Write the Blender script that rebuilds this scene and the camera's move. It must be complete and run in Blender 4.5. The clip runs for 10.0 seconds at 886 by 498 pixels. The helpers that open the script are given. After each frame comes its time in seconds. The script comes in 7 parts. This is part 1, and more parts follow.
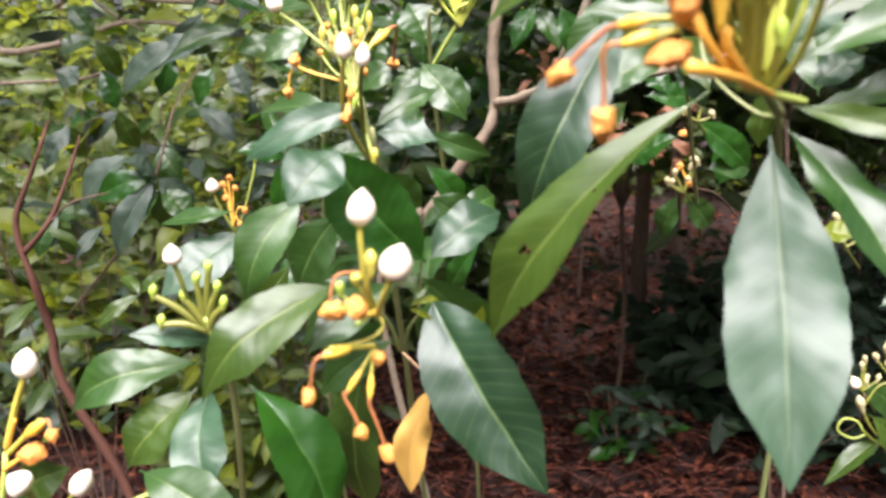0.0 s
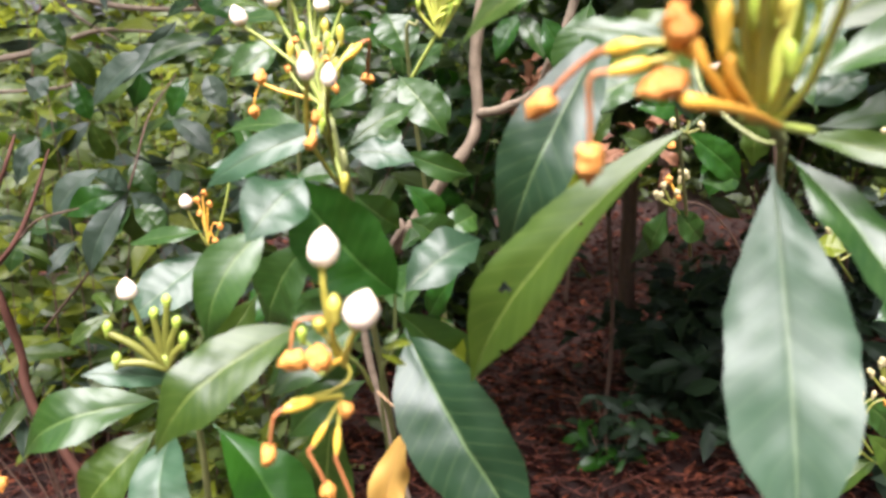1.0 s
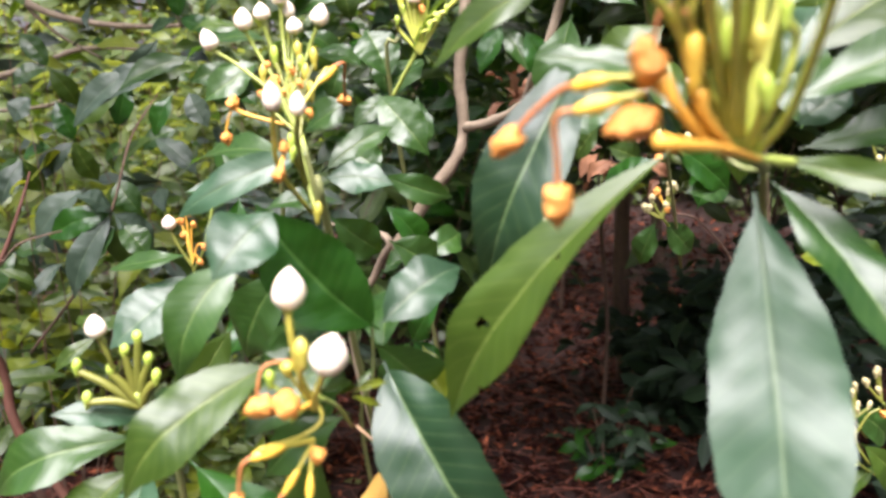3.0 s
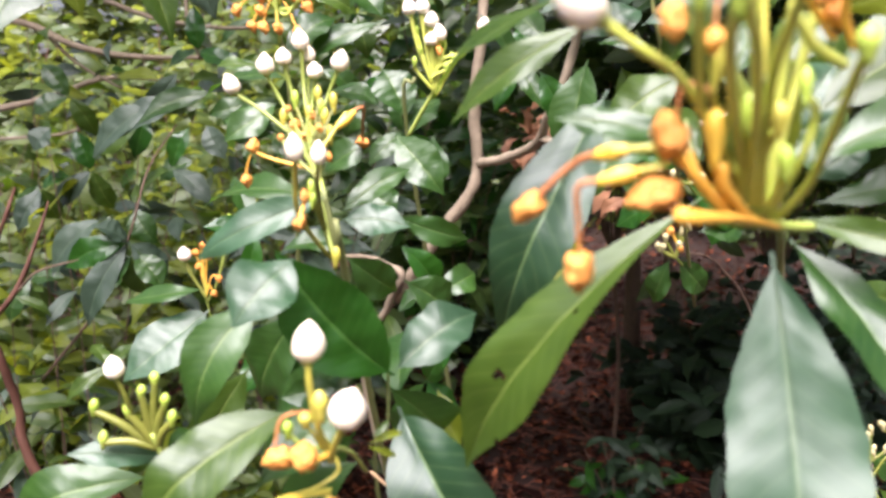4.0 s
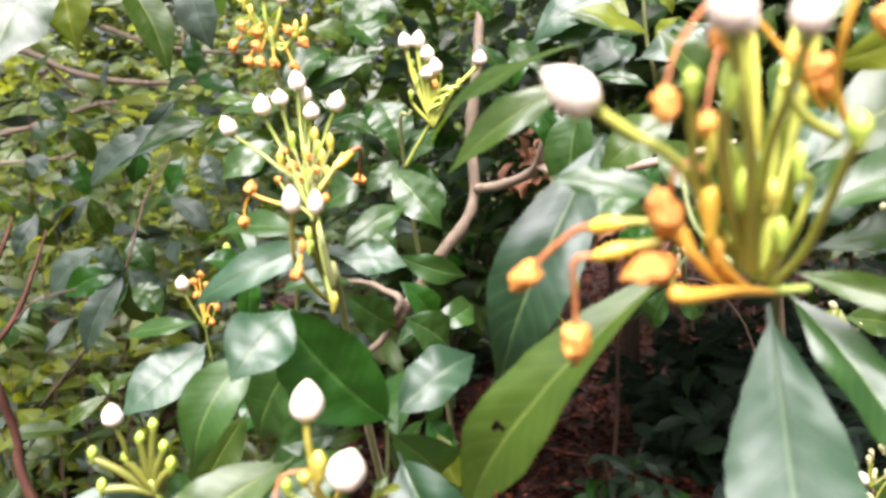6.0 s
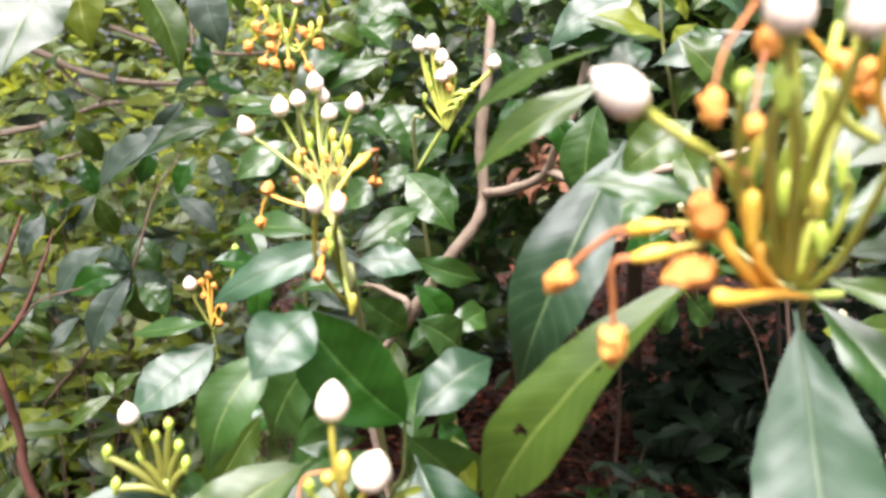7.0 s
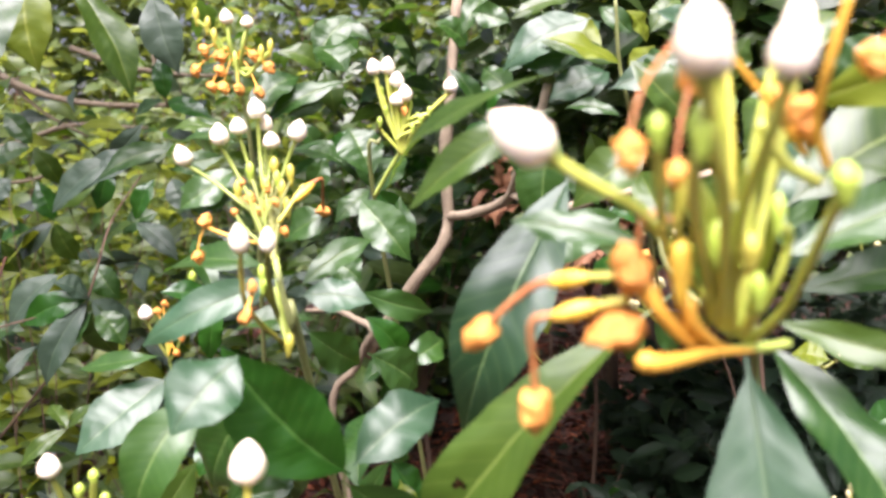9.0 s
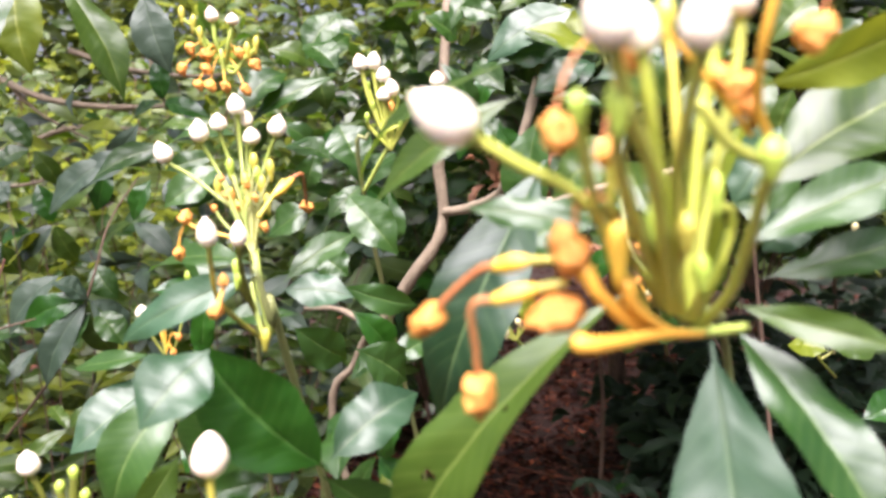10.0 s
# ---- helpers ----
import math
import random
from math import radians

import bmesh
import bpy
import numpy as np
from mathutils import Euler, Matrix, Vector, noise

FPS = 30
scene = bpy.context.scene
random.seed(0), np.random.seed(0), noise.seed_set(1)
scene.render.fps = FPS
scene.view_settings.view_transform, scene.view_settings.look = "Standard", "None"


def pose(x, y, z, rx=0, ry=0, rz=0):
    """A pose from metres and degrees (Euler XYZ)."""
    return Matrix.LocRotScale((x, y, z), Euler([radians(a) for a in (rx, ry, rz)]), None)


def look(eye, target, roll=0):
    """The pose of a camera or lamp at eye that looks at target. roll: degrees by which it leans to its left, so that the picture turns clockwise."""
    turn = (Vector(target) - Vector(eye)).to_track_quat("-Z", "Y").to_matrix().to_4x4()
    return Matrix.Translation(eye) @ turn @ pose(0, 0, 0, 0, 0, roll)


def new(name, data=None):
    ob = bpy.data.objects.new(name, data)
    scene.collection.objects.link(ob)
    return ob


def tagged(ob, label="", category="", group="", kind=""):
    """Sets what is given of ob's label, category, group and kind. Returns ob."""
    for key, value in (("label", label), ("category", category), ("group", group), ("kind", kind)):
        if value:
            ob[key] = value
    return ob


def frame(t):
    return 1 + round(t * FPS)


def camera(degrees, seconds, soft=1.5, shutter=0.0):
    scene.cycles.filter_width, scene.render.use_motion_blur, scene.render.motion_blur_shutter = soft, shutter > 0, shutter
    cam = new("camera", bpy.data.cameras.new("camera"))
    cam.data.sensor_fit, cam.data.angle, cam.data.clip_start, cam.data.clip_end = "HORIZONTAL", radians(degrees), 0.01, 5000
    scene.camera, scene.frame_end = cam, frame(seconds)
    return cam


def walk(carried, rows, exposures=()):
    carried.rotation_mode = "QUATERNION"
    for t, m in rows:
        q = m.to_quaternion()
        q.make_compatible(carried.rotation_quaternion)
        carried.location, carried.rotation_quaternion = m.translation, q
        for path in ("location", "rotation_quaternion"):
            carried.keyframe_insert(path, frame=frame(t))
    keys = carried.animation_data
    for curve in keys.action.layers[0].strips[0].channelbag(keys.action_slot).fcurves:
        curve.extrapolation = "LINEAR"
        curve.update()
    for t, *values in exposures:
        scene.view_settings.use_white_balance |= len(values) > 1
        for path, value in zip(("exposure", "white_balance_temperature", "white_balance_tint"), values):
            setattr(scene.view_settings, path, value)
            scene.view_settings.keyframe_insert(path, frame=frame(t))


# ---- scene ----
cam = camera(60.0, 10.0, soft=3.0)
cam.data.dof.use_dof, cam.data.dof.focus_distance, cam.data.dof.aperture_fstop = True, 0.75, 10.0
PATH = [
    (0, (0.016, 0.004, 1.057), (-0.073, 1.956, 0.634), -1.1),
    (0.5, (0.022, 0.01, 1.059), (-0.033, 1.972, 0.672), -1.0),
    (1, (0.021, 0.036, 1.065), (-0.036, 1.991, 0.65), -1.4),
    (1.5, (0.032, 0.043, 1.066), (-0.007, 1.993, 0.625), -3.0),
    (2, (0.031, 0.041, 1.059), (-0.012, 1.992, 0.622), -2.8),
    (2.5, (0.034, 0.047, 1.068), (-0.003, 2.004, 0.656), -2.9),
    (2.7, (0.033, 0.05, 1.071), (0.0, 2.007, 0.66), -2.7),
    (3.8, (0.023, 0.05, 1.08), (-0.06, 2.02, 0.743), -2.1),
    (4, (0.027, 0.049, 1.084), (-0.042, 2.021, 0.753), -1.9),
    (4.5, (0.019, 0.048, 1.089), (-0.048, 2.019, 0.76), -1.7),
    (5, (0.024, 0.046, 1.096), (-0.057, 2.02, 0.784), -2.2),
    (5.5, (0.028, 0.048, 1.096), (-0.022, 2.023, 0.787), -1.8),
    (5.7, (0.028, 0.051, 1.1), (-0.042, 2.026, 0.798), -2.6),
    (6.8, (0.022, 0.05, 1.1), (-0.014, 2.028, 0.805), -1.7),
    (7, (0.018, 0.051, 1.099), (-0.045, 2.03, 0.813), -1.7),
    (7.5, (0.014, 0.049, 1.105), (-0.048, 2.029, 0.829), -1.7),
    (8, (0.019, 0.053, 1.102), (-0.032, 2.034, 0.831), -1.4),
    (8.5, (0.035, 0.065, 1.105), (0.012, 2.048, 0.852), -2.0),
    (9, (0.036, 0.072, 1.105), (0.027, 2.057, 0.86), -2.1),
    (9.5, (0.048, 0.078, 1.104), (0.038, 2.062, 0.846), -2.0),
    (10, (0.052, 0.073, 1.101), (0.019, 2.058, 0.853), -3.0),
]
walk(cam, [(t, look(eye, target, roll)) for t, eye, target, roll in PATH], [(0.0, 1.95, 7150, 31), (10.0, 2.13, 7150, 33)])

# ---- world and light ----
SUN_ELEVATION, SUN_TURN = radians(63), radians(190)
world = bpy.data.worlds.new("sky")
world.use_nodes = True
scene.world = world
wn, wl = world.node_tree.nodes, world.node_tree.links
sky = wn.new("ShaderNodeTexSky")
sky.sky_type, sky.sun_disc = "NISHITA", False
sky.sun_elevation, sky.sun_rotation = SUN_ELEVATION, SUN_TURN
sky.air_density, sky.dust_density, sky.ozone_density = 1.0, 6.0, 1.0
background = wn["Background"]
background.inputs["Strength"].default_value = 0.05
wl.new(sky.outputs["Color"], background.inputs["Color"])
sun = new("sun", bpy.data.lights.new("sun", "SUN"))
sun.data.energy, sun.data.angle, sun.data.color = 5.0, radians(50), (0.97, 0.985, 1.0)
sun_way = Vector((math.sin(SUN_TURN) * math.cos(SUN_ELEVATION), math.cos(SUN_TURN) * math.cos(SUN_ELEVATION), math.sin(SUN_ELEVATION)))
sun.matrix_world = look(sun_way * 20, (0, 0, 0))


# ---- materials ----
def material(name):
    m = bpy.data.materials.new(name)
    m.use_nodes = True
    nt = m.node_tree
    return m, nt, nt.nodes["Principled BSDF"]


def node(nt, kind, **values):
    n = nt.nodes.new(kind)
    for key, value in values.items():
        n.inputs[key].default_value = value
    return n


def maths(nt, op, a, b=None, clamp=False):
    n = nt.nodes.new("ShaderNodeMath")
    n.operation, n.use_clamp = op, clamp
    for i, x in enumerate((a, b)):
        if x is None:
            continue
        if isinstance(x, (int, float)):
            n.inputs[i].default_value = x
        else:
            nt.links.new(x, n.inputs[i])
    return n.outputs[0]


def mixed(nt, fac, a, b, blend="MIX"):
    n = nt.nodes.new("ShaderNodeMix")
    n.data_type, n.blend_type = "RGBA", blend
    for i, x in ((0, fac), (6, a), (7, b)):
        if isinstance(x, (int, float, tuple)):
            n.inputs[i].default_value = x if not isinstance(x, tuple) else (*x, 1)[:4]
        else:
            nt.links.new(x, n.inputs[i])
    return n.outputs[2]


def leaf_material(name, dark, light, vein, through_colour, thin=0.3, gloss=0.3, island=False, wax=0.45, skew=1.0):
    """A leaf blade: pale midrib and side veins from its own UV, blotches, gloss, and light that passes through it."""
    m, nt, bsdf = material(name)
    uv = nt.nodes.new("ShaderNodeUVMap")
    xyz = nt.nodes.new("ShaderNodeSeparateXYZ")
    nt.links.new(uv.outputs[0], xyz.inputs[0])
    along = xyz.outputs[0]
    across = maths(nt, "MULTIPLY", maths(nt, "ABSOLUTE", maths(nt, "SUBTRACT", xyz.outputs[1], 0.5)), 2.0)
    midrib = maths(nt, "SUBTRACT", 1.0, maths(nt, "DIVIDE", across, 0.06), True)
    side = maths(nt, "PINGPONG", maths(nt, "SUBTRACT", maths(nt, "MULTIPLY", along, 15.0), maths(nt, "MULTIPLY", across, 2.0)), 0.5)
    vein_line = maths(nt, "SUBTRACT", 1.0, maths(nt, "DIVIDE", side, 0.09), True)
    info = nt.nodes.new("ShaderNodeNewGeometry" if island else "ShaderNodeObjectInfo")
    chance = info.outputs["Random Per Island" if island else "Random"]
    coords = nt.nodes.new("ShaderNodeTexCoord")
    blotch = node(nt, "ShaderNodeTexNoise", Scale=45.0, Detail=2.5, Roughness=0.5)
    nt.links.new(coords.outputs["Object"], blotch.inputs["Vector"])
    fine = node(nt, "ShaderNodeTexNoise", Scale=900.0, Detail=2.0)
    nt.links.new(coords.outputs["Object"], fine.inputs["Vector"])
    amount = maths(nt, "ADD", maths(nt, "MULTIPLY", chance, 0.6), maths(nt, "MULTIPLY", maths(nt, "SUBTRACT", blotch.outputs[0], 0.4), 1.3), True)
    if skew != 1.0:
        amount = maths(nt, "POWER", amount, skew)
    colour = mixed(nt, amount, dark, light)
    colour = mixed(nt, maths(nt, "MULTIPLY", vein_line, 0.17), colour, vein)
    colour = mixed(nt, maths(nt, "MULTIPLY", midrib, 0.6), colour, vein)
    nt.links.new(colour, bsdf.inputs["Base Color"])
    bsdf.inputs["IOR"].default_value = 1.5
    bsdf.inputs["Specular IOR Level"].default_value = 0.41 if wax else 0.12
    # blue tint puts the sky's colour into the gloss itself
    bsdf.inputs["Specular Tint"].default_value = (0.80, 0.94, 1.0, 1.0)
    bsdf.inputs["Coat Weight"].default_value, bsdf.inputs["Coat Roughness"].default_value = wax * 0.45, gloss + 0.02
    rough = maths(nt, "ADD", maths(nt, "MULTIPLY", blotch.outputs[0], 0.22), gloss - 0.07)
    nt.links.new(rough, bsdf.inputs["Roughness"])
    height = maths(nt, "ADD", maths(nt, "MULTIPLY", side, 0.06), maths(nt, "MULTIPLY", maths(nt, "MINIMUM", across, 0.12), 3.0))
    height = maths(nt, "ADD", height, maths(nt, "MULTIPLY", fine.outputs[0], 0.06))
    height = maths(nt, "ADD", height, maths(nt, "MULTIPLY", blotch.outputs[0], 0.7))
    bump = node(nt, "ShaderNodeBump", Strength=0.6, Distance=0.0022)
    nt.links.new(height, bump.inputs["Height"])
    nt.links.new(bump.outputs[0], bsdf.inputs["Normal"])
    lit = nt.nodes.new("ShaderNodeBsdfTranslucent")
    nt.links.new(mixed(nt, 0.5, through_colour, colour, "MIX"), lit.inputs["Color"])
    both = nt.nodes.new("ShaderNodeMixShader")
    both.inputs[0].default_value = thin
    nt.links.new(bsdf.outputs[0], both.inputs[1])
    nt.links.new(lit.outputs[0], both.inputs[2])
    nt.links.new(both.outputs[0], nt.nodes["Material Output"].inputs["Surface"])
    return m


def skin_material(name, a, b, rough=0.5, scale=120.0, bump=0.3, sheen=0.0, soft=0.0):
    """A mottled surface: buds, stalks, bark and petals."""
    m, nt, bsdf = material(name)
    coords = nt.nodes.new("ShaderNodeTexCoord")
    big = node(nt, "ShaderNodeTexNoise", Scale=scale, Detail=5.0, Roughness=0.65)
    small = node(nt, "ShaderNodeTexNoise", Scale=scale * 6, Detail=3.0)
    for n in (big, small):
        nt.links.new(coords.outputs["Object"], n.inputs["Vector"])
    info = nt.nodes.new("ShaderNodeObjectInfo")
    amount = maths(nt, "ADD", maths(nt, "MULTIPLY", info.outputs["Random"], 0.35), maths(nt, "MULTIPLY", maths(nt, "SUBTRACT", big.outputs[0], 0.25), 1.3), True)
    nt.links.new(mixed(nt, amount, a, b), bsdf.inputs["Base Color"])
    nt.links.new(maths(nt, "ADD", maths(nt, "MULTIPLY", small.outputs[0], 0.2), rough - 0.1), bsdf.inputs["Roughness"])
    bp = node(nt, "ShaderNodeBump", Strength=bump, Distance=0.001)
    nt.links.new(maths(nt, "ADD", big.outputs[0], maths(nt, "MULTIPLY", small.outputs[0], 0.4)), bp.inputs["Height"])
    nt.links.new(bp.outputs[0], bsdf.inputs["Normal"])
    if soft:
        bsdf.inputs["Subsurface Weight"].default_value = soft
        bsdf.inputs["Subsurface Radius"].default_value = (0.004, 0.003, 0.002)
    return m


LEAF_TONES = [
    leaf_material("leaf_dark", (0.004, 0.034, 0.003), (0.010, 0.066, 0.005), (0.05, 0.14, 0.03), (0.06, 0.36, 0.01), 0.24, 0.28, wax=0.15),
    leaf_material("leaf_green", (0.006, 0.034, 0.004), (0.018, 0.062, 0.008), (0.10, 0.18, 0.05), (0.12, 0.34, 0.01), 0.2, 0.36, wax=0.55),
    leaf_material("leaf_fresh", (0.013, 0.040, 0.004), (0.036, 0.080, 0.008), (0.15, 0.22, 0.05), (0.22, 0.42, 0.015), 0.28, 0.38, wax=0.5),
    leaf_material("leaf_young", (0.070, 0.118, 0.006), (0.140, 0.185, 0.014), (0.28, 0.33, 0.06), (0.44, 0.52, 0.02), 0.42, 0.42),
    # grey base colour imitates leaves in shade that mirror a dull sky
    leaf_material("leaf_shade_grey", (0.012, 0.032, 0.018), (0.028, 0.056, 0.034), (0.06, 0.10, 0.06), (0.05, 0.12, 0.02), 0.08, 0.48, wax=0.45),
    # near-black copy of the leaf green: undergrowth shade put into the colour
    leaf_material("leaf_shaded", (0.002, 0.012, 0.003), (0.007, 0.026, 0.007), (0.02, 0.05, 0.02), (0.03, 0.12, 0.01), 0.1, 0.6, wax=0.1),
    # bluish base colour carries the sky sheen of the pale leaves
    leaf_material("leaf_sky_sheen", (0.006, 0.034, 0.012), (0.016, 0.060, 0.026), (0.07, 0.13, 0.06), (0.10, 0.32, 0.02), 0.14, 0.44, wax=0.98),
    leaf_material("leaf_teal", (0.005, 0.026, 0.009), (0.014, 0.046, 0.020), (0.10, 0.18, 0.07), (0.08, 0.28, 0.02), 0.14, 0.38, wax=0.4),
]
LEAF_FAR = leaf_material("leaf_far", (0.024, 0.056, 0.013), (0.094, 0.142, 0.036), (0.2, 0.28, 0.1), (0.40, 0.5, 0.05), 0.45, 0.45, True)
LEAF_MANY = leaf_material("leaf_many", (0.019, 0.045, 0.010), (0.048, 0.088, 0.018), (0.12, 0.22, 0.08), (0.14, 0.34, 0.03), 0.26, 0.36, True)
# same shade-darkened green, for the joined undergrowth foliage
LEAF_SHADED = leaf_material("leaf_shaded_many", (0.002, 0.012, 0.003), (0.007, 0.026, 0.007), (0.02, 0.05, 0.02), (0.03, 0.12, 0.01), 0.1, 0.6, True, wax=0.1)
DRY_LEAF = leaf_material("leaf_dry", (0.56, 0.34, 0.07), (0.72, 0.50, 0.15), (0.5, 0.33, 0.12), (0.7, 0.4, 0.08), 0.3, 0.6)
BROWN_LEAF = leaf_material("leaf_brown", (0.06, 0.022, 0.010), (0.34, 0.17, 0.09), (0.30, 0.16, 0.09), (0.30, 0.12, 0.05), 0.25, 0.6, wax=0.1)
# reddish litter colours lowered to near black in place of shade on the ground
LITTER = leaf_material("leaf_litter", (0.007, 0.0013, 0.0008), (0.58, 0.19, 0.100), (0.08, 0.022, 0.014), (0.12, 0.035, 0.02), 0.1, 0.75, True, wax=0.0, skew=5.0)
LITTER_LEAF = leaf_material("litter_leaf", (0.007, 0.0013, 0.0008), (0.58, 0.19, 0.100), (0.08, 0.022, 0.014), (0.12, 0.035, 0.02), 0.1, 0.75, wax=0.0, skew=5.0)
WHITE_BUD = skin_material("bud_white", (0.70, 0.66, 0.53), (0.80, 0.78, 0.68), 0.45, 150, 0.25, soft=0.35)
CREAM_BUD = skin_material("bud_cream", (0.24, 0.24, 0.11), (0.42, 0.40, 0.23), 0.45, 200, 0.2)
GREEN_BUD = skin_material("bud_green", (0.20, 0.34, 0.04), (0.32, 0.44, 0.08), 0.42, 200, 0.2)
GREEN_STALK = skin_material("stalk_green", (0.20, 0.31, 0.05), (0.34, 0.45, 0.11), 0.42, 160, 0.25)
OLIVE_STALK = skin_material("stalk_olive", (0.08, 0.11, 0.016), (0.17, 0.19, 0.035), 0.45, 160, 0.25)
LIME_STALK = skin_material("stalk_lime", (0.13, 0.20, 0.03), (0.26, 0.34, 0.08), 0.45, 160, 0.25)
PALE_STALK = skin_material("stalk_pale", (0.36, 0.46, 0.06), (0.54, 0.61, 0.17), 0.42, 160, 0.25, soft=0.3)
YELLOW_STALK = skin_material("stalk_yellow", (0.28, 0.29, 0.04), (0.44, 0.42, 0.08), 0.42, 160, 0.25)
ORANGE_STALK = skin_material("stalk_orange", (0.62, 0.33, 0.04), (0.72, 0.42, 0.07), 0.45, 160, 0.25)
CALYX = skin_material("calyx_yellow", (0.66, 0.42, 0.03), (0.72, 0.52, 0.09), 0.4, 160, 0.2)
PETAL = skin_material("petal_withered", (0.43, 0.135, 0.016), (0.78, 0.39, 0.09), 0.55, 340, 1.0)
BROWN_TUBE = skin_material("tube_brown", (0.28, 0.09, 0.03), (0.46, 0.20, 0.07), 0.55, 300, 0.5)
GREEN_STEM = skin_material("stem_green", (0.10, 0.16, 0.05), (0.20, 0.22, 0.09), 0.5, 120, 0.4)
BARK = skin_material("bark_grey", (0.14, 0.115, 0.08), (0.31, 0.27, 0.20), 0.75, 90, 0.9)
DARK_BARK = skin_material("bark_dark", (0.05, 0.032, 0.022), (0.13, 0.085, 0.06), 0.8, 60, 0.9)
RED_BARK = skin_material("bark_red", (0.04, 0.014, 0.008), (0.085, 0.032, 0.018), 0.75, 60, 0.8)
DRY_TWIG = skin_material("twig_dry", (0.34, 0.22, 0.12), (0.5, 0.36, 0.22), 0.7, 120, 0.5)
LITTER_TWIG = skin_material("twig_litter", (0.03, 0.008, 0.005), (0.30, 0.10, 0.062), 0.75, 14, 0.4)
# reddish soil, darkened in colour for shade like the litter
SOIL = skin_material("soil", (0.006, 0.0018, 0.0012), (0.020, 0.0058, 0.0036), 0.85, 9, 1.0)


# ---- builders ----
def plant(name, at, label, category, group="shrubs"):
    """A thing's root at its base on the ground."""
    ob = new(name)
    ob.empty_display_size = 0.05
    ob.location = at
    return tagged(ob, label, category, group)


def mesh_of(name, verts, faces, mat, uvs=None, smooth=True):
    me = bpy.data.meshes.new(name)
    me.from_pydata([tuple(p) for p in verts], [], faces)
    me.materials.append(mat)
    if smooth:
        me.shade_smooth()
    if uvs is not None:
        layer = me.uv_layers.new(name="UVMap")
        idx = np.empty(len(me.loops), dtype=np.int32)
        me.loops.foreach_get("vertex_index", idx)
        layer.data.foreach_set("uv", np.asarray(uvs, dtype=np.float32)[idx].ravel())
    return me


def under(name, me, parent, m=None, label=""):
    """Links a mesh as one part under a thing or part; m is its pose in the world."""
    ob = new(name, me)
    ob.parent = parent
    ob.matrix_parent_inverse = Matrix.Translation(parent.location).inverted()
    if m is not None:
        ob.matrix_basis = m
    if label:
        ob["label"] = label
    return ob


def blade(long, wide, bend=0.08, fold=0.2, wave=0.03, phase=0.0, rows=16, cols=8, twist=0.0, full=0.5, sway=0.0, plump=0.9, foot=0.07, hook=0.0, ripple=0.0025, dent=0.0):
    """A leaf along +y with its upper face to +z: a tapering outline with a drawn-out tip, an arched midrib, a fold along it and a wavy rim."""
    verts, uvs, faces = [], [], []
    for i in range(rows + 1):
        s = i / rows
        body = max(0.0, (s - foot) / (1 - foot))
        outline = (math.sin(math.pi * body ** (0.75 + 0.4 * full)) ** plump) * (1 - 0.62 * max(0.0, (body - 0.7) / 0.3) ** 1.4) if 0 < body < 1 else 0.0
        half = 0.5 * wide * max(outline, 0.035 if s < 0.5 else 0.004)
        mid = 4 * bend * long * s * (1 - s) - hook * long * max(0.0, s - 0.6) ** 2
        side = sway * long * s * (1 - s) * 4
        turn = twist * (s - 0.5)
        for j in range(cols + 1):
            u = 2 * j / cols - 1
            rim = 0.08 * noise.noise(Vector((s * 8, (1.5 if u > 0 else 5.5) + phase * 7, 0.5))) + 0.035 * noise.noise(Vector((s * 26, (2.5 if u > 0 else 6.5) + phase * 7, 1.5)))
            x = u * half * (1 + rim)
            z = fold * abs(x) - 0.25 * fold * abs(u) * abs(x)
            z += wave * wide * u * u * (math.sin(8 * s + phase + (1.6 if u > 0 else 0)) + 0.3 * math.sin(19 * s + 2 * phase + (2.1 if u > 0 else 0))) * outline
            quilt = 0.6 + 1.2 * noise.noise(Vector((s * 6, (2.5 if u > 0 else 8.5) + phase * 5, 3.5)))
            z += ripple * wide * quilt * math.sin(s * 78 - abs(u) * 7.0 + (1.1 if u > 0 else 0)) * abs(u) * (1 - abs(u)) * 4 * outline
            if dent:
                z += dent * wide * noise.noise(Vector((s * 7 + phase * 9, u * 1.6, phase * 3))) * outline
            x2, z2 = x * math.cos(turn) - z * math.sin(turn), x * math.sin(turn) + z * math.cos(turn)
            verts.append((x2 + side, s * long, mid + z2))
            uvs.append((s, 0.5 + 0.5 * u))
    w = cols + 1
    for i in range(rows):
        for j in range(cols):
            a = i * w + j
            faces.append((a, a + 1, a + w + 1, a + w))
    return verts, faces, uvs


def facing(base, tip, roll, lean=0.5):
    """The pose of a blade from base to tip, its face turned up and to the open side, then rolled about its length."""
    y = (Vector(tip) - Vector(base)).normalized()
    z = Vector((0, -lean, 0.87))
    z = (z - y * z.dot(y)).normalized()
    z = Matrix.Rotation(radians(roll), 3, y) @ z
    x = y.cross(z)
    m = Matrix((x, y, z)).transposed().to_4x4()
    m.translation = base
    return m


leaf_count = [0]


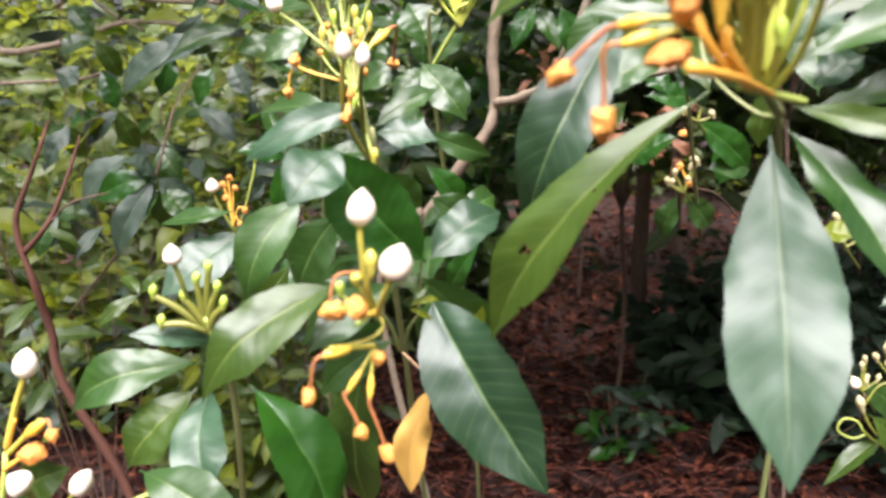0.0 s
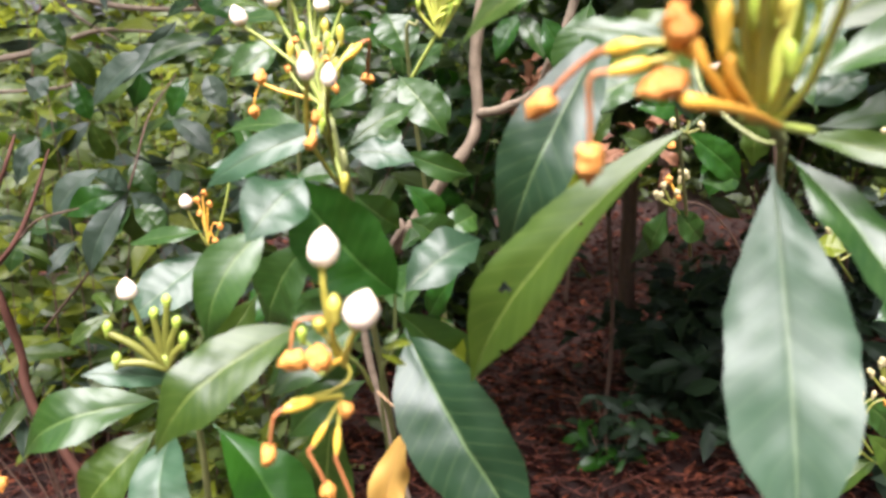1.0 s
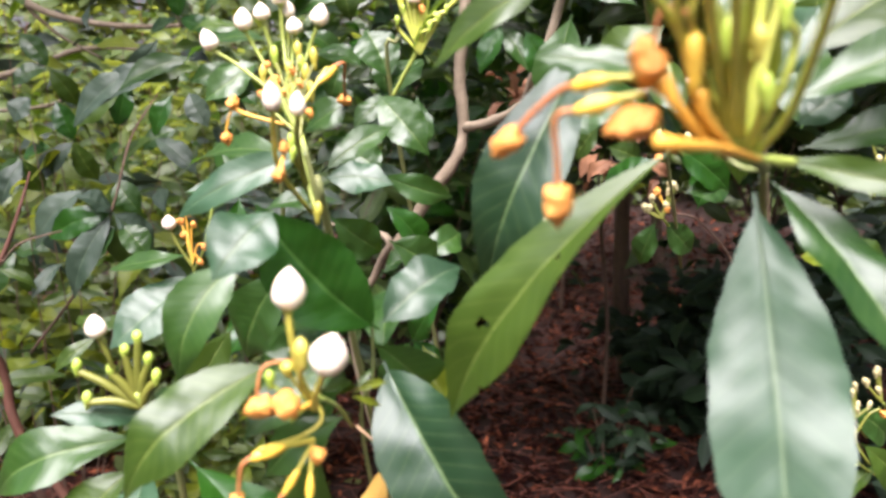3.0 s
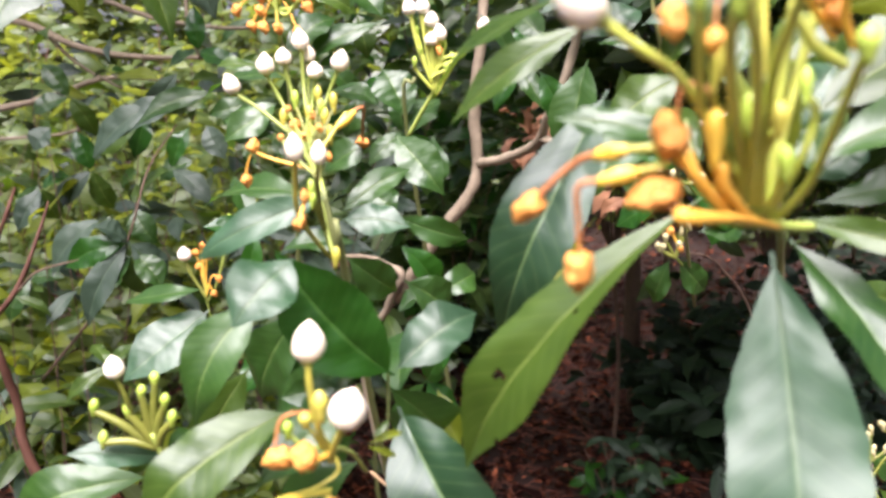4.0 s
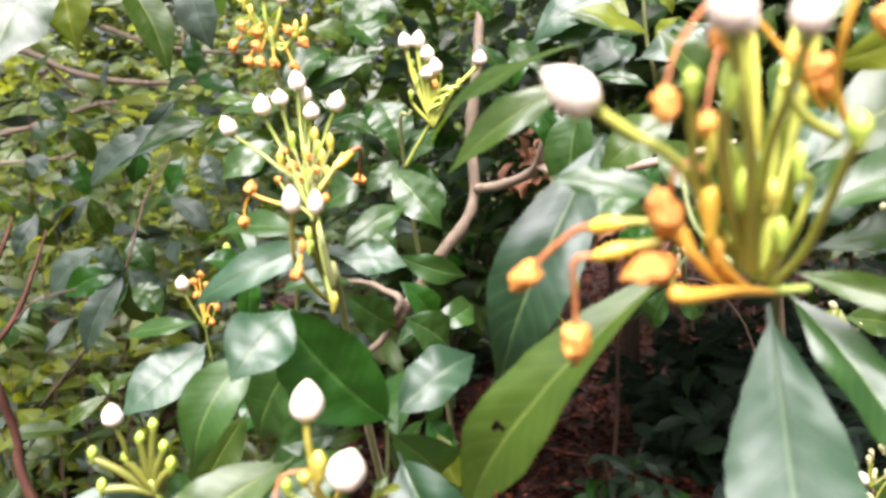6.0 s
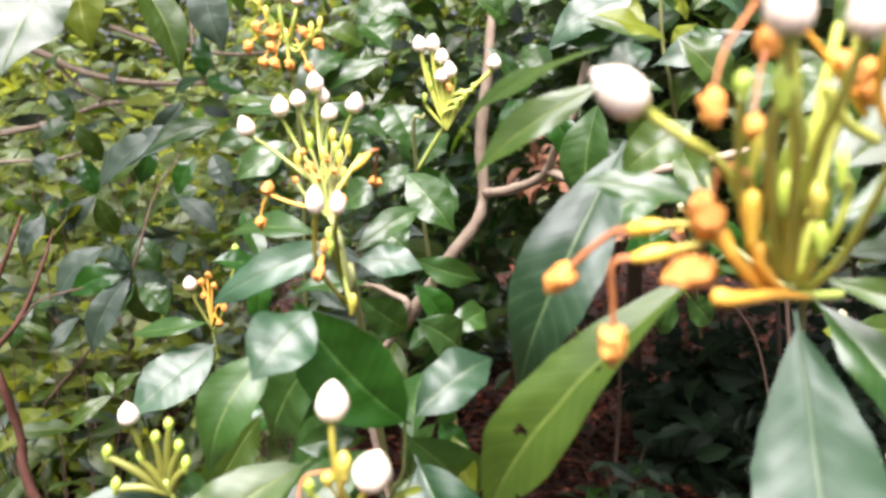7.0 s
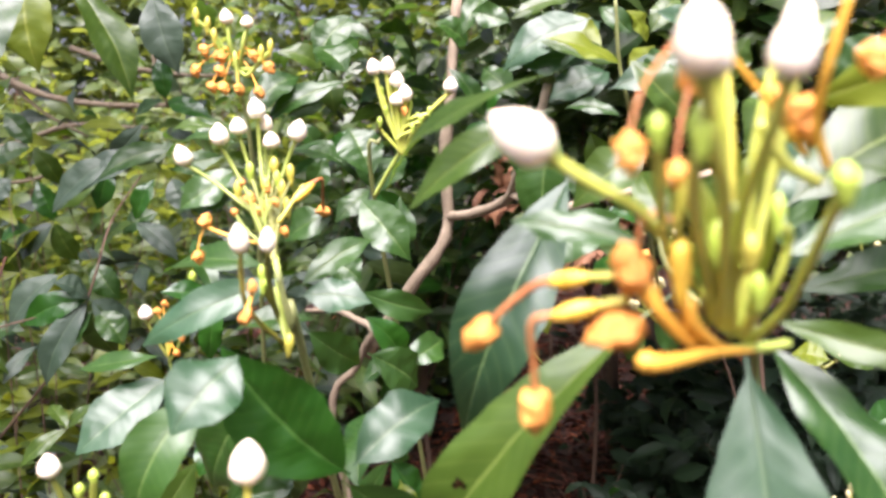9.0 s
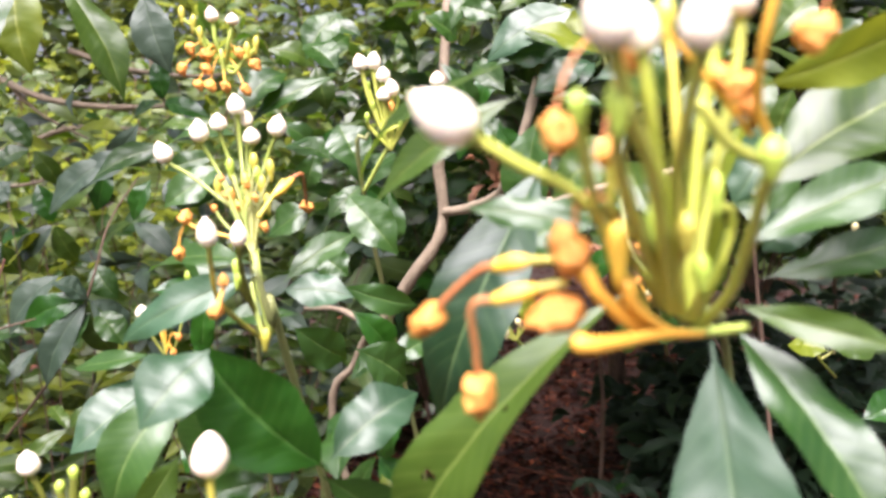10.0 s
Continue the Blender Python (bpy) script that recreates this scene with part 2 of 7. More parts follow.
def leaf(parent, base, tip, wide, roll=0, bend=0.08, fold=0.25, tone=0.5, full=0.7, plump=0.85, eaten=(), hook=None, twist=None, sway=None):
    leaf_count[0] += 1
    long = (Vector(tip) - Vector(base)).length
    chance = random.Random(leaf_count[0])
    phase, lean, drift, droop = chance.uniform(0, 6), chance.uniform(-0.3, 0.3), chance.uniform(-0.05, 0.05), chance.uniform(0.0, 0.5)
    rows, cols = (64, 14) if wide > 0.03 else (30, 10)
    verts, faces, uvs = blade(long, wide, bend, fold, 0.07 if wide > 0.03 else 0.12, phase, rows, cols, lean if twist is None else twist, full, drift if sway is None else sway, plump, 0.05, droop if hook is None else hook, 0.0026 if wide > 0.025 else 0.0022, 0.04)
    for n in sorted(eaten, reverse=True):
        del faces[n]
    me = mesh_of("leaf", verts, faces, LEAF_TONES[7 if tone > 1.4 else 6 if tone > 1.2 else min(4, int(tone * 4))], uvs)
    return under("leaf", me, parent, facing(base, tip, roll))


def dry_leaf(parent, base, tip, wide):
    long = (Vector(tip) - Vector(base)).length
    verts, faces, uvs = blade(long, wide, 0.05, 0.5, 0.42, 1.0, 22, 8, 1.5, 0.6, 0.09, 0.6)
    return under("leaf", mesh_of("leaf", verts, faces, DRY_LEAF, uvs), parent, facing(base, tip, -15), "yellowed dry leaf, torn and curled")


def dead_leaves(parent, centre, spread, count, seed):
    """Curled brown leaves hanging dead among the twigs."""
    chance = random.Random(seed)
    for k in range(count):
        base = Vector(centre) + Vector([chance.uniform(-1, 1) * r for r in spread])
        a, long = chance.uniform(0, 2 * math.pi), chance.uniform(0.022, 0.045)
        tip = base + Vector((math.cos(a) * 0.7, math.sin(a) * 0.4, chance.uniform(-0.9, 0.2))).normalized() * long
        verts, faces, uvs = blade(long, long * chance.uniform(0.3, 0.5), 0.15, 0.6, 0.3, chance.uniform(0, 6), 10, 6, chance.uniform(-1.5, 1.5), 0.6, 0.06, 0.7)
        under("leaf", mesh_of("leaf", verts, faces, BROWN_LEAF, uvs), parent, facing(base, tip, chance.gauss(0, 30)), "curled dead brown leaf")


def smooth_line(points, steps=6):
    """Catmull-Rom through the points."""
    p = [Vector(q) for q in points]
    p = [2 * p[0] - p[1]] + p + [2 * p[-1] - p[-2]]
    line = []
    for i in range(1, len(p) - 2):
        for k in range(steps):
            t = k / steps
            a, b, c, d = p[i - 1], p[i], p[i + 1], p[i + 2]
            line.append(0.5 * (2 * b + (c - a) * t + (2 * a - 5 * b + 4 * c - d) * t * t + (3 * b - a - 3 * c + d) * t ** 3))
    return line + [p[-2]]


def tube(line, radii, sides=8, rough=0.0, seed=0):
    """Verts and faces of a closed tube along a line."""
    verts, faces = [], []
    up = Vector((0.3, 0.9, 0.2))
    n = len(line)
    for i, c in enumerate(line):
        d = (line[min(i + 1, n - 1)] - line[max(i - 1, 0)]).normalized()
        x = d.cross(up).normalized()
        y = d.cross(x)
        for k in range(sides):
            a = 2 * math.pi * k / sides
            r = radii[i] * (1 + rough * noise.noise(c * 60 + Vector((math.cos(a), math.sin(a), seed))))
            verts.append(c + (x * math.cos(a) + y * math.sin(a)) * r)
    for i in range(n - 1):
        for k in range(sides):
            a, b = i * sides + k, i * sides + (k + 1) % sides
            faces.append((a, b, b + sides, a + sides))
    faces.append(tuple(range(sides))[::-1])
    faces.append(tuple(range((n - 1) * sides, n * sides)))
    return verts, faces


def stem(parent, points, r0, r1, mat, name="stem", sides=8):
    line = smooth_line(points)
    n = len(line) - 1
    radii = [r0 + (r1 - r0) * i / n for i in range(n + 1)]
    verts, faces = tube(line, radii, sides, 0.35 if mat in (BARK, DARK_BARK, RED_BARK) else 0.12)
    return under(name, mesh_of(name, verts, faces, mat), parent)


def stalk(parent, points, r0, r1, mat):
    """A thin stalk with rounded ends."""
    line = smooth_line(points, 5)
    n = len(line) - 1
    radii = [r0 + (r1 - r0) * i / n for i in range(n + 1)]
    first, last = (line[0] - line[1]).normalized(), (line[-1] - line[-2]).normalized()
    line = [line[0] + first * r0 * 0.8, line[0] + first * r0 * 0.5] + line + [line[-1] + last * r1 * 0.5, line[-1] + last * r1 * 0.8]
    radii = [r0 * 0.35, r0 * 0.8] + radii + [r1 * 0.8, r1 * 0.35]
    verts, faces = tube(line, radii, 9, 0.16)
    return under("stalk", mesh_of("stalk", verts, faces, mat), parent)


def cluster(parent, points, r):
    """A flower cluster's main stalk, which carries its buds and flowers."""
    line = smooth_line(points, 5)
    verts, faces = tube(line, [r * (1.1 - 0.2 * i / len(line)) for i in range(len(line))], 8, 0.1)
    ob = under("inflorescence", mesh_of("inflorescence", verts, faces, GREEN_STALK), parent)
    return ob


def turned(base, tip, profile, sides=12, lump=0.0, seed=0.0, petals=0):
    """A body turned about the line from base to tip; profile: (share of the length, radius)."""
    base, tip = Vector(base), Vector(tip)
    d = (tip - base)
    length = d.length
    d.normalize()
    x = d.cross(Vector((0.2, 0.9, 0.3))).normalized()
    y = d.cross(x)
    verts, faces = [], []
    for i, (s, r) in enumerate(profile):
        for k in range(sides):
            a = 2 * math.pi * k / sides + (0.5 * s if petals else 0)
            q = base + d * (s * length) + (x * math.cos(a) + y * math.sin(a)) * r
            f = 1 + lump * noise.noise((q - base) * (2.2 / max(length, 0.004)) + Vector((seed, seed * 2, 0)))
            if petals:
                f *= 1 + 0.05 * math.cos(petals * a + 3.5 * s)
            verts.append(base + d * (s * length) + (x * math.cos(a) + y * math.sin(a)) * (r * f))
    for i in range(len(profile) - 1):
        for k in range(sides):
            a, b = i * sides + k, i * sides + (k + 1) % sides
            faces.append((a, b, b + sides, a + sides))
    faces.append(tuple(range(sides))[::-1])
    faces.append(tuple(range((len(profile) - 1) * sides, len(profile) * sides)))
    return verts, faces


BUD_SHAPE = ((0.0, 0.40), (0.06, 0.66), (0.16, 0.88), (0.3, 1.0), (0.45, 0.98), (0.6, 0.88), (0.74, 0.69), (0.86, 0.44), (0.95, 0.2), (1.0, 0.05))


def bud(parent, base, tip, r):
    """A white unopened flower: a pointed egg of spirally furled petals."""
    verts, faces = turned(base, tip, [(s, r * k) for s, k in BUD_SHAPE], 16, 0.06, r * 900, 5)
    ob = under("bud", mesh_of("bud", verts, faces, WHITE_BUD), parent, label="white unopened flower bud")
    a, b = Vector(base), Vector(tip)
    cup = [(s, r * k) for s, k in ((0.0, 0.2), (0.3, 0.27), (0.6, 0.38), (0.85, 0.5), (1.0, 0.54))]
    verts, faces = turned(a - (b - a) * 0.13, a + (b - a) * 0.035, cup, 12, 0.05, r * 300, 5)
    under("calyx", mesh_of("calyx", verts, faces, GREEN_STALK), parent, label="green calyx cup")
    return ob


def knob(parent, base, tip, r, mat):
    verts, faces = turned(base, tip, [(s, r * k) for s, k in ((-0.5, 0.42), (-0.2, 0.55), (0.15, 0.82), (0.4, 1.0), (0.65, 0.92), (0.85, 0.6), (1.0, 0.15))], 10, 0.12, r * 700)
    return under("bud", mesh_of("bud", verts, faces, mat), parent, label="small closed bud")


def crumpled(parent, base, tip, r):
    """A withered flower head, wrinkled and folded."""
    base, tip = Vector(base), Vector(tip)
    d = tip - base
    if d.length < 2 * r:
        mid = (base + tip) / 2
        d = d.normalized() * (2 * r)
        base, tip = mid - d / 2, mid + d / 2
    shape = [(k / 16, 0.06 + 0.94 * math.sin(math.pi * min(1, 0.06 + k / 16 * 0.97) ** 0.8) ** 0.7) for k in range(17)]
    verts, faces = turned(base, tip, [(a, r * k) for a, k in shape], 26, 0.25, base.x * 900 + base.z * 500, 5)
    mid = (base + tip) / 2
    side = (tip - base).cross(Vector((base.x * 31 % 1 - 0.5, 0.6, base.z * 57 % 1 - 0.5))).normalized()
    for n, q in enumerate(verts):
        w = q - mid
        fold = noise.noise(w * (1.7 / r) + base * 300) * 0.26 + noise.noise(w * (4.0 / r) + base * 300) * 0.13
        w = w * (1 + fold)
        verts[n] = mid + w - side * (w.dot(side) * 0.3)
    return under("withered_flower", mesh_of("withered_flower", verts, faces, PETAL), parent, label="withered orange crumpled flower")


def withered(parent, base, calyx, bend, end, r, r_calyx, r_tube):
    """A spent flower: a swollen yellow calyx on its stalk, a thin brown tube that bends down, and a crumpled head."""
    base, calyx, bend, end = (Vector(p) for p in (base, calyx, bend, end))
    stalk(parent, [calyx, (calyx * 1.0 + base) / 2, base], r_calyx * 0.45, r_calyx * 0.5, YELLOW_STALK)
    reach = (bend - calyx)
    shape = [(0, 0.45), (0.15, 0.75), (0.4, 1.0), (0.6, 0.95), (0.8, 0.7), (1.0, 0.35)]
    verts, faces = turned(calyx + (base - calyx) * 0.45, calyx + reach * 0.6, [(s, r_calyx * k) for s, k in shape], 12, 0.1, r * 500)
    under("calyx", mesh_of("calyx", verts, faces, CALYX), parent, label="swollen yellow calyx")
    stalk(parent, [calyx + reach * 0.4, bend, (bend * 0.45 + end * 0.55) + Vector((0, 0, 0.05 * (bend - end).length)), end], r_tube, r_tube * 0.8, BROWN_TUBE)
    along = (end - bend).normalized()
    crumpled(parent, end - along * r * 0.9, end + along * r * 1.3, r)


# shared blades for the many leaves of the shrubs behind
SHARED = {}
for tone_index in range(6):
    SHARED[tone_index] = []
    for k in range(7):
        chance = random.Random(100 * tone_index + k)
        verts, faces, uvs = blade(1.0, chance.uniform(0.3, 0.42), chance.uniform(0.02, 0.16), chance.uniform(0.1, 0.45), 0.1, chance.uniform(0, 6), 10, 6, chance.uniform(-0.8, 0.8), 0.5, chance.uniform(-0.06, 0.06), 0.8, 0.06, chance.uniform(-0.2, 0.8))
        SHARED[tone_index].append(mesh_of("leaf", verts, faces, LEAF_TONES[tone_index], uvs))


def loose_leaves(spots, count, long, mat, seed):
    """Many loose leaves in one mesh, gathered in clumps round the spots (x, y, z, radius)."""
    chance = random.Random(seed)
    verts, faces, uvs = [], [], []
    for _ in range(count):
        x, y, z, r = chance.choice(spots)
        c = Vector((x, y, z)) + Vector((chance.gauss(0, 1), chance.gauss(0, 1), chance.gauss(0, 1))) * r * 0.5
        g = chance.uniform(0, 2 * math.pi)
        size = long * chance.uniform(0.5, 1.3)
        tip = c + Vector((math.cos(g), math.sin(g), chance.uniform(-0.9, 0.4))) * size
        m = facing(c, tip, chance.gauss(0, 35))
        n = len(verts)
        curl = chance.uniform(-0.08, 0.12)
        for px, py, pz, u, v in ((0, 0, 0, 0, .5), (-.17, .3, .06, .3, 0), (0, .33, .04 + curl, .33, .5), (.17, .3, .06, .3, 1), (-.17, .65, .05, .65, 0), (0, .66, .03 + curl, .66, .5), (.17, .65, .05, .65, 1), (0, 1, -.05, 1, .5)):
            verts.append(m @ Vector((px * size, py * size, pz * size)))
            uvs.append((u, v))
        for f in ((0, 2, 1), (0, 3, 2), (1, 2, 5, 4), (2, 3, 6, 5), (4, 5, 7), (5, 6, 7)):
            faces.append(tuple(n + i for i in f))
    return mesh_of("foliage", verts, faces, mat, uvs)


def bush(name, at, crown, spread, shoots, pairs, leaf_long, tones, label, seed, mat=DARK_BARK, thick=0.003, low=0.15, lean=(0, 0), extra=500, fork=0.0):
    """A shrub: stems that part at the base, each with side shoots and pairs of leaves that open to the light. crown: height of its top."""
    chance = random.Random(seed)
    root = plant(name, at, label, "shrub", "background shrubs")
    base = Vector(at)
    made = 0
    spots = []
    foot = base + Vector((lean[0] * 0.3, lean[1] * 0.3, crown * fork))
    if fork:
        verts, faces = tube(smooth_line([base, base.lerp(foot, 0.5) + Vector((0.02, 0.01, 0)), foot]), [thick * 2.2] * 13, 7, 0.2, seed)
        under("trunk", mesh_of("trunk", verts, faces, mat), root)
    for k in range(shoots):
        a = 2 * math.pi * (k + chance.random()) / shoots
        r = spread * math.sqrt(chance.random())
        top = base + Vector((math.cos(a) * r + lean[0], math.sin(a) * r + lean[1], crown * chance.uniform(low + 0.25, 1.0)))
        mid = foot.lerp(top, 0.5) + Vector((chance.uniform(-1, 1), chance.uniform(-1, 1), 0.3)) * 0.12 * spread
        line = smooth_line([foot + Vector((math.cos(a), math.sin(a), 0)) * (0.002 if fork else 0.02), mid, top], 7)
        n = len(line)
        verts, faces = tube(line, [thick * (1 - 0.75 * i / n) for i in range(n)], 6, 0.2, k)
        under("stem", mesh_of("stem", verts, faces, mat), root)
        for i in range(pairs):
            s = low + (1 - low) * (i + chance.random()) / pairs
            s = max(0.05, (s - fork) / (1 - fork))
            f = s * (n - 1)
            c = line[int(f)].lerp(line[min(n - 1, int(f) + 1)], f % 1)
            turn = chance.uniform(0, math.pi)
            side = Vector((chance.uniform(-1, 1), chance.uniform(-1, 1), chance.uniform(-0.2, 0.6))) * leaf_long * chance.uniform(0.1, 1.1)
            c = c + side
            spots.append((*c, leaf_long * 1.8))
            for half in (0, math.pi):
                g = turn + half + chance.uniform(-0.4, 0.4)
                long = leaf_long * chance.uniform(0.6, 1.25)
                tip = c + Vector((math.cos(g), math.sin(g), chance.uniform(-0.9, 0.35))) * long
                if made >= 280:
                    continue
                m = facing(c, tip, chance.gauss(0, 32), chance.uniform(0.3, 1.3)) @ Matrix.Diagonal((long, long, long, 1))
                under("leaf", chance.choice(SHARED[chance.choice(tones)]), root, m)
                made += 1
    if extra:
        me = loose_leaves(spots, extra, leaf_long, LEAF_FAR if 3 in tones else LEAF_SHADED if 5 in tones else LEAF_MANY, seed)
        tagged(under("foliage", me, root), kind="stuff")
    return root


# ---- ground ----
def ground_height(x, y):
    return 0.03 * noise.noise(Vector((x * 0.7, y * 0.7, 0))) + 0.012 * noise.noise(Vector((x * 3.1, y * 3.1, 4))) + 0.05 * max(0, y - 3) * 0.3


def build_ground():
    xs = sorted(set([-90, -50, -30, -20, -14] + [round(-10 + 0.25 * i, 3) for i in range(81)] + [14, 20, 30, 50, 90]))
    ys = sorted(set([-90, -50, -30, -20, -12, -8] + [round(-6 + 0.25 * i, 3) for i in range(65)] + [14, 20, 30, 50, 90]))
    verts = [(x, y, ground_height(x, y) if abs(x) < 11 and -7 < y < 11 else ground_height(x, min(y, 10))) for y in ys for x in xs]
    w = len(xs)
    faces = [(j * w + i, j * w + i + 1, (j + 1) * w + i + 1, (j + 1) * w + i) for j in range(len(ys) - 1) for i in range(w - 1)]
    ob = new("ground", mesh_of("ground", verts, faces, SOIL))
    return tagged(ob, "reddish forest soil under fallen leaves, coloured darker for shade", "ground", kind="structure")


ground = build_ground()

# ---- placed plants ----
near_shrub = plant("flowering_shrub", (0.15, 0.42, 0.0), "flowering shrub with long glossy leaves, white buds and withered orange flowers", "shrub")
stem(near_shrub, [(0.15, 0.42, 0.0), (0.15, 0.42, 0.45), (0.1780, 0.4000, 0.8880), (0.1580, 0.3700, 1.0060), (0.1390, 0.3250, 1.0420)], 0.0018, 0.0014, GREEN_STEM)
stem(near_shrub, [(0.1390, 0.3250, 1.0420), (0.1170, 0.2850, 1.0560), (0.1070, 0.2650, 1.0770), (0.1000, 0.2400, 1.0910)], 0.0022, 0.0016, GREEN_STEM)
leaf(near_shrub, (0.1370, 0.3280, 1.0330), (0.1290, 0.2620, 0.9090), 0.0464, 13, -0.02, 0.12, 1.25, 0.95, 0.7, hook=0.3, twist=0.15, sway=-0.01)
leaf(near_shrub, (0.1167, 0.3450, 1.0515), (0.0212, 0.3720, 0.9300), 0.034, -6, 0.16, 0.5, 0.6, 1.2, 0.8, hook=0.1, twist=0.55, sway=-0.03, eaten=(582, 583, 597, 341, 700))
leaf(near_shrub, (0.0942, 0.4200, 1.0955), (0.0340, 0.3880, 0.9850), 0.037, -10, 0.10, 0.3, 1.5, 0.9, 0.72, hook=1.5, twist=0.3)
leaf(near_shrub, (0.1480, 0.3400, 1.0352), (0.1800, 0.2880, 0.9720), 0.027, 4, 0.06, 0.3, 0.4)
leaf(near_shrub, (0.1460, 0.3300, 1.0450), (0.1910, 0.3030, 1.0340), 0.0118, 35.5, 0.05, 0.3, 0.6)
leaf(near_shrub, (0.0960, 0.3000, 1.0760), (0.0560, 0.3110, 1.0840), 0.0117, -26.4, 0.05, 0.2, 0.4)
leaf(near_shrub, (0.0790, 0.3700, 1.1210), (0.0200, 0.3810, 1.0820), 0.0166, -25.9, 0.08, 0.25, 0.6)
leaf(near_shrub, (0.0840, 0.3700, 1.1350), (0.0070, 0.4150, 1.0930), 0.0175, 2, 0.10, 0.2, 0.6, twist=0.1)
leaf(near_shrub, (0.1630, 0.3600, 1.0800), (0.2560, 0.3800, 1.1210), 0.0408, 16.0, 0.05, 0.2, 0.6)
leaf(near_shrub, (0.1530, 0.3400, 1.0640), (0.2170, 0.3400, 1.0890), 0.0205, 17.5, 0.04, 0.2, 0.4)
leaf(near_shrub, (0.1795, 0.3900, 1.0425), (0.2500, 0.3950, 1.0580), 0.0196, 22, 0.05, 0.2, 0.4)
leaf(near_shrub, (0.1530, 0.3300, 1.1170), (0.2300, 0.3600, 1.1440), 0.0214, 74.5, 0.05, 0.2, 0.9)
leaf(near_shrub, (0.1380, 0.3600, 1.0590), (0.1720, 0.3880, 1.1110), 0.0139, -24.4, 0.05, 0.2, 0.9)
near_cluster = cluster(near_shrub, [(0.1320, 0.2850, 1.0480), (0.1160, 0.2700, 1.0510), (0.1000, 0.2580, 1.0540)], 0.0014)
bud(near_cluster, (0.0560, 0.2180, 1.1040), (0.0450, 0.2160, 1.1120), 0.0049)
stalk(near_cluster, [(0.0560, 0.2180, 1.1040), (0.0650, 0.2220, 1.0980), (0.0760, 0.2300, 1.0920), (0.0880, 0.2450, 1.0800), (0.1040, 0.2620, 1.0600)], 0.00112, 0.00112, PALE_STALK)
bud(near_cluster, (0.0790, 0.2000, 1.1160), (0.0780, 0.1980, 1.1290), 0.0046)
stalk(near_cluster, [(0.0790, 0.2000, 1.1160), (0.0840, 0.2100, 1.1060), (0.0920, 0.2250, 1.0920), (0.1040, 0.2600, 1.0600)], 0.00126, 0.00138, PALE_STALK)
bud(near_cluster, (0.0930, 0.2000, 1.1150), (0.0940, 0.1980, 1.1260), 0.0038)
stalk(near_cluster, [(0.0930, 0.2000, 1.1150), (0.0940, 0.2120, 1.1030), (0.0970, 0.2300, 1.0900), (0.1060, 0.2600, 1.0600)], 0.00126, 0.00138, PALE_STALK)
bud(near_cluster, (0.0900, 0.2250, 1.1180), (0.0890, 0.2230, 1.1280), 0.0034)
stalk(near_cluster, [(0.0900, 0.2250, 1.1180), (0.0930, 0.2300, 1.1040), (0.1010, 0.2500, 1.0810), (0.1080, 0.2650, 1.0590)], 0.00126, 0.00138, PALE_STALK)
knob(near_cluster, (0.0750, 0.2120, 1.1060), (0.0750, 0.2120, 1.1110), 0.0020, GREEN_BUD)
stalk(near_cluster, [(0.0750, 0.2120, 1.1060), (0.0780, 0.2220, 1.0970), (0.0850, 0.2400, 1.0810), (0.0990, 0.2620, 1.0600)], 0.00112, 0.00112, PALE_STALK)
knob(near_cluster, (0.0810, 0.2070, 1.1050), (0.0810, 0.2070, 1.1120), 0.0023, GREEN_BUD)
stalk(near_cluster, [(0.0810, 0.2070, 1.1050), (0.0840, 0.2200, 1.0960), (0.0950, 0.2450, 1.0760), (0.1050, 0.2620, 1.0590)], 0.00140, 0.00150, PALE_STALK)
knob(near_cluster, (0.1110, 0.2160, 1.0950), (0.1110, 0.2160, 1.1010), 0.0027, GREEN_BUD)
stalk(near_cluster, [(0.1110, 0.2160, 1.0950), (0.1120, 0.2220, 1.0910), (0.1160, 0.2400, 1.0780), (0.1180, 0.2580, 1.0630), (0.1150, 0.2700, 1.0530)], 0.00126, 0.00125, PALE_STALK)
knob(near_cluster, (0.1010, 0.2350, 1.0800), (0.1010, 0.2350, 1.0860), 0.0024, YELLOW_STALK)
stalk(near_cluster, [(0.1010, 0.2350, 1.0800), (0.1040, 0.2500, 1.0720), (0.1090, 0.2650, 1.0580)], 0.0008, 0.0009, YELLOW_STALK)
knob(near_cluster, (0.0960, 0.2400, 1.0810), (0.0960, 0.2400, 1.0890), 0.0022, GREEN_BUD)
stalk(near_cluster, [(0.0960, 0.2400, 1.0810), (0.1000, 0.2500, 1.0720), (0.1080, 0.2650, 1.0580)], 0.00126, 0.00138, PALE_STALK)
knob(near_cluster, (0.1090, 0.2400, 1.0870), (0.1090, 0.2400, 1.0940), 0.0016, GREEN_BUD)
stalk(near_cluster, [(0.1090, 0.2400, 1.0870), (0.1160, 0.2500, 1.0830), (0.1150, 0.2550, 1.0710), (0.1130, 0.2700, 1.0540)], 0.00098, 0.00112, PALE_STALK)
withered(near_cluster, (0.0760, 0.2500, 1.0750), (0.0640, 0.2520, 1.0750), (0.0570, 0.2580, 1.0720), (0.0440, 0.2640, 1.0590), 0.0051, 0.0022, 0.0010)
withered(near_cluster, (0.0760, 0.2420, 1.0710), (0.0650, 0.2430, 1.0690), (0.0550, 0.2450, 1.0660), (0.0560, 0.2500, 1.0440), 0.0054, 0.0021, 0.0009)
crumpled(near_cluster, (0.0790, 0.2420, 1.0660), (0.0670, 0.2420, 1.0620), 0.0060)
crumpled(near_cluster, (0.0780, 0.2400, 1.0750), (0.0750, 0.2400, 1.0830), 0.0057)
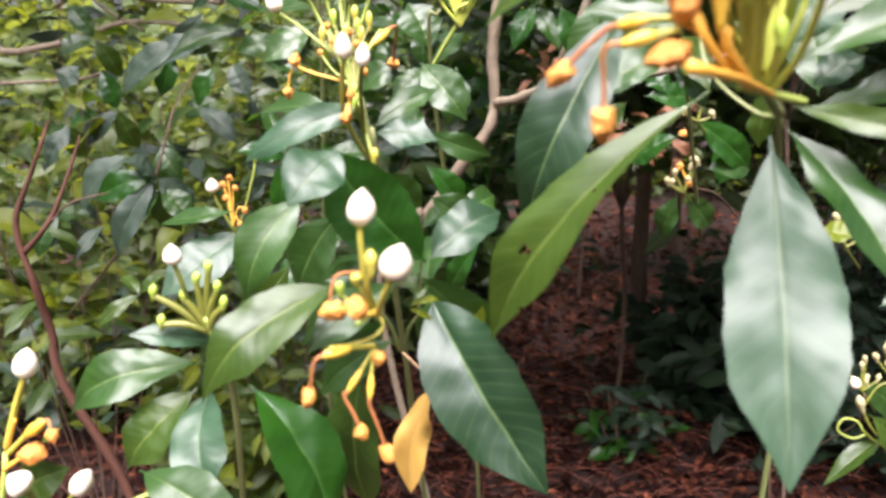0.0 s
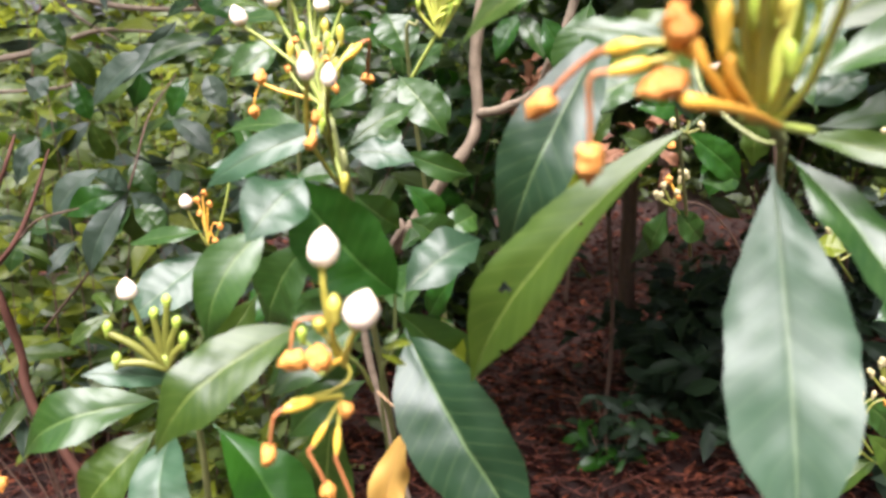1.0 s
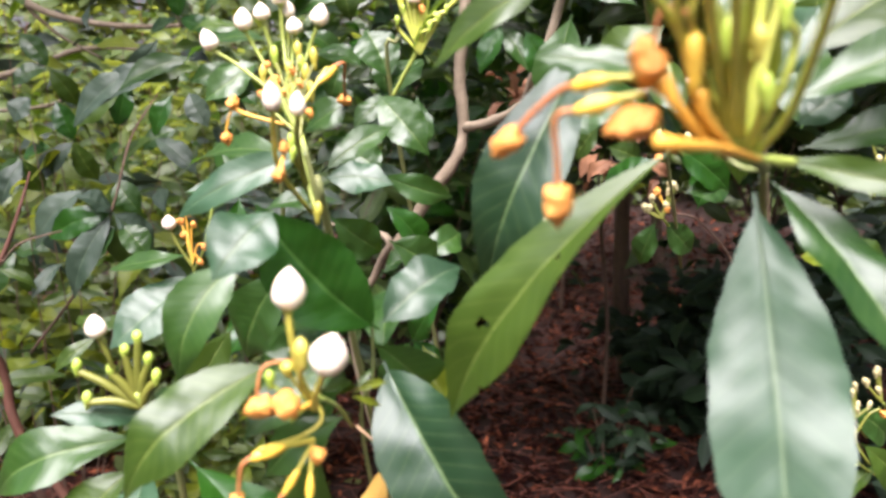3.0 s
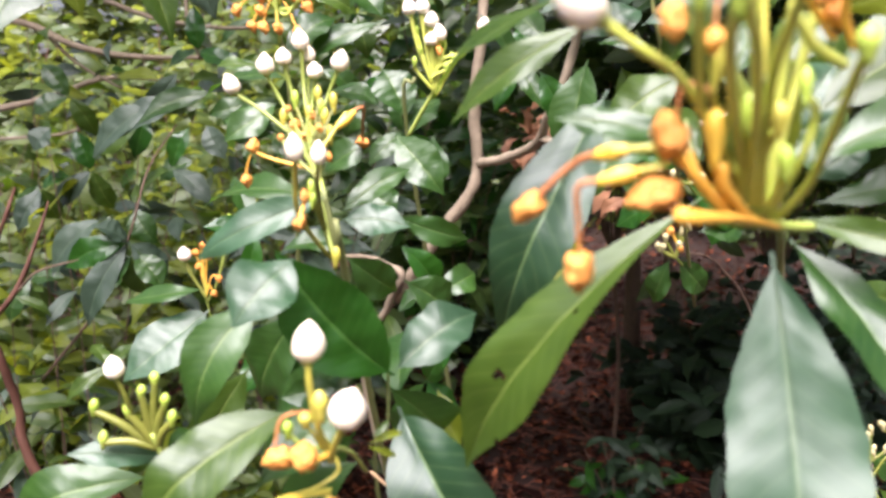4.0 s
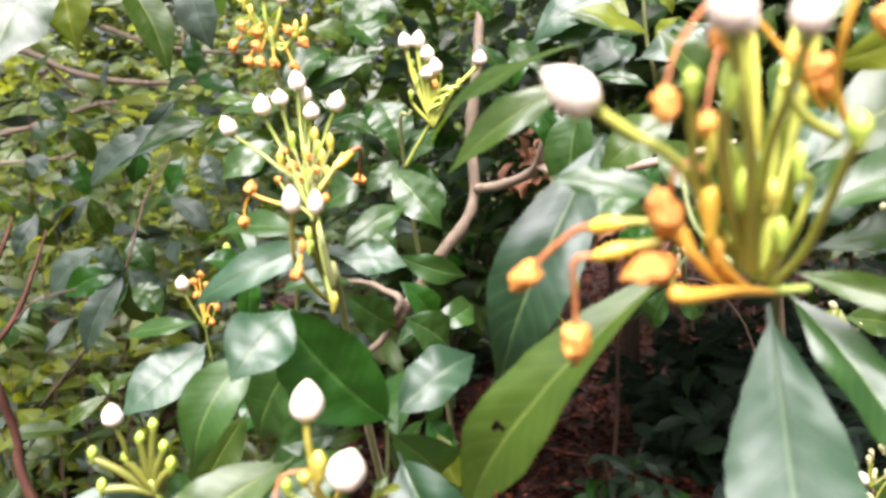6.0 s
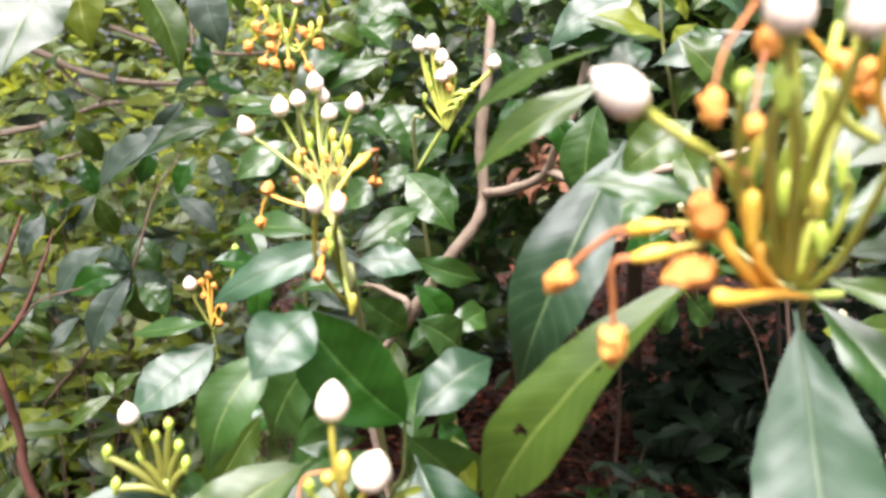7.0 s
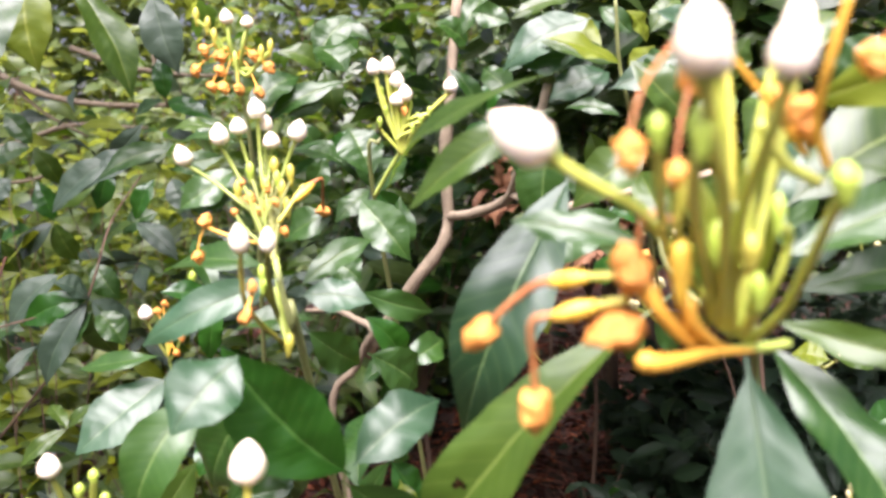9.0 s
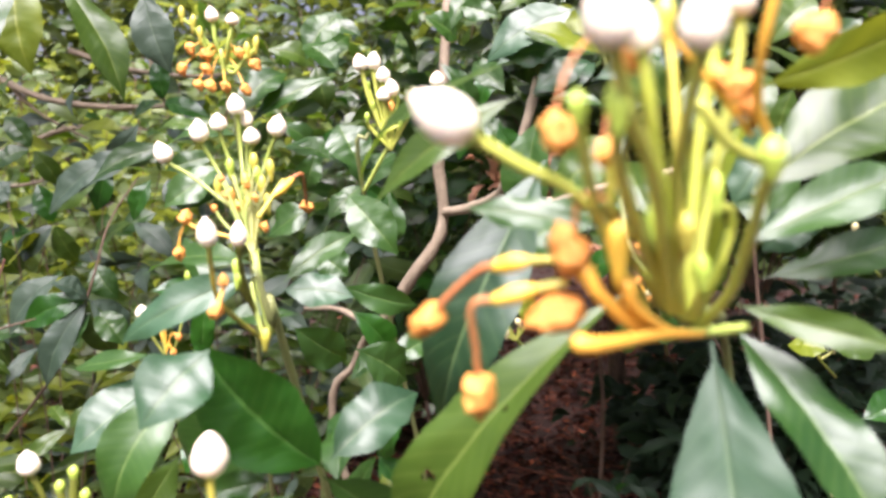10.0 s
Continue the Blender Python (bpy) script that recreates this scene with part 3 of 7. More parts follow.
stalk(near_cluster, [(0.0800, 0.2380, 1.0740), (0.0830, 0.2380, 1.0680), (0.0910, 0.2450, 1.0600), (0.1040, 0.2600, 1.0530)], 0.0019, 0.0006, ORANGE_STALK)
stalk(near_cluster, [(0.0760, 0.2480, 1.0750), (0.0820, 0.2400, 1.0700), (0.0910, 0.2450, 1.0620), (0.1060, 0.2620, 1.0530)], 0.0013, 0.0006, ORANGE_STALK)
stalk(near_cluster, [(0.0890, 0.2400, 1.0700), (0.0910, 0.2420, 1.0650), (0.0990, 0.2500, 1.0580), (0.1090, 0.2650, 1.0520)], 0.0020, 0.0006, ORANGE_STALK)
stalk(near_cluster, [(0.0770, 0.2300, 1.0600), (0.0820, 0.2320, 1.0590), (0.0990, 0.2500, 1.0560), (0.1150, 0.2680, 1.0510)], 0.0022, 0.0008, ORANGE_STALK)
knob(near_cluster, (0.0870, 0.2380, 1.0750), (0.0870, 0.2380, 1.0850), 0.0027, CALYX)
stalk(near_cluster, [(0.0870, 0.2380, 1.0750), (0.0890, 0.2400, 1.0710), (0.0930, 0.2450, 1.0620), (0.1030, 0.2580, 1.0550)], 0.0006, 0.0007, YELLOW_STALK)
crumpled(near_cluster, (0.0720, 0.2220, 1.1080), (0.0720, 0.2220, 1.0990), 0.0031)
stalk(near_cluster, [(0.0720, 0.2220, 1.1070), (0.0760, 0.2260, 1.1170), (0.0860, 0.2360, 1.1280)], 0.0003, 0.00045, BROWN_TUBE)
crumpled(near_cluster, (0.0820, 0.2250, 1.1020), (0.0820, 0.2250, 1.0960), 0.0029)
stalk(near_cluster, [(0.0820, 0.2250, 1.1010), (0.0840, 0.2280, 1.1100), (0.0890, 0.2350, 1.1210)], 0.0003, 0.00045, BROWN_TUBE)
stalk(near_cluster, [(0.0780, 0.2400, 1.0800), (0.0790, 0.2380, 1.0900), (0.0850, 0.2380, 1.0890), (0.0870, 0.2380, 1.0840)], 0.0006, 0.0007, BROWN_TUBE)
crumpled(near_cluster, (0.0890, 0.2350, 1.1160), (0.0900, 0.2350, 1.1250), 0.0050)
crumpled(near_cluster, (0.1310, 0.2400, 1.1260), (0.1290, 0.2400, 1.1170), 0.0044)
stalk(near_cluster, [(0.1310, 0.2400, 1.1250), (0.1330, 0.2400, 1.1320), (0.1270, 0.2400, 1.1420)], 0.0003, 0.00045, BROWN_TUBE)
crumpled(near_cluster, (0.1160, 0.2500, 1.1100), (0.1200, 0.2500, 1.1150), 0.0039)
stalk(near_cluster, [(0.1210, 0.2350, 1.1350), (0.1190, 0.2400, 1.1200), (0.1220, 0.2500, 1.1080), (0.1270, 0.2550, 1.0990)], 0.001, 0.001, ORANGE_STALK)
stalk(near_cluster, [(0.1010, 0.2500, 1.1260), (0.1130, 0.2550, 1.1140), (0.1240, 0.2600, 1.1020)], 0.0007, 0.001, ORANGE_STALK)
stalk(near_cluster, [(0.1090, 0.2500, 1.1090), (0.1170, 0.2550, 1.1000), (0.1270, 0.2600, 1.0950)], 0.00140, 0.00150, PALE_STALK)
knob(near_cluster, (0.1070, 0.2700, 1.1280), (0.1070, 0.2700, 1.1370), 0.0029, YELLOW_STALK)
stalk(near_cluster, [(0.1070, 0.2700, 1.1280), (0.1080, 0.2680, 1.1190), (0.1080, 0.2650, 1.0940), (0.1090, 0.2680, 1.0590)], 0.0011, 0.0013, YELLOW_STALK)
knob(near_cluster, (0.0840, 0.2300, 1.0910), (0.0850, 0.2300, 1.1000), 0.0015, YELLOW_STALK)
stalk(near_cluster, [(0.0840, 0.2300, 1.0910), (0.0880, 0.2400, 1.0830), (0.1020, 0.2620, 1.0600)], 0.0006, 0.0007, YELLOW_STALK)
bud(near_cluster, (0.1220, 0.2600, 1.1290), (0.1210, 0.2580, 1.1400), 0.0039)
stalk(near_cluster, [(0.1220, 0.2600, 1.1290), (0.1210, 0.2620, 1.1150), (0.1160, 0.2640, 1.0890), (0.1110, 0.2680, 1.0590)], 0.00140, 0.00150, PALE_STALK)
crumpled(near_cluster, (0.0770, 0.2350, 1.1070), (0.0760, 0.2350, 1.1000), 0.0031)
knob(near_cluster, (0.1090, 0.2500, 1.0680), (0.1090, 0.2500, 1.0750), 0.0022, GREEN_BUD)
stalk(near_cluster, [(0.1090, 0.2500, 1.0680), (0.1110, 0.2580, 1.0630), (0.1110, 0.2660, 1.0560)], 0.00126, 0.00125, PALE_STALK)
stalk(near_cluster, [(0.1170, 0.2620, 1.1250), (0.1130, 0.2620, 1.1030), (0.1110, 0.2640, 1.0790), (0.1100, 0.2680, 1.0560)], 0.00140, 0.00175, PALE_STALK)
crumpled(near_cluster, (0.1140, 0.2550, 1.1180), (0.1180, 0.2550, 1.1110), 0.0032)
crumpled(near_cluster, (0.1220, 0.2580, 1.1110), (0.1250, 0.2580, 1.1040), 0.0035)
stem(near_shrub, [(0.1400, 0.3260, 1.0410), (0.1340, 0.3350, 1.0420), (0.1240, 0.3450, 1.0510), (0.1160, 0.3500, 1.0620), (0.1140, 0.3600, 1.0810)], 0.0010, 0.0007, GREEN_STEM)
leaf(near_shrub, (0.0960, 0.6000, 1.0080), (0.1050, 0.6000, 0.9760), 0.0148, 31.1, 0.06, 0.2, 0.9)
centre_shrub = plant("flowering_shrub", (0.0, 0.75, 0.0), "leafy flowering shrub with dark glossy leaves and a few white buds", "shrub")
stem(centre_shrub, [(0.0, 0.75, 0.0), (0.01, 0.62, 0.4), (-0.0270, 0.4600, 0.8490), (-0.0170, 0.4200, 0.9330), (-0.0140, 0.4050, 0.9670)], 0.0018, 0.0007, GREEN_STEM)
leaf(centre_shrub, (-0.0108, 0.4030, 0.9633), (-0.0611, 0.3900, 1.0285), 0.041, -46, 0.06, 0.2, 0.1, 0.45, 0.8, hook=-0.1, twist=0.2, sway=-0.05)
leaf(centre_shrub, (-0.0505, 0.3780, 1.0264), (-0.0719, 0.3520, 1.0040), 0.03, -16, 0.06, 0.12, 1.25, 0.6, 0.75, hook=0.5, twist=0.2)
leaf(centre_shrub, (-0.0820, 0.4300, 0.9961), (-0.1127, 0.4000, 0.9412), 0.0290, -16, 0.12, 0.3, 0.4, 0.5, 0.85, hook=1.1)
leaf(centre_shrub, (-0.0110, 0.4150, 0.9620), (0.0300, 0.4420, 0.9850), 0.0285, 17, 0.1, 0.4, 1.25, 0.5, 0.7, hook=0.3)
leaf(centre_shrub, (-0.0110, 0.4200, 0.9410), (0.0500, 0.3600, 0.8510), 0.0519, 37, 0.06, 0.28, 1.5, 0.5, 0.65, hook=0.2, twist=-0.1)
leaf(centre_shrub, (-0.0530, 0.3700, 0.9600), (-0.1190, 0.3360, 0.9170), 0.0320, -16, 0.10, 0.22, 0.6, 0.6, 0.75, hook=1.2)
leaf(centre_shrub, (-0.1630, 0.4680, 0.8825), (-0.2510, 0.4490, 0.8590), 0.034, -18, 0.16, 0.3, 0.4, hook=1.1)
leaf(centre_shrub, (-0.1640, 0.4580, 0.8690), (-0.2096, 0.4400, 0.8225), 0.0365, -10, 0.14, 0.25, 0.6, hook=0.5)
leaf(centre_shrub, (-0.1540, 0.4600, 0.8690), (-0.1430, 0.4100, 0.8160), 0.0363, 11.1, 0.16, 0.2, 1.25)
leaf(centre_shrub, (-0.1280, 0.4500, 0.8750), (-0.0700, 0.4200, 0.7840), 0.0482, -22.2, 0.1, 0.2, 0.1)
leaf(centre_shrub, (-0.0560, 0.4600, 0.8860), (-0.0590, 0.4800, 0.7690), 0.0448, 23.2, 0.08, 0.2, 0.6)
leaf(centre_shrub, (-0.1890, 0.4200, 0.8320), (-0.1160, 0.3920, 0.8020), 0.0332, 12.4, 0.1, 0.2, 0.4)
leaf(centre_shrub, (-0.0260, 0.4000, 0.9530), (-0.0700, 0.3650, 0.9260), 0.0220, -24.8, 0.06, 0.15, 0.4)
leaf(centre_shrub, (-0.0360, 0.4000, 0.9600), (-0.0650, 0.3950, 0.9560), 0.0149, -41.5, 0.05, 0.15, 0.4)
leaf(centre_shrub, (-0.0300, 0.4000, 0.9710), (-0.0880, 0.4240, 0.9080), 0.0369, -1.5, 0.05, 0.2, 0.4)
leaf(centre_shrub, (-0.0180, 0.4200, 0.9530), (0.0180, 0.4840, 0.8750), 0.0347, 72.6, 0.08, 0.2, 0.3)
leaf(centre_shrub, (-0.0130, 0.4400, 0.9370), (-0.0080, 0.5040, 0.9620), 0.0293, -23.4, 0.08, 0.2, 0.3)
leaf(centre_shrub, (-0.0340, 0.4200, 0.9280), (-0.0690, 0.4440, 0.8770), 0.0301, -25.7, 0.05, 0.2, 0.4)
leaf(centre_shrub, (-0.0980, 0.4600, 0.9510), (-0.1330, 0.4540, 0.8940), 0.0256, -44.9, 0.05, 0.2, 0.7)
leaf(centre_shrub, (-0.0690, 0.4700, 0.9800), (-0.1030, 0.4840, 0.9210), 0.0364, -28.4, 0.05, 0.2, 0.3)
leaf(centre_shrub, (0.0070, 0.4600, 0.9350), (0.0190, 0.4440, 0.9090), 0.0173, 29.7, 0.05, 0.2, 0.95)
leaf(centre_shrub, (-0.0290, 0.4000, 0.9210), (-0.0750, 0.4040, 0.8870), 0.0219, -27.5, 0.05, 0.2, 0.4)
dry_leaf(centre_shrub, (-0.0060, 0.4200, 0.8900), (-0.0250, 0.4200, 0.8180), 0.019)
stalk(centre_shrub, [(-0.0060, 0.4200, 0.8870), (-0.0170, 0.4200, 0.8960), (-0.0270, 0.4200, 0.9060)], 0.0006, 0.0008, DRY_TWIG)
lower_cluster = cluster(centre_shrub, [(-0.0280, 0.4100, 0.9110), (-0.0280, 0.3700, 0.9390), (-0.0300, 0.3250, 0.9630)], 0.0009)
bud(lower_cluster, (-0.0320, 0.3120, 1.0010), (-0.0300, 0.3100, 1.0160), 0.0059)
stalk(lower_cluster, [(-0.0320, 0.3120, 1.0010), (-0.0320, 0.3120, 0.9910), (-0.0310, 0.3180, 0.9720), (-0.0290, 0.3280, 0.9600)], 0.0012, 0.0014, YELLOW_STALK)
bud(lower_cluster, (-0.0180, 0.2970, 0.9820), (-0.0130, 0.2950, 0.9960), 0.0065)
stalk(lower_cluster, [(-0.0180, 0.2970, 0.9820), (-0.0230, 0.3050, 0.9710), (-0.0270, 0.3180, 0.9600)], 0.0012, 0.0014, YELLOW_STALK)
knob(lower_cluster, (-0.0270, 0.3050, 0.9840), (-0.0270, 0.3050, 0.9920), 0.0029, YELLOW_STALK)
stalk(lower_cluster, [(-0.0270, 0.3050, 0.9840), (-0.0300, 0.3120, 0.9740), (-0.0300, 0.3250, 0.9610)], 0.0008, 0.0009, YELLOW_STALK)
knob(lower_cluster, (-0.0430, 0.3200, 0.9700), (-0.0430, 0.3200, 0.9750), 0.0021, GREEN_BUD)
stalk(lower_cluster, [(-0.0430, 0.3200, 0.9700), (-0.0380, 0.3220, 0.9640), (-0.0300, 0.3280, 0.9600)], 0.0007, 0.0008, GREEN_STALK)
knob(lower_cluster, (-0.0350, 0.3150, 0.9760), (-0.0350, 0.3150, 0.9800), 0.0028, YELLOW_STALK)
stalk(lower_cluster, [(-0.0350, 0.3150, 0.9760), (-0.0330, 0.3180, 0.9700), (-0.0310, 0.3250, 0.9610)], 0.0007, 0.0009, YELLOW_STALK)
crumpled(lower_cluster, (-0.0420, 0.3100, 0.9650), (-0.0490, 0.3100, 0.9630), 0.0054)
stalk(lower_cluster, [(-0.0420, 0.3100, 0.9650), (-0.0330, 0.3150, 0.9610), (-0.0280, 0.3250, 0.9600)], 0.0009, 0.0009, ORANGE_STALK)
crumpled(lower_cluster, (-0.0350, 0.3050, 0.9690), (-0.0320, 0.3050, 0.9640), 0.0053)
stalk(lower_cluster, [(-0.0460, 0.3100, 0.9670), (-0.0430, 0.3120, 0.9790), (-0.0330, 0.3160, 0.9800)], 0.0005, 0.0006, BROWN_TUBE)
withered(lower_cluster, (-0.0300, 0.3250, 0.9440), (-0.0460, 0.3100, 0.9480), (-0.0530, 0.3080, 0.9430), (-0.0570, 0.3100, 0.9260), 0.0045, 0.0027, 0.0008)
withered(lower_cluster, (-0.0300, 0.3250, 0.9430), (-0.0400, 0.3180, 0.9270), (-0.0430, 0.3180, 0.9230), (-0.0360, 0.3180, 0.9060), 0.0035, 0.0016, 0.0008)
withered(lower_cluster, (-0.0300, 0.3250, 0.9430), (-0.0320, 0.3180, 0.9230), (-0.0320, 0.3180, 0.9190), (-0.0250, 0.3180, 0.8960), 0.0042, 0.0016, 0.0008)
crumpled(lower_cluster, (-0.0270, 0.3200, 0.9410), (-0.0280, 0.3200, 0.9380), 0.0035)
stalk(lower_cluster, [(-0.0430, 0.3120, 0.9480), (-0.0320, 0.3220, 0.9480), (-0.0260, 0.3260, 0.9520), (-0.0280, 0.3270, 0.9590)], 0.0005, 0.0007, YELLOW_STALK)
stalk(lower_cluster, [(-0.0360, 0.3180, 0.9560), (-0.0310, 0.3240, 0.9590), (-0.0270, 0.3280, 0.9600)], 0.0012, 0.0016, GREEN_STALK)
left_shrub = plant("flowering_shrub", (-0.2, 0.7, 0.0), "low leafy shrub with small green buds and white bud tips", "shrub")
stem(left_shrub, [(-0.2, 0.7, 0.0), (-0.19, 0.6, 0.4), (-0.1540, 0.5000, 0.8200), (-0.1480, 0.4600, 0.8820), (-0.1430, 0.4350, 0.9130)], 0.003, 0.0016, GREEN_STEM)
left_cluster = cluster(left_shrub, [(-0.1420, 0.4360, 0.9090), (-0.1440, 0.4300, 0.9250)], 0.0018)
bud(left_cluster, (-0.1570, 0.4230, 0.9590), (-0.1570, 0.4210, 0.9710), 0.0052)
stalk(left_cluster, [(-0.1570, 0.4230, 0.9590), (-0.1540, 0.4250, 0.9470), (-0.1530, 0.4300, 0.9320), (-0.1450, 0.4340, 0.9170)], 0.0013, 0.0016, OLIVE_STALK)
knob(left_cluster, (-0.1390, 0.4280, 0.9540), (-0.1390, 0.4280, 0.9600), 0.0027, GREEN_BUD)
stalk(left_cluster, [(-0.1390, 0.4280, 0.9540), (-0.1420, 0.4300, 0.9380), (-0.1440, 0.4340, 0.9160)], 0.0019, 0.0026, OLIVE_STALK)
knob(left_cluster, (-0.1470, 0.4280, 0.9470), (-0.1460, 0.4280, 0.9530), 0.0027, GREEN_BUD)
stalk(left_cluster, [(-0.1470, 0.4280, 0.9470), (-0.1460, 0.4300, 0.9340), (-0.1440, 0.4340, 0.9160)], 0.0019, 0.0026, OLIVE_STALK)
knob(left_cluster, (-0.1730, 0.4280, 0.9390), (-0.1720, 0.4280, 0.9460), 0.0027, GREEN_BUD)
stalk(left_cluster, [(-0.1730, 0.4280, 0.9390), (-0.1590, 0.4300, 0.9300), (-0.1440, 0.4340, 0.9160)], 0.0019, 0.0026, OLIVE_STALK)
knob(left_cluster, (-0.1320, 0.4280, 0.9320), (-0.1310, 0.4280, 0.9390), 0.0027, GREEN_BUD)
stalk(left_cluster, [(-0.1320, 0.4280, 0.9320), (-0.1380, 0.4300, 0.9260), (-0.1440, 0.4340, 0.9160)], 0.0019, 0.0026, OLIVE_STALK)
knob(left_cluster, (-0.1700, 0.4280, 0.9210), (-0.1690, 0.4280, 0.9280), 0.0027, GREEN_BUD)
stalk(left_cluster, [(-0.1700, 0.4280, 0.9210), (-0.1570, 0.4300, 0.9210), (-0.1440, 0.4340, 0.9160)], 0.0019, 0.0026, OLIVE_STALK)
knob(left_cluster, (-0.1350, 0.4280, 0.9420), (-0.1340, 0.4280, 0.9480), 0.0027, GREEN_BUD)
stalk(left_cluster, [(-0.1350, 0.4280, 0.9420), (-0.1400, 0.4300, 0.9310), (-0.1440, 0.4340, 0.9160)], 0.0019, 0.0026, OLIVE_STALK)
knob(left_cluster, (-0.1550, 0.4280, 0.9370), (-0.1550, 0.4280, 0.9430), 0.0027, GREEN_BUD)
stalk(left_cluster, [(-0.1550, 0.4280, 0.9370), (-0.1500, 0.4300, 0.9290), (-0.1440, 0.4340, 0.9160)], 0.0019, 0.0026, OLIVE_STALK)
leaf(left_shrub, (-0.1440, 0.4450, 0.9040), (-0.1900, 0.4260, 0.9160), 0.0170, -22, 0.08, 0.2, 1.25, hook=0.2)
leaf(left_shrub, (-0.1430, 0.4400, 0.9040), (-0.1270, 0.4580, 0.9130), 0.0209, 25.3, 0.08, 0.2, 0.4)
leaf(left_shrub, (-0.2180, 0.7400, 0.9160), (-0.2850, 0.6950, 0.8650), 0.05, -16, 0.06, 0.12, 1.25, 0.5, 0.6)
leaf(left_shrub, (-0.2130, 0.7200, 0.9410), (-0.3000, 0.7440, 0.9260), 0.0209, -9.5, 0.05, 0.2, 0.4)
corner_cluster = cluster(left_shrub, [(-0.2, 0.50, 0.78), (-0.2850, 0.4400, 0.7690), (-0.2770, 0.4300, 0.8380)], 0.002)
bud(corner_cluster, (-0.2560, 0.4270, 0.8900), (-0.2510, 0.4250, 0.9080), 0.0072)
stalk(corner_cluster, [(-0.2560, 0.4270, 0.8900), (-0.2640, 0.4280, 0.8730), (-0.2760, 0.4300, 0.8420)], 0.0018, 0.0021, YELLOW_STALK)
bud(corner_cluster, (-0.2460, 0.4000, 0.8310), (-0.2560, 0.3980, 0.8400), 0.0079)
stalk(corner_cluster, [(-0.2460, 0.4000, 0.8310), (-0.2510, 0.4100, 0.8120), (-0.2850, 0.4400, 0.7690)], 0.0019, 0.0022, OLIVE_STALK)
bud(corner_cluster, (-0.2300, 0.4200, 0.8170), (-0.2180, 0.4180, 0.8330), 0.0064)
stalk(corner_cluster, [(-0.2300, 0.4200, 0.8170), (-0.2430, 0.4250, 0.8030), (-0.2820, 0.4400, 0.7690)], 0.0018, 0.0021, OLIVE_STALK)
withered(corner_cluster, (-0.2750, 0.4300, 0.8380), (-0.2490, 0.4250, 0.8620), (-0.2440, 0.4250, 0.8620), (-0.2410, 0.4220, 0.8540), 0.0040, 0.0037, 0.0012)
crumpled(corner_cluster, (-0.2590, 0.4250, 0.8410), (-0.2520, 0.4250, 0.8390), 0.0074)
stalk(corner_cluster, [(-0.2590, 0.4250, 0.8410), (-0.2790, 0.4300, 0.8270)], 0.0016, 0.0016, ORANGE_STALK)
stalk(corner_cluster, [(-0.2650, 0.4250, 0.8620), (-0.2750, 0.4300, 0.8420), (-0.2860, 0.4350, 0.8130)], 0.0013, 0.0014, ORANGE_STALK)
leaf(left_shrub, (-0.2910, 0.4500, 0.7960), (-0.2440, 0.4360, 0.8240), 0.0327, 42.0, 0.05, 0.2, 0.7)
tall_shrub = plant("flowering_shrub", (-0.05, 0.95, 0.0), "upright flowering shrub crowned with a cluster of white buds", "shrub")
stem(tall_shrub, [(-0.05, 0.95, 0.0), (-0.04, 0.8, 0.5), (-0.0470, 0.5000, 0.9880), (-0.0470, 0.4700, 1.0150), (-0.0510, 0.4600, 1.0490)], 0.003, 0.0016, GREEN_STEM)
top_cluster = cluster(tall_shrub, [(-0.0480, 0.4700, 1.0110), (-0.0520, 0.4700, 1.0380), (-0.0610, 0.5000, 1.0570)], 0.002)
bud(top_cluster, (-0.1120, 0.5180, 1.1040), (-0.1160, 0.5160, 1.1160), 0.0051)
stalk(top_cluster, [(-0.1120, 0.5180, 1.1040), (-0.0950, 0.5180, 1.0920), (-0.0650, 0.5050, 1.0670), (-0.0580, 0.4850, 1.0490)], 0.0012, 0.0009, LIME_STALK)
bud(top_cluster, (-0.0940, 0.5250, 1.1150), (-0.0940, 0.5230, 1.1280), 0.0055)
stalk(top_cluster, [(-0.0940, 0.5250, 1.1150), (-0.0850, 0.5250, 1.0970), (-0.0650, 0.5050, 1.0670), (-0.0580, 0.4850, 1.0490)], 0.0012, 0.0009, LIME_STALK)
bud(top_cluster, (-0.0840, 0.5300, 1.1210), (-0.0840, 0.5280, 1.1310), 0.0050)
stalk(top_cluster, [(-0.0840, 0.5300, 1.1210), (-0.0790, 0.5300, 1.1000), (-0.0650, 0.5050, 1.0670), (-0.0580, 0.4850, 1.0490)], 0.0012, 0.0009, LIME_STALK)
bud(top_cluster, (-0.0730, 0.5330, 1.1300), (-0.0740, 0.5310, 1.1420), 0.0053)
stalk(top_cluster, [(-0.0730, 0.5330, 1.1300), (-0.0730, 0.5330, 1.1050), (-0.0650, 0.5050, 1.0670), (-0.0580, 0.4850, 1.0490)], 0.0012, 0.0009, LIME_STALK)
bud(top_cluster, (-0.0700, 0.5400, 1.1230), (-0.0700, 0.5380, 1.1330), 0.0041)
stalk(top_cluster, [(-0.0700, 0.5400, 1.1230), (-0.0720, 0.5400, 1.1010), (-0.0650, 0.5050, 1.0670), (-0.0580, 0.4850, 1.0490)], 0.0012, 0.0009, LIME_STALK)
bud(top_cluster, (-0.0650, 0.5300, 1.1120), (-0.0650, 0.5280, 1.1220), 0.0050)
stalk(top_cluster, [(-0.0650, 0.5300, 1.1120), (-0.0680, 0.5300, 1.0960), (-0.0650, 0.5050, 1.0670), (-0.0580, 0.4850, 1.0490)], 0.0012, 0.0009, LIME_STALK)
bud(top_cluster, (-0.0500, 0.5250, 1.1160), (-0.0460, 0.5230, 1.1280), 0.0055)
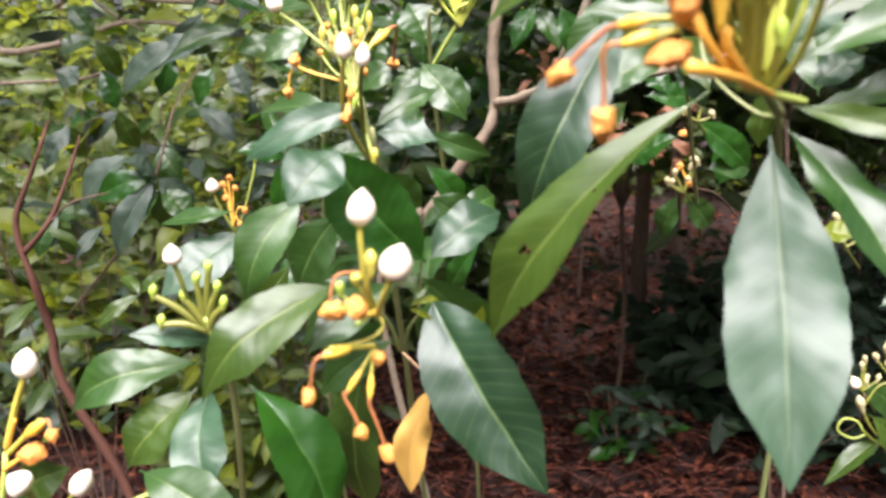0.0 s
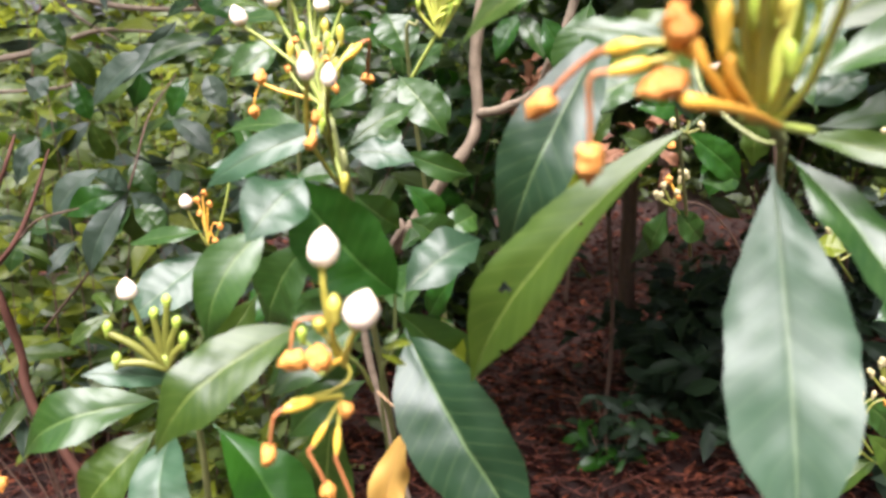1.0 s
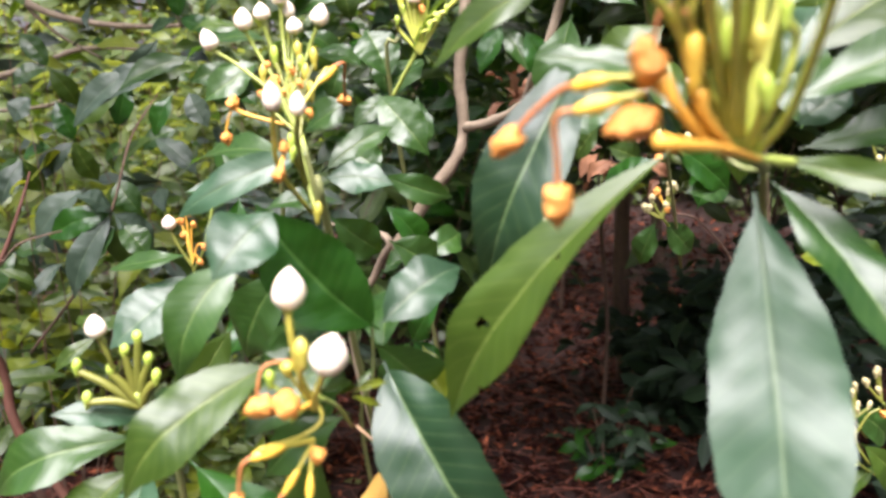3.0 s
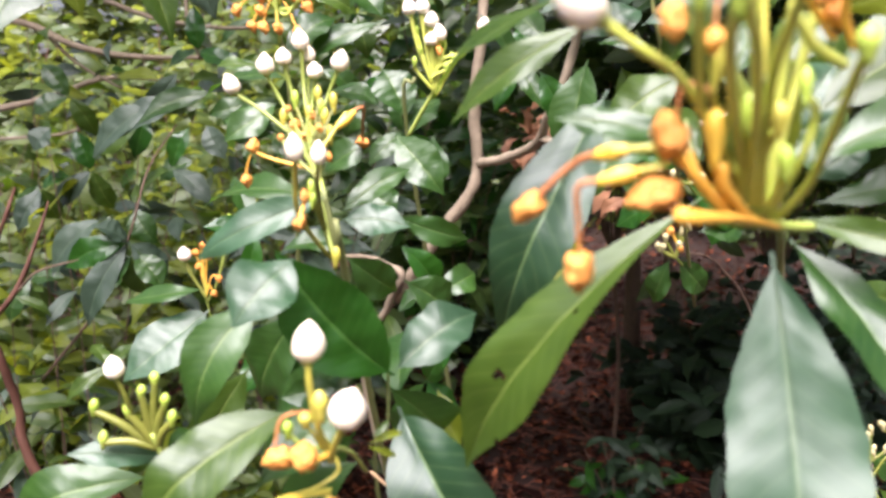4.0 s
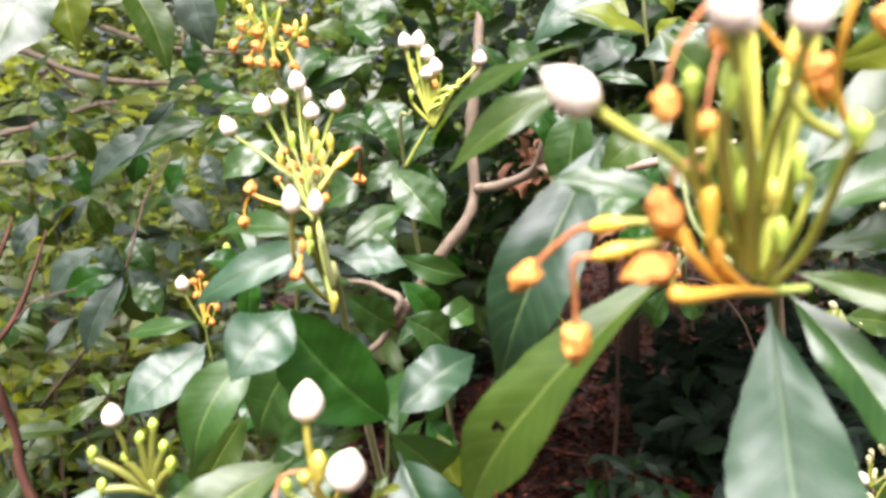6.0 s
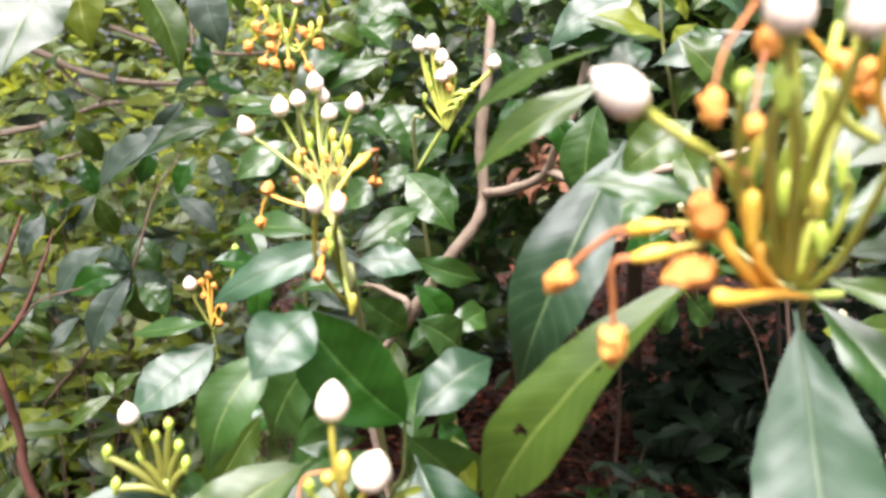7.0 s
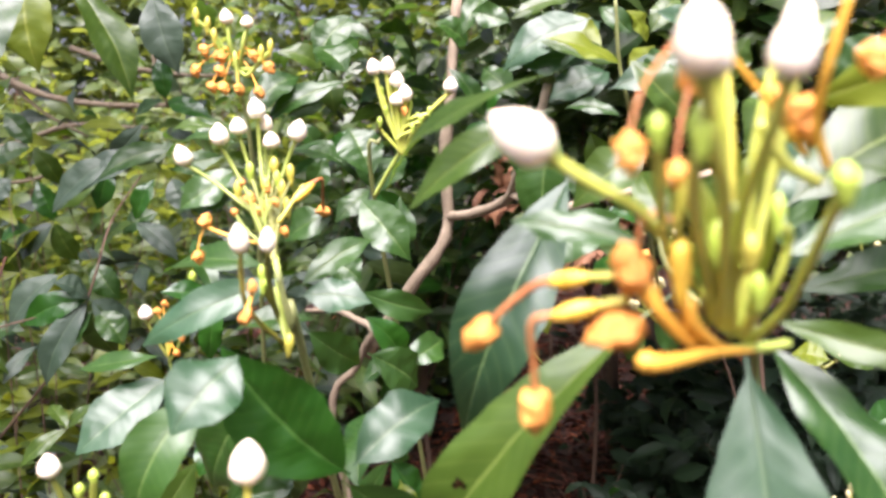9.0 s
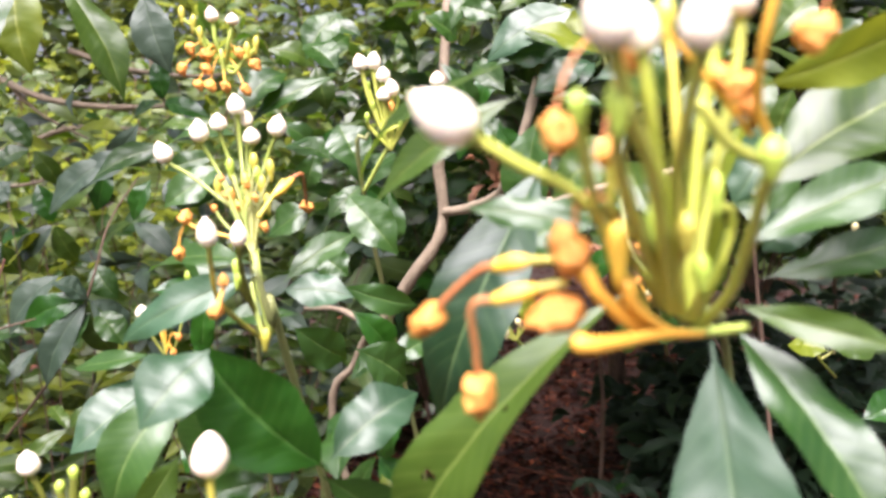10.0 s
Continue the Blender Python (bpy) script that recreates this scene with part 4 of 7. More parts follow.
stalk(top_cluster, [(-0.0500, 0.5250, 1.1160), (-0.0580, 0.5250, 1.0980), (-0.0650, 0.5050, 1.0670), (-0.0580, 0.4850, 1.0490)], 0.0012, 0.0009, LIME_STALK)
bud(top_cluster, (-0.0460, 0.3750, 1.0690), (-0.0460, 0.3730, 1.0810), 0.0040)
stalk(top_cluster, [(-0.0460, 0.3750, 1.0690), (-0.0490, 0.3850, 1.0590), (-0.0510, 0.4000, 1.0410), (-0.0460, 0.4400, 1.0160)], 0.0010, 0.0012, YELLOW_STALK)
bud(top_cluster, (-0.0410, 0.4000, 1.0660), (-0.0400, 0.3980, 1.0770), 0.0036)
stalk(top_cluster, [(-0.0410, 0.4000, 1.0660), (-0.0440, 0.4100, 1.0560), (-0.0460, 0.4300, 1.0360), (-0.0470, 0.4600, 1.0110)], 0.0011, 0.0013, OLIVE_STALK)
knob(top_cluster, (-0.0830, 0.5150, 1.0860), (-0.0820, 0.5150, 1.0950), 0.0026, YELLOW_STALK)
stalk(top_cluster, [(-0.0830, 0.5150, 1.0860), (-0.0720, 0.5050, 1.0740), (-0.0580, 0.4850, 1.0490)], 0.0007, 0.0007, OLIVE_STALK)
knob(top_cluster, (-0.0750, 0.5150, 1.0960), (-0.0750, 0.5150, 1.1050), 0.0026, GREEN_BUD)
stalk(top_cluster, [(-0.0750, 0.5150, 1.0960), (-0.0680, 0.5050, 1.0790), (-0.0580, 0.4850, 1.0490)], 0.0007, 0.0007, OLIVE_STALK)
knob(top_cluster, (-0.0610, 0.5150, 1.0990), (-0.0610, 0.5150, 1.1070), 0.0026, YELLOW_STALK)
stalk(top_cluster, [(-0.0610, 0.5150, 1.0990), (-0.0620, 0.5050, 1.0800), (-0.0580, 0.4850, 1.0490)], 0.0007, 0.0007, OLIVE_STALK)
knob(top_cluster, (-0.0670, 0.5150, 1.0870), (-0.0670, 0.5150, 1.0960), 0.0026, YELLOW_STALK)
stalk(top_cluster, [(-0.0670, 0.5150, 1.0870), (-0.0640, 0.5050, 1.0750), (-0.0580, 0.4850, 1.0490)], 0.0007, 0.0007, OLIVE_STALK)
knob(top_cluster, (-0.0580, 0.5150, 1.0850), (-0.0570, 0.5150, 1.0940), 0.0026, YELLOW_STALK)
stalk(top_cluster, [(-0.0580, 0.5150, 1.0850), (-0.0600, 0.5050, 1.0740), (-0.0580, 0.4850, 1.0490)], 0.0007, 0.0007, OLIVE_STALK)
knob(top_cluster, (-0.0760, 0.5150, 1.0790), (-0.0760, 0.5150, 1.0880), 0.0026, YELLOW_STALK)
stalk(top_cluster, [(-0.0760, 0.5150, 1.0790), (-0.0690, 0.5050, 1.0700), (-0.0580, 0.4850, 1.0490)], 0.0007, 0.0007, OLIVE_STALK)
knob(top_cluster, (-0.0660, 0.5150, 1.0750), (-0.0660, 0.5150, 1.0840), 0.0026, YELLOW_STALK)
stalk(top_cluster, [(-0.0660, 0.5150, 1.0750), (-0.0640, 0.5050, 1.0690), (-0.0580, 0.4850, 1.0490)], 0.0007, 0.0007, OLIVE_STALK)
knob(top_cluster, (-0.0600, 0.5150, 1.0910), (-0.0600, 0.5150, 1.1000), 0.0026, GREEN_BUD)
stalk(top_cluster, [(-0.0600, 0.5150, 1.0910), (-0.0610, 0.5050, 1.0760), (-0.0580, 0.4850, 1.0490)], 0.0007, 0.0007, OLIVE_STALK)
knob(top_cluster, (-0.0710, 0.5150, 1.0700), (-0.0710, 0.5150, 1.0790), 0.0026, YELLOW_STALK)
stalk(top_cluster, [(-0.0710, 0.5150, 1.0700), (-0.0660, 0.5050, 1.0660), (-0.0580, 0.4850, 1.0490)], 0.0007, 0.0007, OLIVE_STALK)
knob(top_cluster, (-0.0550, 0.5150, 1.0750), (-0.0550, 0.5150, 1.0840), 0.0026, YELLOW_STALK)
stalk(top_cluster, [(-0.0550, 0.5150, 1.0750), (-0.0580, 0.5050, 1.0680), (-0.0580, 0.4850, 1.0490)], 0.0007, 0.0007, OLIVE_STALK)
knob(top_cluster, (-0.0640, 0.5150, 1.0680), (-0.0640, 0.5150, 1.0770), 0.0026, YELLOW_STALK)
stalk(top_cluster, [(-0.0640, 0.5150, 1.0680), (-0.0630, 0.5050, 1.0650), (-0.0580, 0.4850, 1.0490)], 0.0007, 0.0007, OLIVE_STALK)
knob(top_cluster, (-0.0520, 0.5150, 1.0940), (-0.0520, 0.5150, 1.1030), 0.0026, YELLOW_STALK)
stalk(top_cluster, [(-0.0520, 0.5150, 1.0940), (-0.0570, 0.5050, 1.0780), (-0.0580, 0.4850, 1.0490)], 0.0007, 0.0007, OLIVE_STALK)
knob(top_cluster, (-0.0490, 0.4200, 1.0510), (-0.0490, 0.4200, 1.0580), 0.0019, GREEN_BUD)
stalk(top_cluster, [(-0.0490, 0.4200, 1.0510), (-0.0470, 0.4300, 1.0360), (-0.0470, 0.4600, 1.0110)], 0.0010, 0.0012, OLIVE_STALK)
knob(top_cluster, (-0.0490, 0.4200, 1.0460), (-0.0480, 0.4200, 1.0520), 0.0019, GREEN_BUD)
stalk(top_cluster, [(-0.0490, 0.4200, 1.0460), (-0.0470, 0.4300, 1.0360), (-0.0470, 0.4600, 1.0110)], 0.0010, 0.0012, OLIVE_STALK)
withered(top_cluster, (-0.0570, 0.5000, 1.0710), (-0.0440, 0.5100, 1.0900), (-0.0350, 0.5200, 1.0930), (-0.0430, 0.5700, 1.0710), 0.0046, 0.0031, 0.0012)
crumpled(top_cluster, (-0.1040, 0.5000, 1.0540), (-0.1030, 0.5000, 1.0500), 0.0040)
stalk(top_cluster, [(-0.1040, 0.5000, 1.0540), (-0.1020, 0.5000, 1.0630), (-0.0980, 0.5000, 1.0710)], 0.0005, 0.0005, ORANGE_STALK)
crumpled(top_cluster, (-0.0990, 0.5000, 1.0700), (-0.0970, 0.5000, 1.0770), 0.0043)
stalk(top_cluster, [(-0.0990, 0.5000, 1.0700), (-0.0880, 0.5000, 1.0650), (-0.0630, 0.4950, 1.0580)], 0.0010, 0.0010, ORANGE_STALK)
crumpled(top_cluster, (-0.0490, 0.3810, 1.0390), (-0.0450, 0.3810, 1.0450), 0.0037)
stalk(top_cluster, [(-0.0490, 0.3810, 1.0390), (-0.0470, 0.3900, 1.0480), (-0.0480, 0.4000, 1.0510)], 0.0009, 0.0009, ORANGE_STALK)
crumpled(top_cluster, (-0.0460, 0.3900, 1.0510), (-0.0460, 0.3900, 1.0550), 0.0028)
knob(top_cluster, (-0.0410, 0.4300, 1.0150), (-0.0400, 0.4300, 1.0230), 0.0025, YELLOW_STALK)
stalk(top_cluster, [(-0.0410, 0.4300, 1.0150), (-0.0450, 0.4350, 1.0290), (-0.0480, 0.4400, 1.0430)], 0.0012, 0.0009, LIME_STALK)
crumpled(top_cluster, (-0.0731, 0.5000, 1.0856), (-0.0716, 0.5000, 1.0819), 0.0034)
stalk(top_cluster, [(-0.0731, 0.5000, 1.0856), (-0.0707, 0.4970, 1.0757), (-0.0600, 0.4900, 1.0540)], 0.0007, 0.0008, LIME_STALK)
crumpled(top_cluster, (-0.0678, 0.5000, 1.0788), (-0.0663, 0.5000, 1.0752), 0.0030)
stalk(top_cluster, [(-0.0678, 0.5000, 1.0788), (-0.0683, 0.4970, 1.0691), (-0.0600, 0.4900, 1.0540)], 0.0007, 0.0008, LIME_STALK)
crumpled(top_cluster, (-0.0592, 0.5000, 1.0832), (-0.0577, 0.5000, 1.0795), 0.0028)
stalk(top_cluster, [(-0.0592, 0.5000, 1.0832), (-0.0639, 0.4970, 1.0736), (-0.0600, 0.4900, 1.0540)], 0.0007, 0.0008, LIME_STALK)
crumpled(top_cluster, (-0.0547, 0.5000, 1.0666), (-0.0533, 0.5000, 1.0629), 0.0032)
stalk(top_cluster, [(-0.0547, 0.5000, 1.0666), (-0.0621, 0.4970, 1.0571), (-0.0600, 0.4900, 1.0540)], 0.0007, 0.0008, LIME_STALK)
crumpled(top_cluster, (-0.0769, 0.5000, 1.0945), (-0.0754, 0.5000, 1.0908), 0.0026)
stalk(top_cluster, [(-0.0769, 0.5000, 1.0945), (-0.0723, 0.4970, 1.0846), (-0.0600, 0.4900, 1.0540)], 0.0007, 0.0008, LIME_STALK)
crumpled(top_cluster, (-0.0631, 0.5000, 1.0908), (-0.0617, 0.5000, 1.0872), 0.0026)
stalk(top_cluster, [(-0.0631, 0.5000, 1.0908), (-0.0656, 0.4970, 1.0811), (-0.0600, 0.4900, 1.0540)], 0.0007, 0.0008, LIME_STALK)
crumpled(top_cluster, (-0.0822, 0.5000, 1.0783), (-0.0807, 0.5000, 1.0746), 0.0026)
stalk(top_cluster, [(-0.0822, 0.5000, 1.0783), (-0.0755, 0.4970, 1.0683), (-0.0600, 0.4900, 1.0540)], 0.0007, 0.0008, LIME_STALK)
leaf(tall_shrub, (-0.0500, 0.4580, 1.0450), (-0.1220, 0.4500, 1.0160), 0.022, -27, 0.10, 0.15, 1.25, 0.6, 0.7, hook=0.5)
leaf(tall_shrub, (-0.0520, 0.5200, 1.0250), (-0.0090, 0.5180, 1.0200), 0.0230, 24, 0.06, 0.12, 1.25, twist=0.0)
leaf(tall_shrub, (-0.0180, 0.5300, 1.0250), (0.0270, 0.5500, 1.0060), 0.0184, 56.1, 0.06, 0.2, 0.4)
leaf(tall_shrub, (-0.0550, 0.5400, 1.0270), (-0.0110, 0.5640, 1.0530), 0.0195, 25.5, 0.06, 0.2, 0.4)
leaf(tall_shrub, (-0.0300, 0.6650, 1.0741), (0.0089, 0.6430, 1.0274), 0.0336, 24, 0.1, 0.25, 0.4)
leaf(tall_shrub, (-0.0100, 0.7200, 1.0170), (-0.0010, 0.7160, 1.0710), 0.0296, 32.0, 0.1, 0.2, 0.4)
leaf(tall_shrub, (-0.0730, 0.5800, 1.0510), (-0.0400, 0.5760, 1.0700), 0.0235, 24, 0.1, 0.2, 0.4)
leaf(tall_shrub, (-0.1070, 0.6000, 1.0790), (-0.1460, 0.6010, 1.0900), 0.0284, -36, 0.1, 0.2, 0.4)
leaf(tall_shrub, (-0.0770, 0.5600, 1.0360), (-0.1700, 0.6040, 1.0270), 0.0279, -0.0, 0.1, 0.2, 0.3)
leaf(tall_shrub, (-0.0420, 0.5200, 1.0100), (-0.0910, 0.5120, 1.0090), 0.0176, 0.1, 0.1, 0.2, 0.4)
leaf(tall_shrub, (-0.0570, 0.5600, 0.9950), (-0.0250, 0.5840, 0.9640), 0.0277, 61.5, 0.1, 0.2, 0.3)
leaf(tall_shrub, (-0.0200, 0.5800, 0.9730), (0.0140, 0.6040, 0.9410), 0.0330, 40.4, 0.1, 0.2, 0.3)
leaf(tall_shrub, (-0.0470, 0.6200, 1.0340), (-0.0250, 0.6110, 1.0180), 0.0253, 28.2, 0.1, 0.2, 0.3)
leaf(tall_shrub, (-0.1330, 0.6800, 1.1270), (-0.1800, 0.6840, 1.1310), 0.0161, 3.3, 0.15, 0.2, 0.6)
back_shrub = plant("flowering_shrub", (0.02, 1.3, 0.0), "flowering shrub behind, with upright sprays of white buds", "shrub")
stem(back_shrub, [(0.02, 1.3, 0.0), (0.01, 1.0, 0.6), (-0.0250, 0.7400, 1.0660), (-0.0150, 0.7100, 1.1200)], 0.003, 0.0016, GREEN_STEM)
spray = cluster(back_shrub, [(-0.0240, 0.7300, 1.0710), (-0.0120, 0.7200, 1.0900), (0.0030, 0.7110, 1.1120)], 0.0018)
bud(spray, (-0.0160, 0.7000, 1.1700), (-0.0180, 0.6980, 1.1830), 0.0060)
stalk(spray, [(-0.0160, 0.7000, 1.1700), (-0.0105, 0.7050, 1.1420), (0.0030, 0.7100, 1.1060)], 0.0018, 0.0013, PALE_STALK)
bud(spray, (-0.0070, 0.7000, 1.1700), (-0.0050, 0.6980, 1.1840), 0.0060)
stalk(spray, [(-0.0070, 0.7000, 1.1700), (-0.0040, 0.7050, 1.1420), (0.0030, 0.7100, 1.1060)], 0.0018, 0.0013, PALE_STALK)
bud(spray, (0.0000, 0.7000, 1.1600), (0.0020, 0.6980, 1.1720), 0.0060)
stalk(spray, [(0.0000, 0.7000, 1.1600), (0.0015, 0.7050, 1.1380), (0.0030, 0.7100, 1.1060)], 0.0018, 0.0013, PALE_STALK)
bud(spray, (0.0070, 0.7000, 1.1480), (0.0070, 0.6980, 1.1620), 0.0060)
stalk(spray, [(0.0070, 0.7000, 1.1480), (0.0060, 0.7050, 1.1320), (0.0030, 0.7100, 1.1060)], 0.0018, 0.0013, PALE_STALK)
bud(spray, (0.0430, 0.7000, 1.1540), (0.0450, 0.6980, 1.1660), 0.0060)
stalk(spray, [(0.0430, 0.7000, 1.1540), (0.0220, 0.7050, 1.1350), (0.0030, 0.7100, 1.1060)], 0.0018, 0.0013, PALE_STALK)
bud(spray, (-0.0000, 0.7000, 1.1450), (0.0010, 0.6980, 1.1560), 0.0060)
stalk(spray, [(-0.0000, 0.7000, 1.1450), (0.0010, 0.7050, 1.1300), (0.0030, 0.7100, 1.1060)], 0.0018, 0.0013, PALE_STALK)
knob(spray, (0.0190, 0.7000, 1.1320), (0.0190, 0.7000, 1.1380), 0.0024, GREEN_BUD)
stalk(spray, [(0.0190, 0.7000, 1.1320), (0.0040, 0.7050, 1.1260), (0.0030, 0.7100, 1.1060)], 0.0015, 0.0015, PALE_STALK)
knob(spray, (0.0260, 0.7000, 1.1380), (0.0270, 0.7000, 1.1440), 0.0024, GREEN_BUD)
stalk(spray, [(0.0260, 0.7000, 1.1380), (0.0070, 0.7050, 1.1320), (0.0030, 0.7100, 1.1060)], 0.0015, 0.0015, PALE_STALK)
knob(spray, (0.0120, 0.7000, 1.1250), (0.0120, 0.7000, 1.1320), 0.0024, GREEN_BUD)
stalk(spray, [(0.0120, 0.7000, 1.1250), (-0.0000, 0.7050, 1.1190), (0.0030, 0.7100, 1.1060)], 0.0015, 0.0015, PALE_STALK)
knob(spray, (-0.0140, 0.7000, 1.1310), (-0.0140, 0.7000, 1.1370), 0.0024, GREEN_BUD)
stalk(spray, [(-0.0140, 0.7000, 1.1310), (-0.0130, 0.7050, 1.1250), (0.0030, 0.7100, 1.1060)], 0.0015, 0.0015, PALE_STALK)
for x, z, low in ((-0.0115, 1.1560, 1.1300), (-0.0035, 1.1600, 1.1320), (0.0045, 1.1420, 1.1250), (0.0110, 1.1440, 1.1260), (-0.0090, 1.1400, 1.1220), (0.0165, 1.1340, 1.1200)):
    knob(spray, (x, 0.7040, z), (x, 0.7035, z + 0.0060), 0.0020, GREEN_BUD)
    stalk(spray, [(x, 0.7040, z), (0.5 * x + 0.0010, 0.7070, low), (0.0030, 0.7110, 1.1070)], 0.0011, 0.0012, PALE_STALK)
crumpled(spray, (0.0060, 0.6980, 1.1440), (0.0065, 0.6970, 1.1360), 0.0032)
leaf(back_shrub, (-0.0250, 0.7400, 1.0860), (-0.0470, 0.7560, 1.1320), 0.0408, -3.6, 0.1, 0.2, 0.4)
leaf(back_shrub, (-0.0230, 0.7400, 1.0710), (0.0030, 0.7650, 1.1050), 0.0412, -11.1, 0.1, 0.2, 0.3)
leaf(back_shrub, (-0.0490, 0.8000, 1.1820), (-0.0820, 0.8120, 1.2110), 0.0381, -1.0, 0.1, 0.2, 0.4)
leaf(back_shrub, (-0.0490, 0.7600, 1.0960), (-0.1040, 0.7840, 1.1140), 0.0317, 7.0, 0.1, 0.2, 0.4)
orange_shrub = plant("flowering_shrub", (-0.2, 1.35, 0.0), "flowering shrub with a spray of withered orange flowers", "shrub")
stem(orange_shrub, [(-0.2, 1.35, 0.0), (-0.19, 1.0, 0.6), (-0.1280, 0.7400, 1.0690), (-0.1260, 0.7000, 1.1700)], 0.0032, 0.0015, GREEN_STEM)
orange_spray = cluster(orange_shrub, [(-0.1250, 0.7000, 1.1510), (-0.1250, 0.6900, 1.1910)], 0.0016)
bud(orange_spray, (-0.1290, 0.6900, 1.2120), (-0.1300, 0.6880, 1.2240), 0.0052)
stalk(orange_spray, [(-0.1290, 0.6900, 1.2120), (-0.1280, 0.6900, 1.1960), (-0.1250, 0.7000, 1.1790)], 0.0016, 0.0018, GREEN_STALK)
bud(orange_spray, (-0.1140, 0.6900, 1.2090), (-0.1130, 0.6880, 1.2180), 0.0052)
stalk(orange_spray, [(-0.1140, 0.6900, 1.2090), (-0.1180, 0.6900, 1.1960), (-0.1240, 0.7000, 1.1790)], 0.0016, 0.0018, GREEN_STALK)
crumpled(orange_spray, (-0.1570, 0.6900, 1.1790), (-0.1560, 0.6900, 1.1740), 0.0052)
stalk(orange_spray, [(-0.1570, 0.6900, 1.1790), (-0.1420, 0.6950, 1.1900), (-0.1260, 0.7000, 1.1880)], 0.0007, 0.0007, ORANGE_STALK)
crumpled(orange_spray, (-0.1370, 0.6900, 1.1890), (-0.1360, 0.6900, 1.1850), 0.0052)
stalk(orange_spray, [(-0.1370, 0.6900, 1.1890), (-0.1320, 0.6950, 1.1950), (-0.1260, 0.7000, 1.1880)], 0.0007, 0.0007, ORANGE_STALK)
crumpled(orange_spray, (-0.1380, 0.6900, 1.1780), (-0.1360, 0.6900, 1.1740), 0.0052)
stalk(orange_spray, [(-0.1380, 0.6900, 1.1780), (-0.1320, 0.6950, 1.1900), (-0.1260, 0.7000, 1.1880)], 0.0007, 0.0007, ORANGE_STALK)
crumpled(orange_spray, (-0.1450, 0.6900, 1.1660), (-0.1430, 0.6900, 1.1610), 0.0052)
stalk(orange_spray, [(-0.1450, 0.6900, 1.1660), (-0.1360, 0.6950, 1.1830), (-0.1260, 0.7000, 1.1880)], 0.0007, 0.0007, ORANGE_STALK)
crumpled(orange_spray, (-0.1360, 0.6900, 1.1650), (-0.1340, 0.6900, 1.1600), 0.0052)
stalk(orange_spray, [(-0.1360, 0.6900, 1.1650), (-0.1310, 0.6950, 1.1830), (-0.1260, 0.7000, 1.1880)], 0.0007, 0.0007, ORANGE_STALK)
crumpled(orange_spray, (-0.1240, 0.6900, 1.1630), (-0.1220, 0.6900, 1.1590), 0.0052)
stalk(orange_spray, [(-0.1240, 0.6900, 1.1630), (-0.1250, 0.6950, 1.1820), (-0.1260, 0.7000, 1.1880)], 0.0007, 0.0007, ORANGE_STALK)
crumpled(orange_spray, (-0.1080, 0.6900, 1.1600), (-0.1060, 0.6900, 1.1560), 0.0052)
stalk(orange_spray, [(-0.1080, 0.6900, 1.1600), (-0.1170, 0.6950, 1.1810), (-0.1260, 0.7000, 1.1880)], 0.0007, 0.0007, ORANGE_STALK)
crumpled(orange_spray, (-0.0990, 0.6900, 1.1790), (-0.0970, 0.6900, 1.1750), 0.0052)
stalk(orange_spray, [(-0.0990, 0.6900, 1.1790), (-0.1130, 0.6950, 1.1900), (-0.1260, 0.7000, 1.1880)], 0.0007, 0.0007, ORANGE_STALK)
crumpled(orange_spray, (-0.1110, 0.6900, 1.1890), (-0.1090, 0.6900, 1.1840), 0.0052)
stalk(orange_spray, [(-0.1110, 0.6900, 1.1890), (-0.1190, 0.6950, 1.1950), (-0.1260, 0.7000, 1.1880)], 0.0007, 0.0007, ORANGE_STALK)
crumpled(orange_spray, (-0.1490, 0.6900, 1.1940), (-0.1480, 0.6900, 1.1900), 0.0052)
stalk(orange_spray, [(-0.1490, 0.6900, 1.1940), (-0.1380, 0.6950, 1.1980), (-0.1260, 0.7000, 1.1880)], 0.0007, 0.0007, ORANGE_STALK)
knob(orange_spray, (-0.1450, 0.6900, 1.2090), (-0.1440, 0.6900, 1.2190), 0.0026, YELLOW_STALK)
stalk(orange_spray, [(-0.1450, 0.6900, 1.2090), (-0.1370, 0.6950, 1.1970), (-0.1260, 0.7000, 1.1790)], 0.0017, 0.0019, GREEN_STALK)
knob(orange_spray, (-0.1530, 0.6900, 1.2160), (-0.1530, 0.6900, 1.2260), 0.0026, YELLOW_STALK)
stalk(orange_spray, [(-0.1530, 0.6900, 1.2160), (-0.1410, 0.6950, 1.2040), (-0.1260, 0.7000, 1.1790)], 0.0017, 0.0019, GREEN_STALK)
knob(orange_spray, (-0.1400, 0.6900, 1.2000), (-0.1400, 0.6900, 1.2100), 0.0026, YELLOW_STALK)
stalk(orange_spray, [(-0.1400, 0.6900, 1.2000), (-0.1350, 0.6950, 1.1880), (-0.1260, 0.7000, 1.1790)], 0.0017, 0.0019, GREEN_STALK)
knob(orange_spray, (-0.1040, 0.6900, 1.1860), (-0.1040, 0.6900, 1.1960), 0.0026, YELLOW_STALK)
stalk(orange_spray, [(-0.1040, 0.6900, 1.1860), (-0.1170, 0.6950, 1.1730), (-0.1260, 0.7000, 1.1790)], 0.0017, 0.0019, GREEN_STALK)
knob(orange_spray, (-0.0970, 0.6900, 1.1900), (-0.0960, 0.6900, 1.2000), 0.0026, YELLOW_STALK)
stalk(orange_spray, [(-0.0970, 0.6900, 1.1900), (-0.1130, 0.6950, 1.1780), (-0.1260, 0.7000, 1.1790)], 0.0017, 0.0019, GREEN_STALK)
leaf(orange_shrub, (-0.1270, 0.7200, 1.1430), (-0.0850, 0.7470, 1.1780), 0.0298, 23.6, 0.1, 0.2, 0.4)
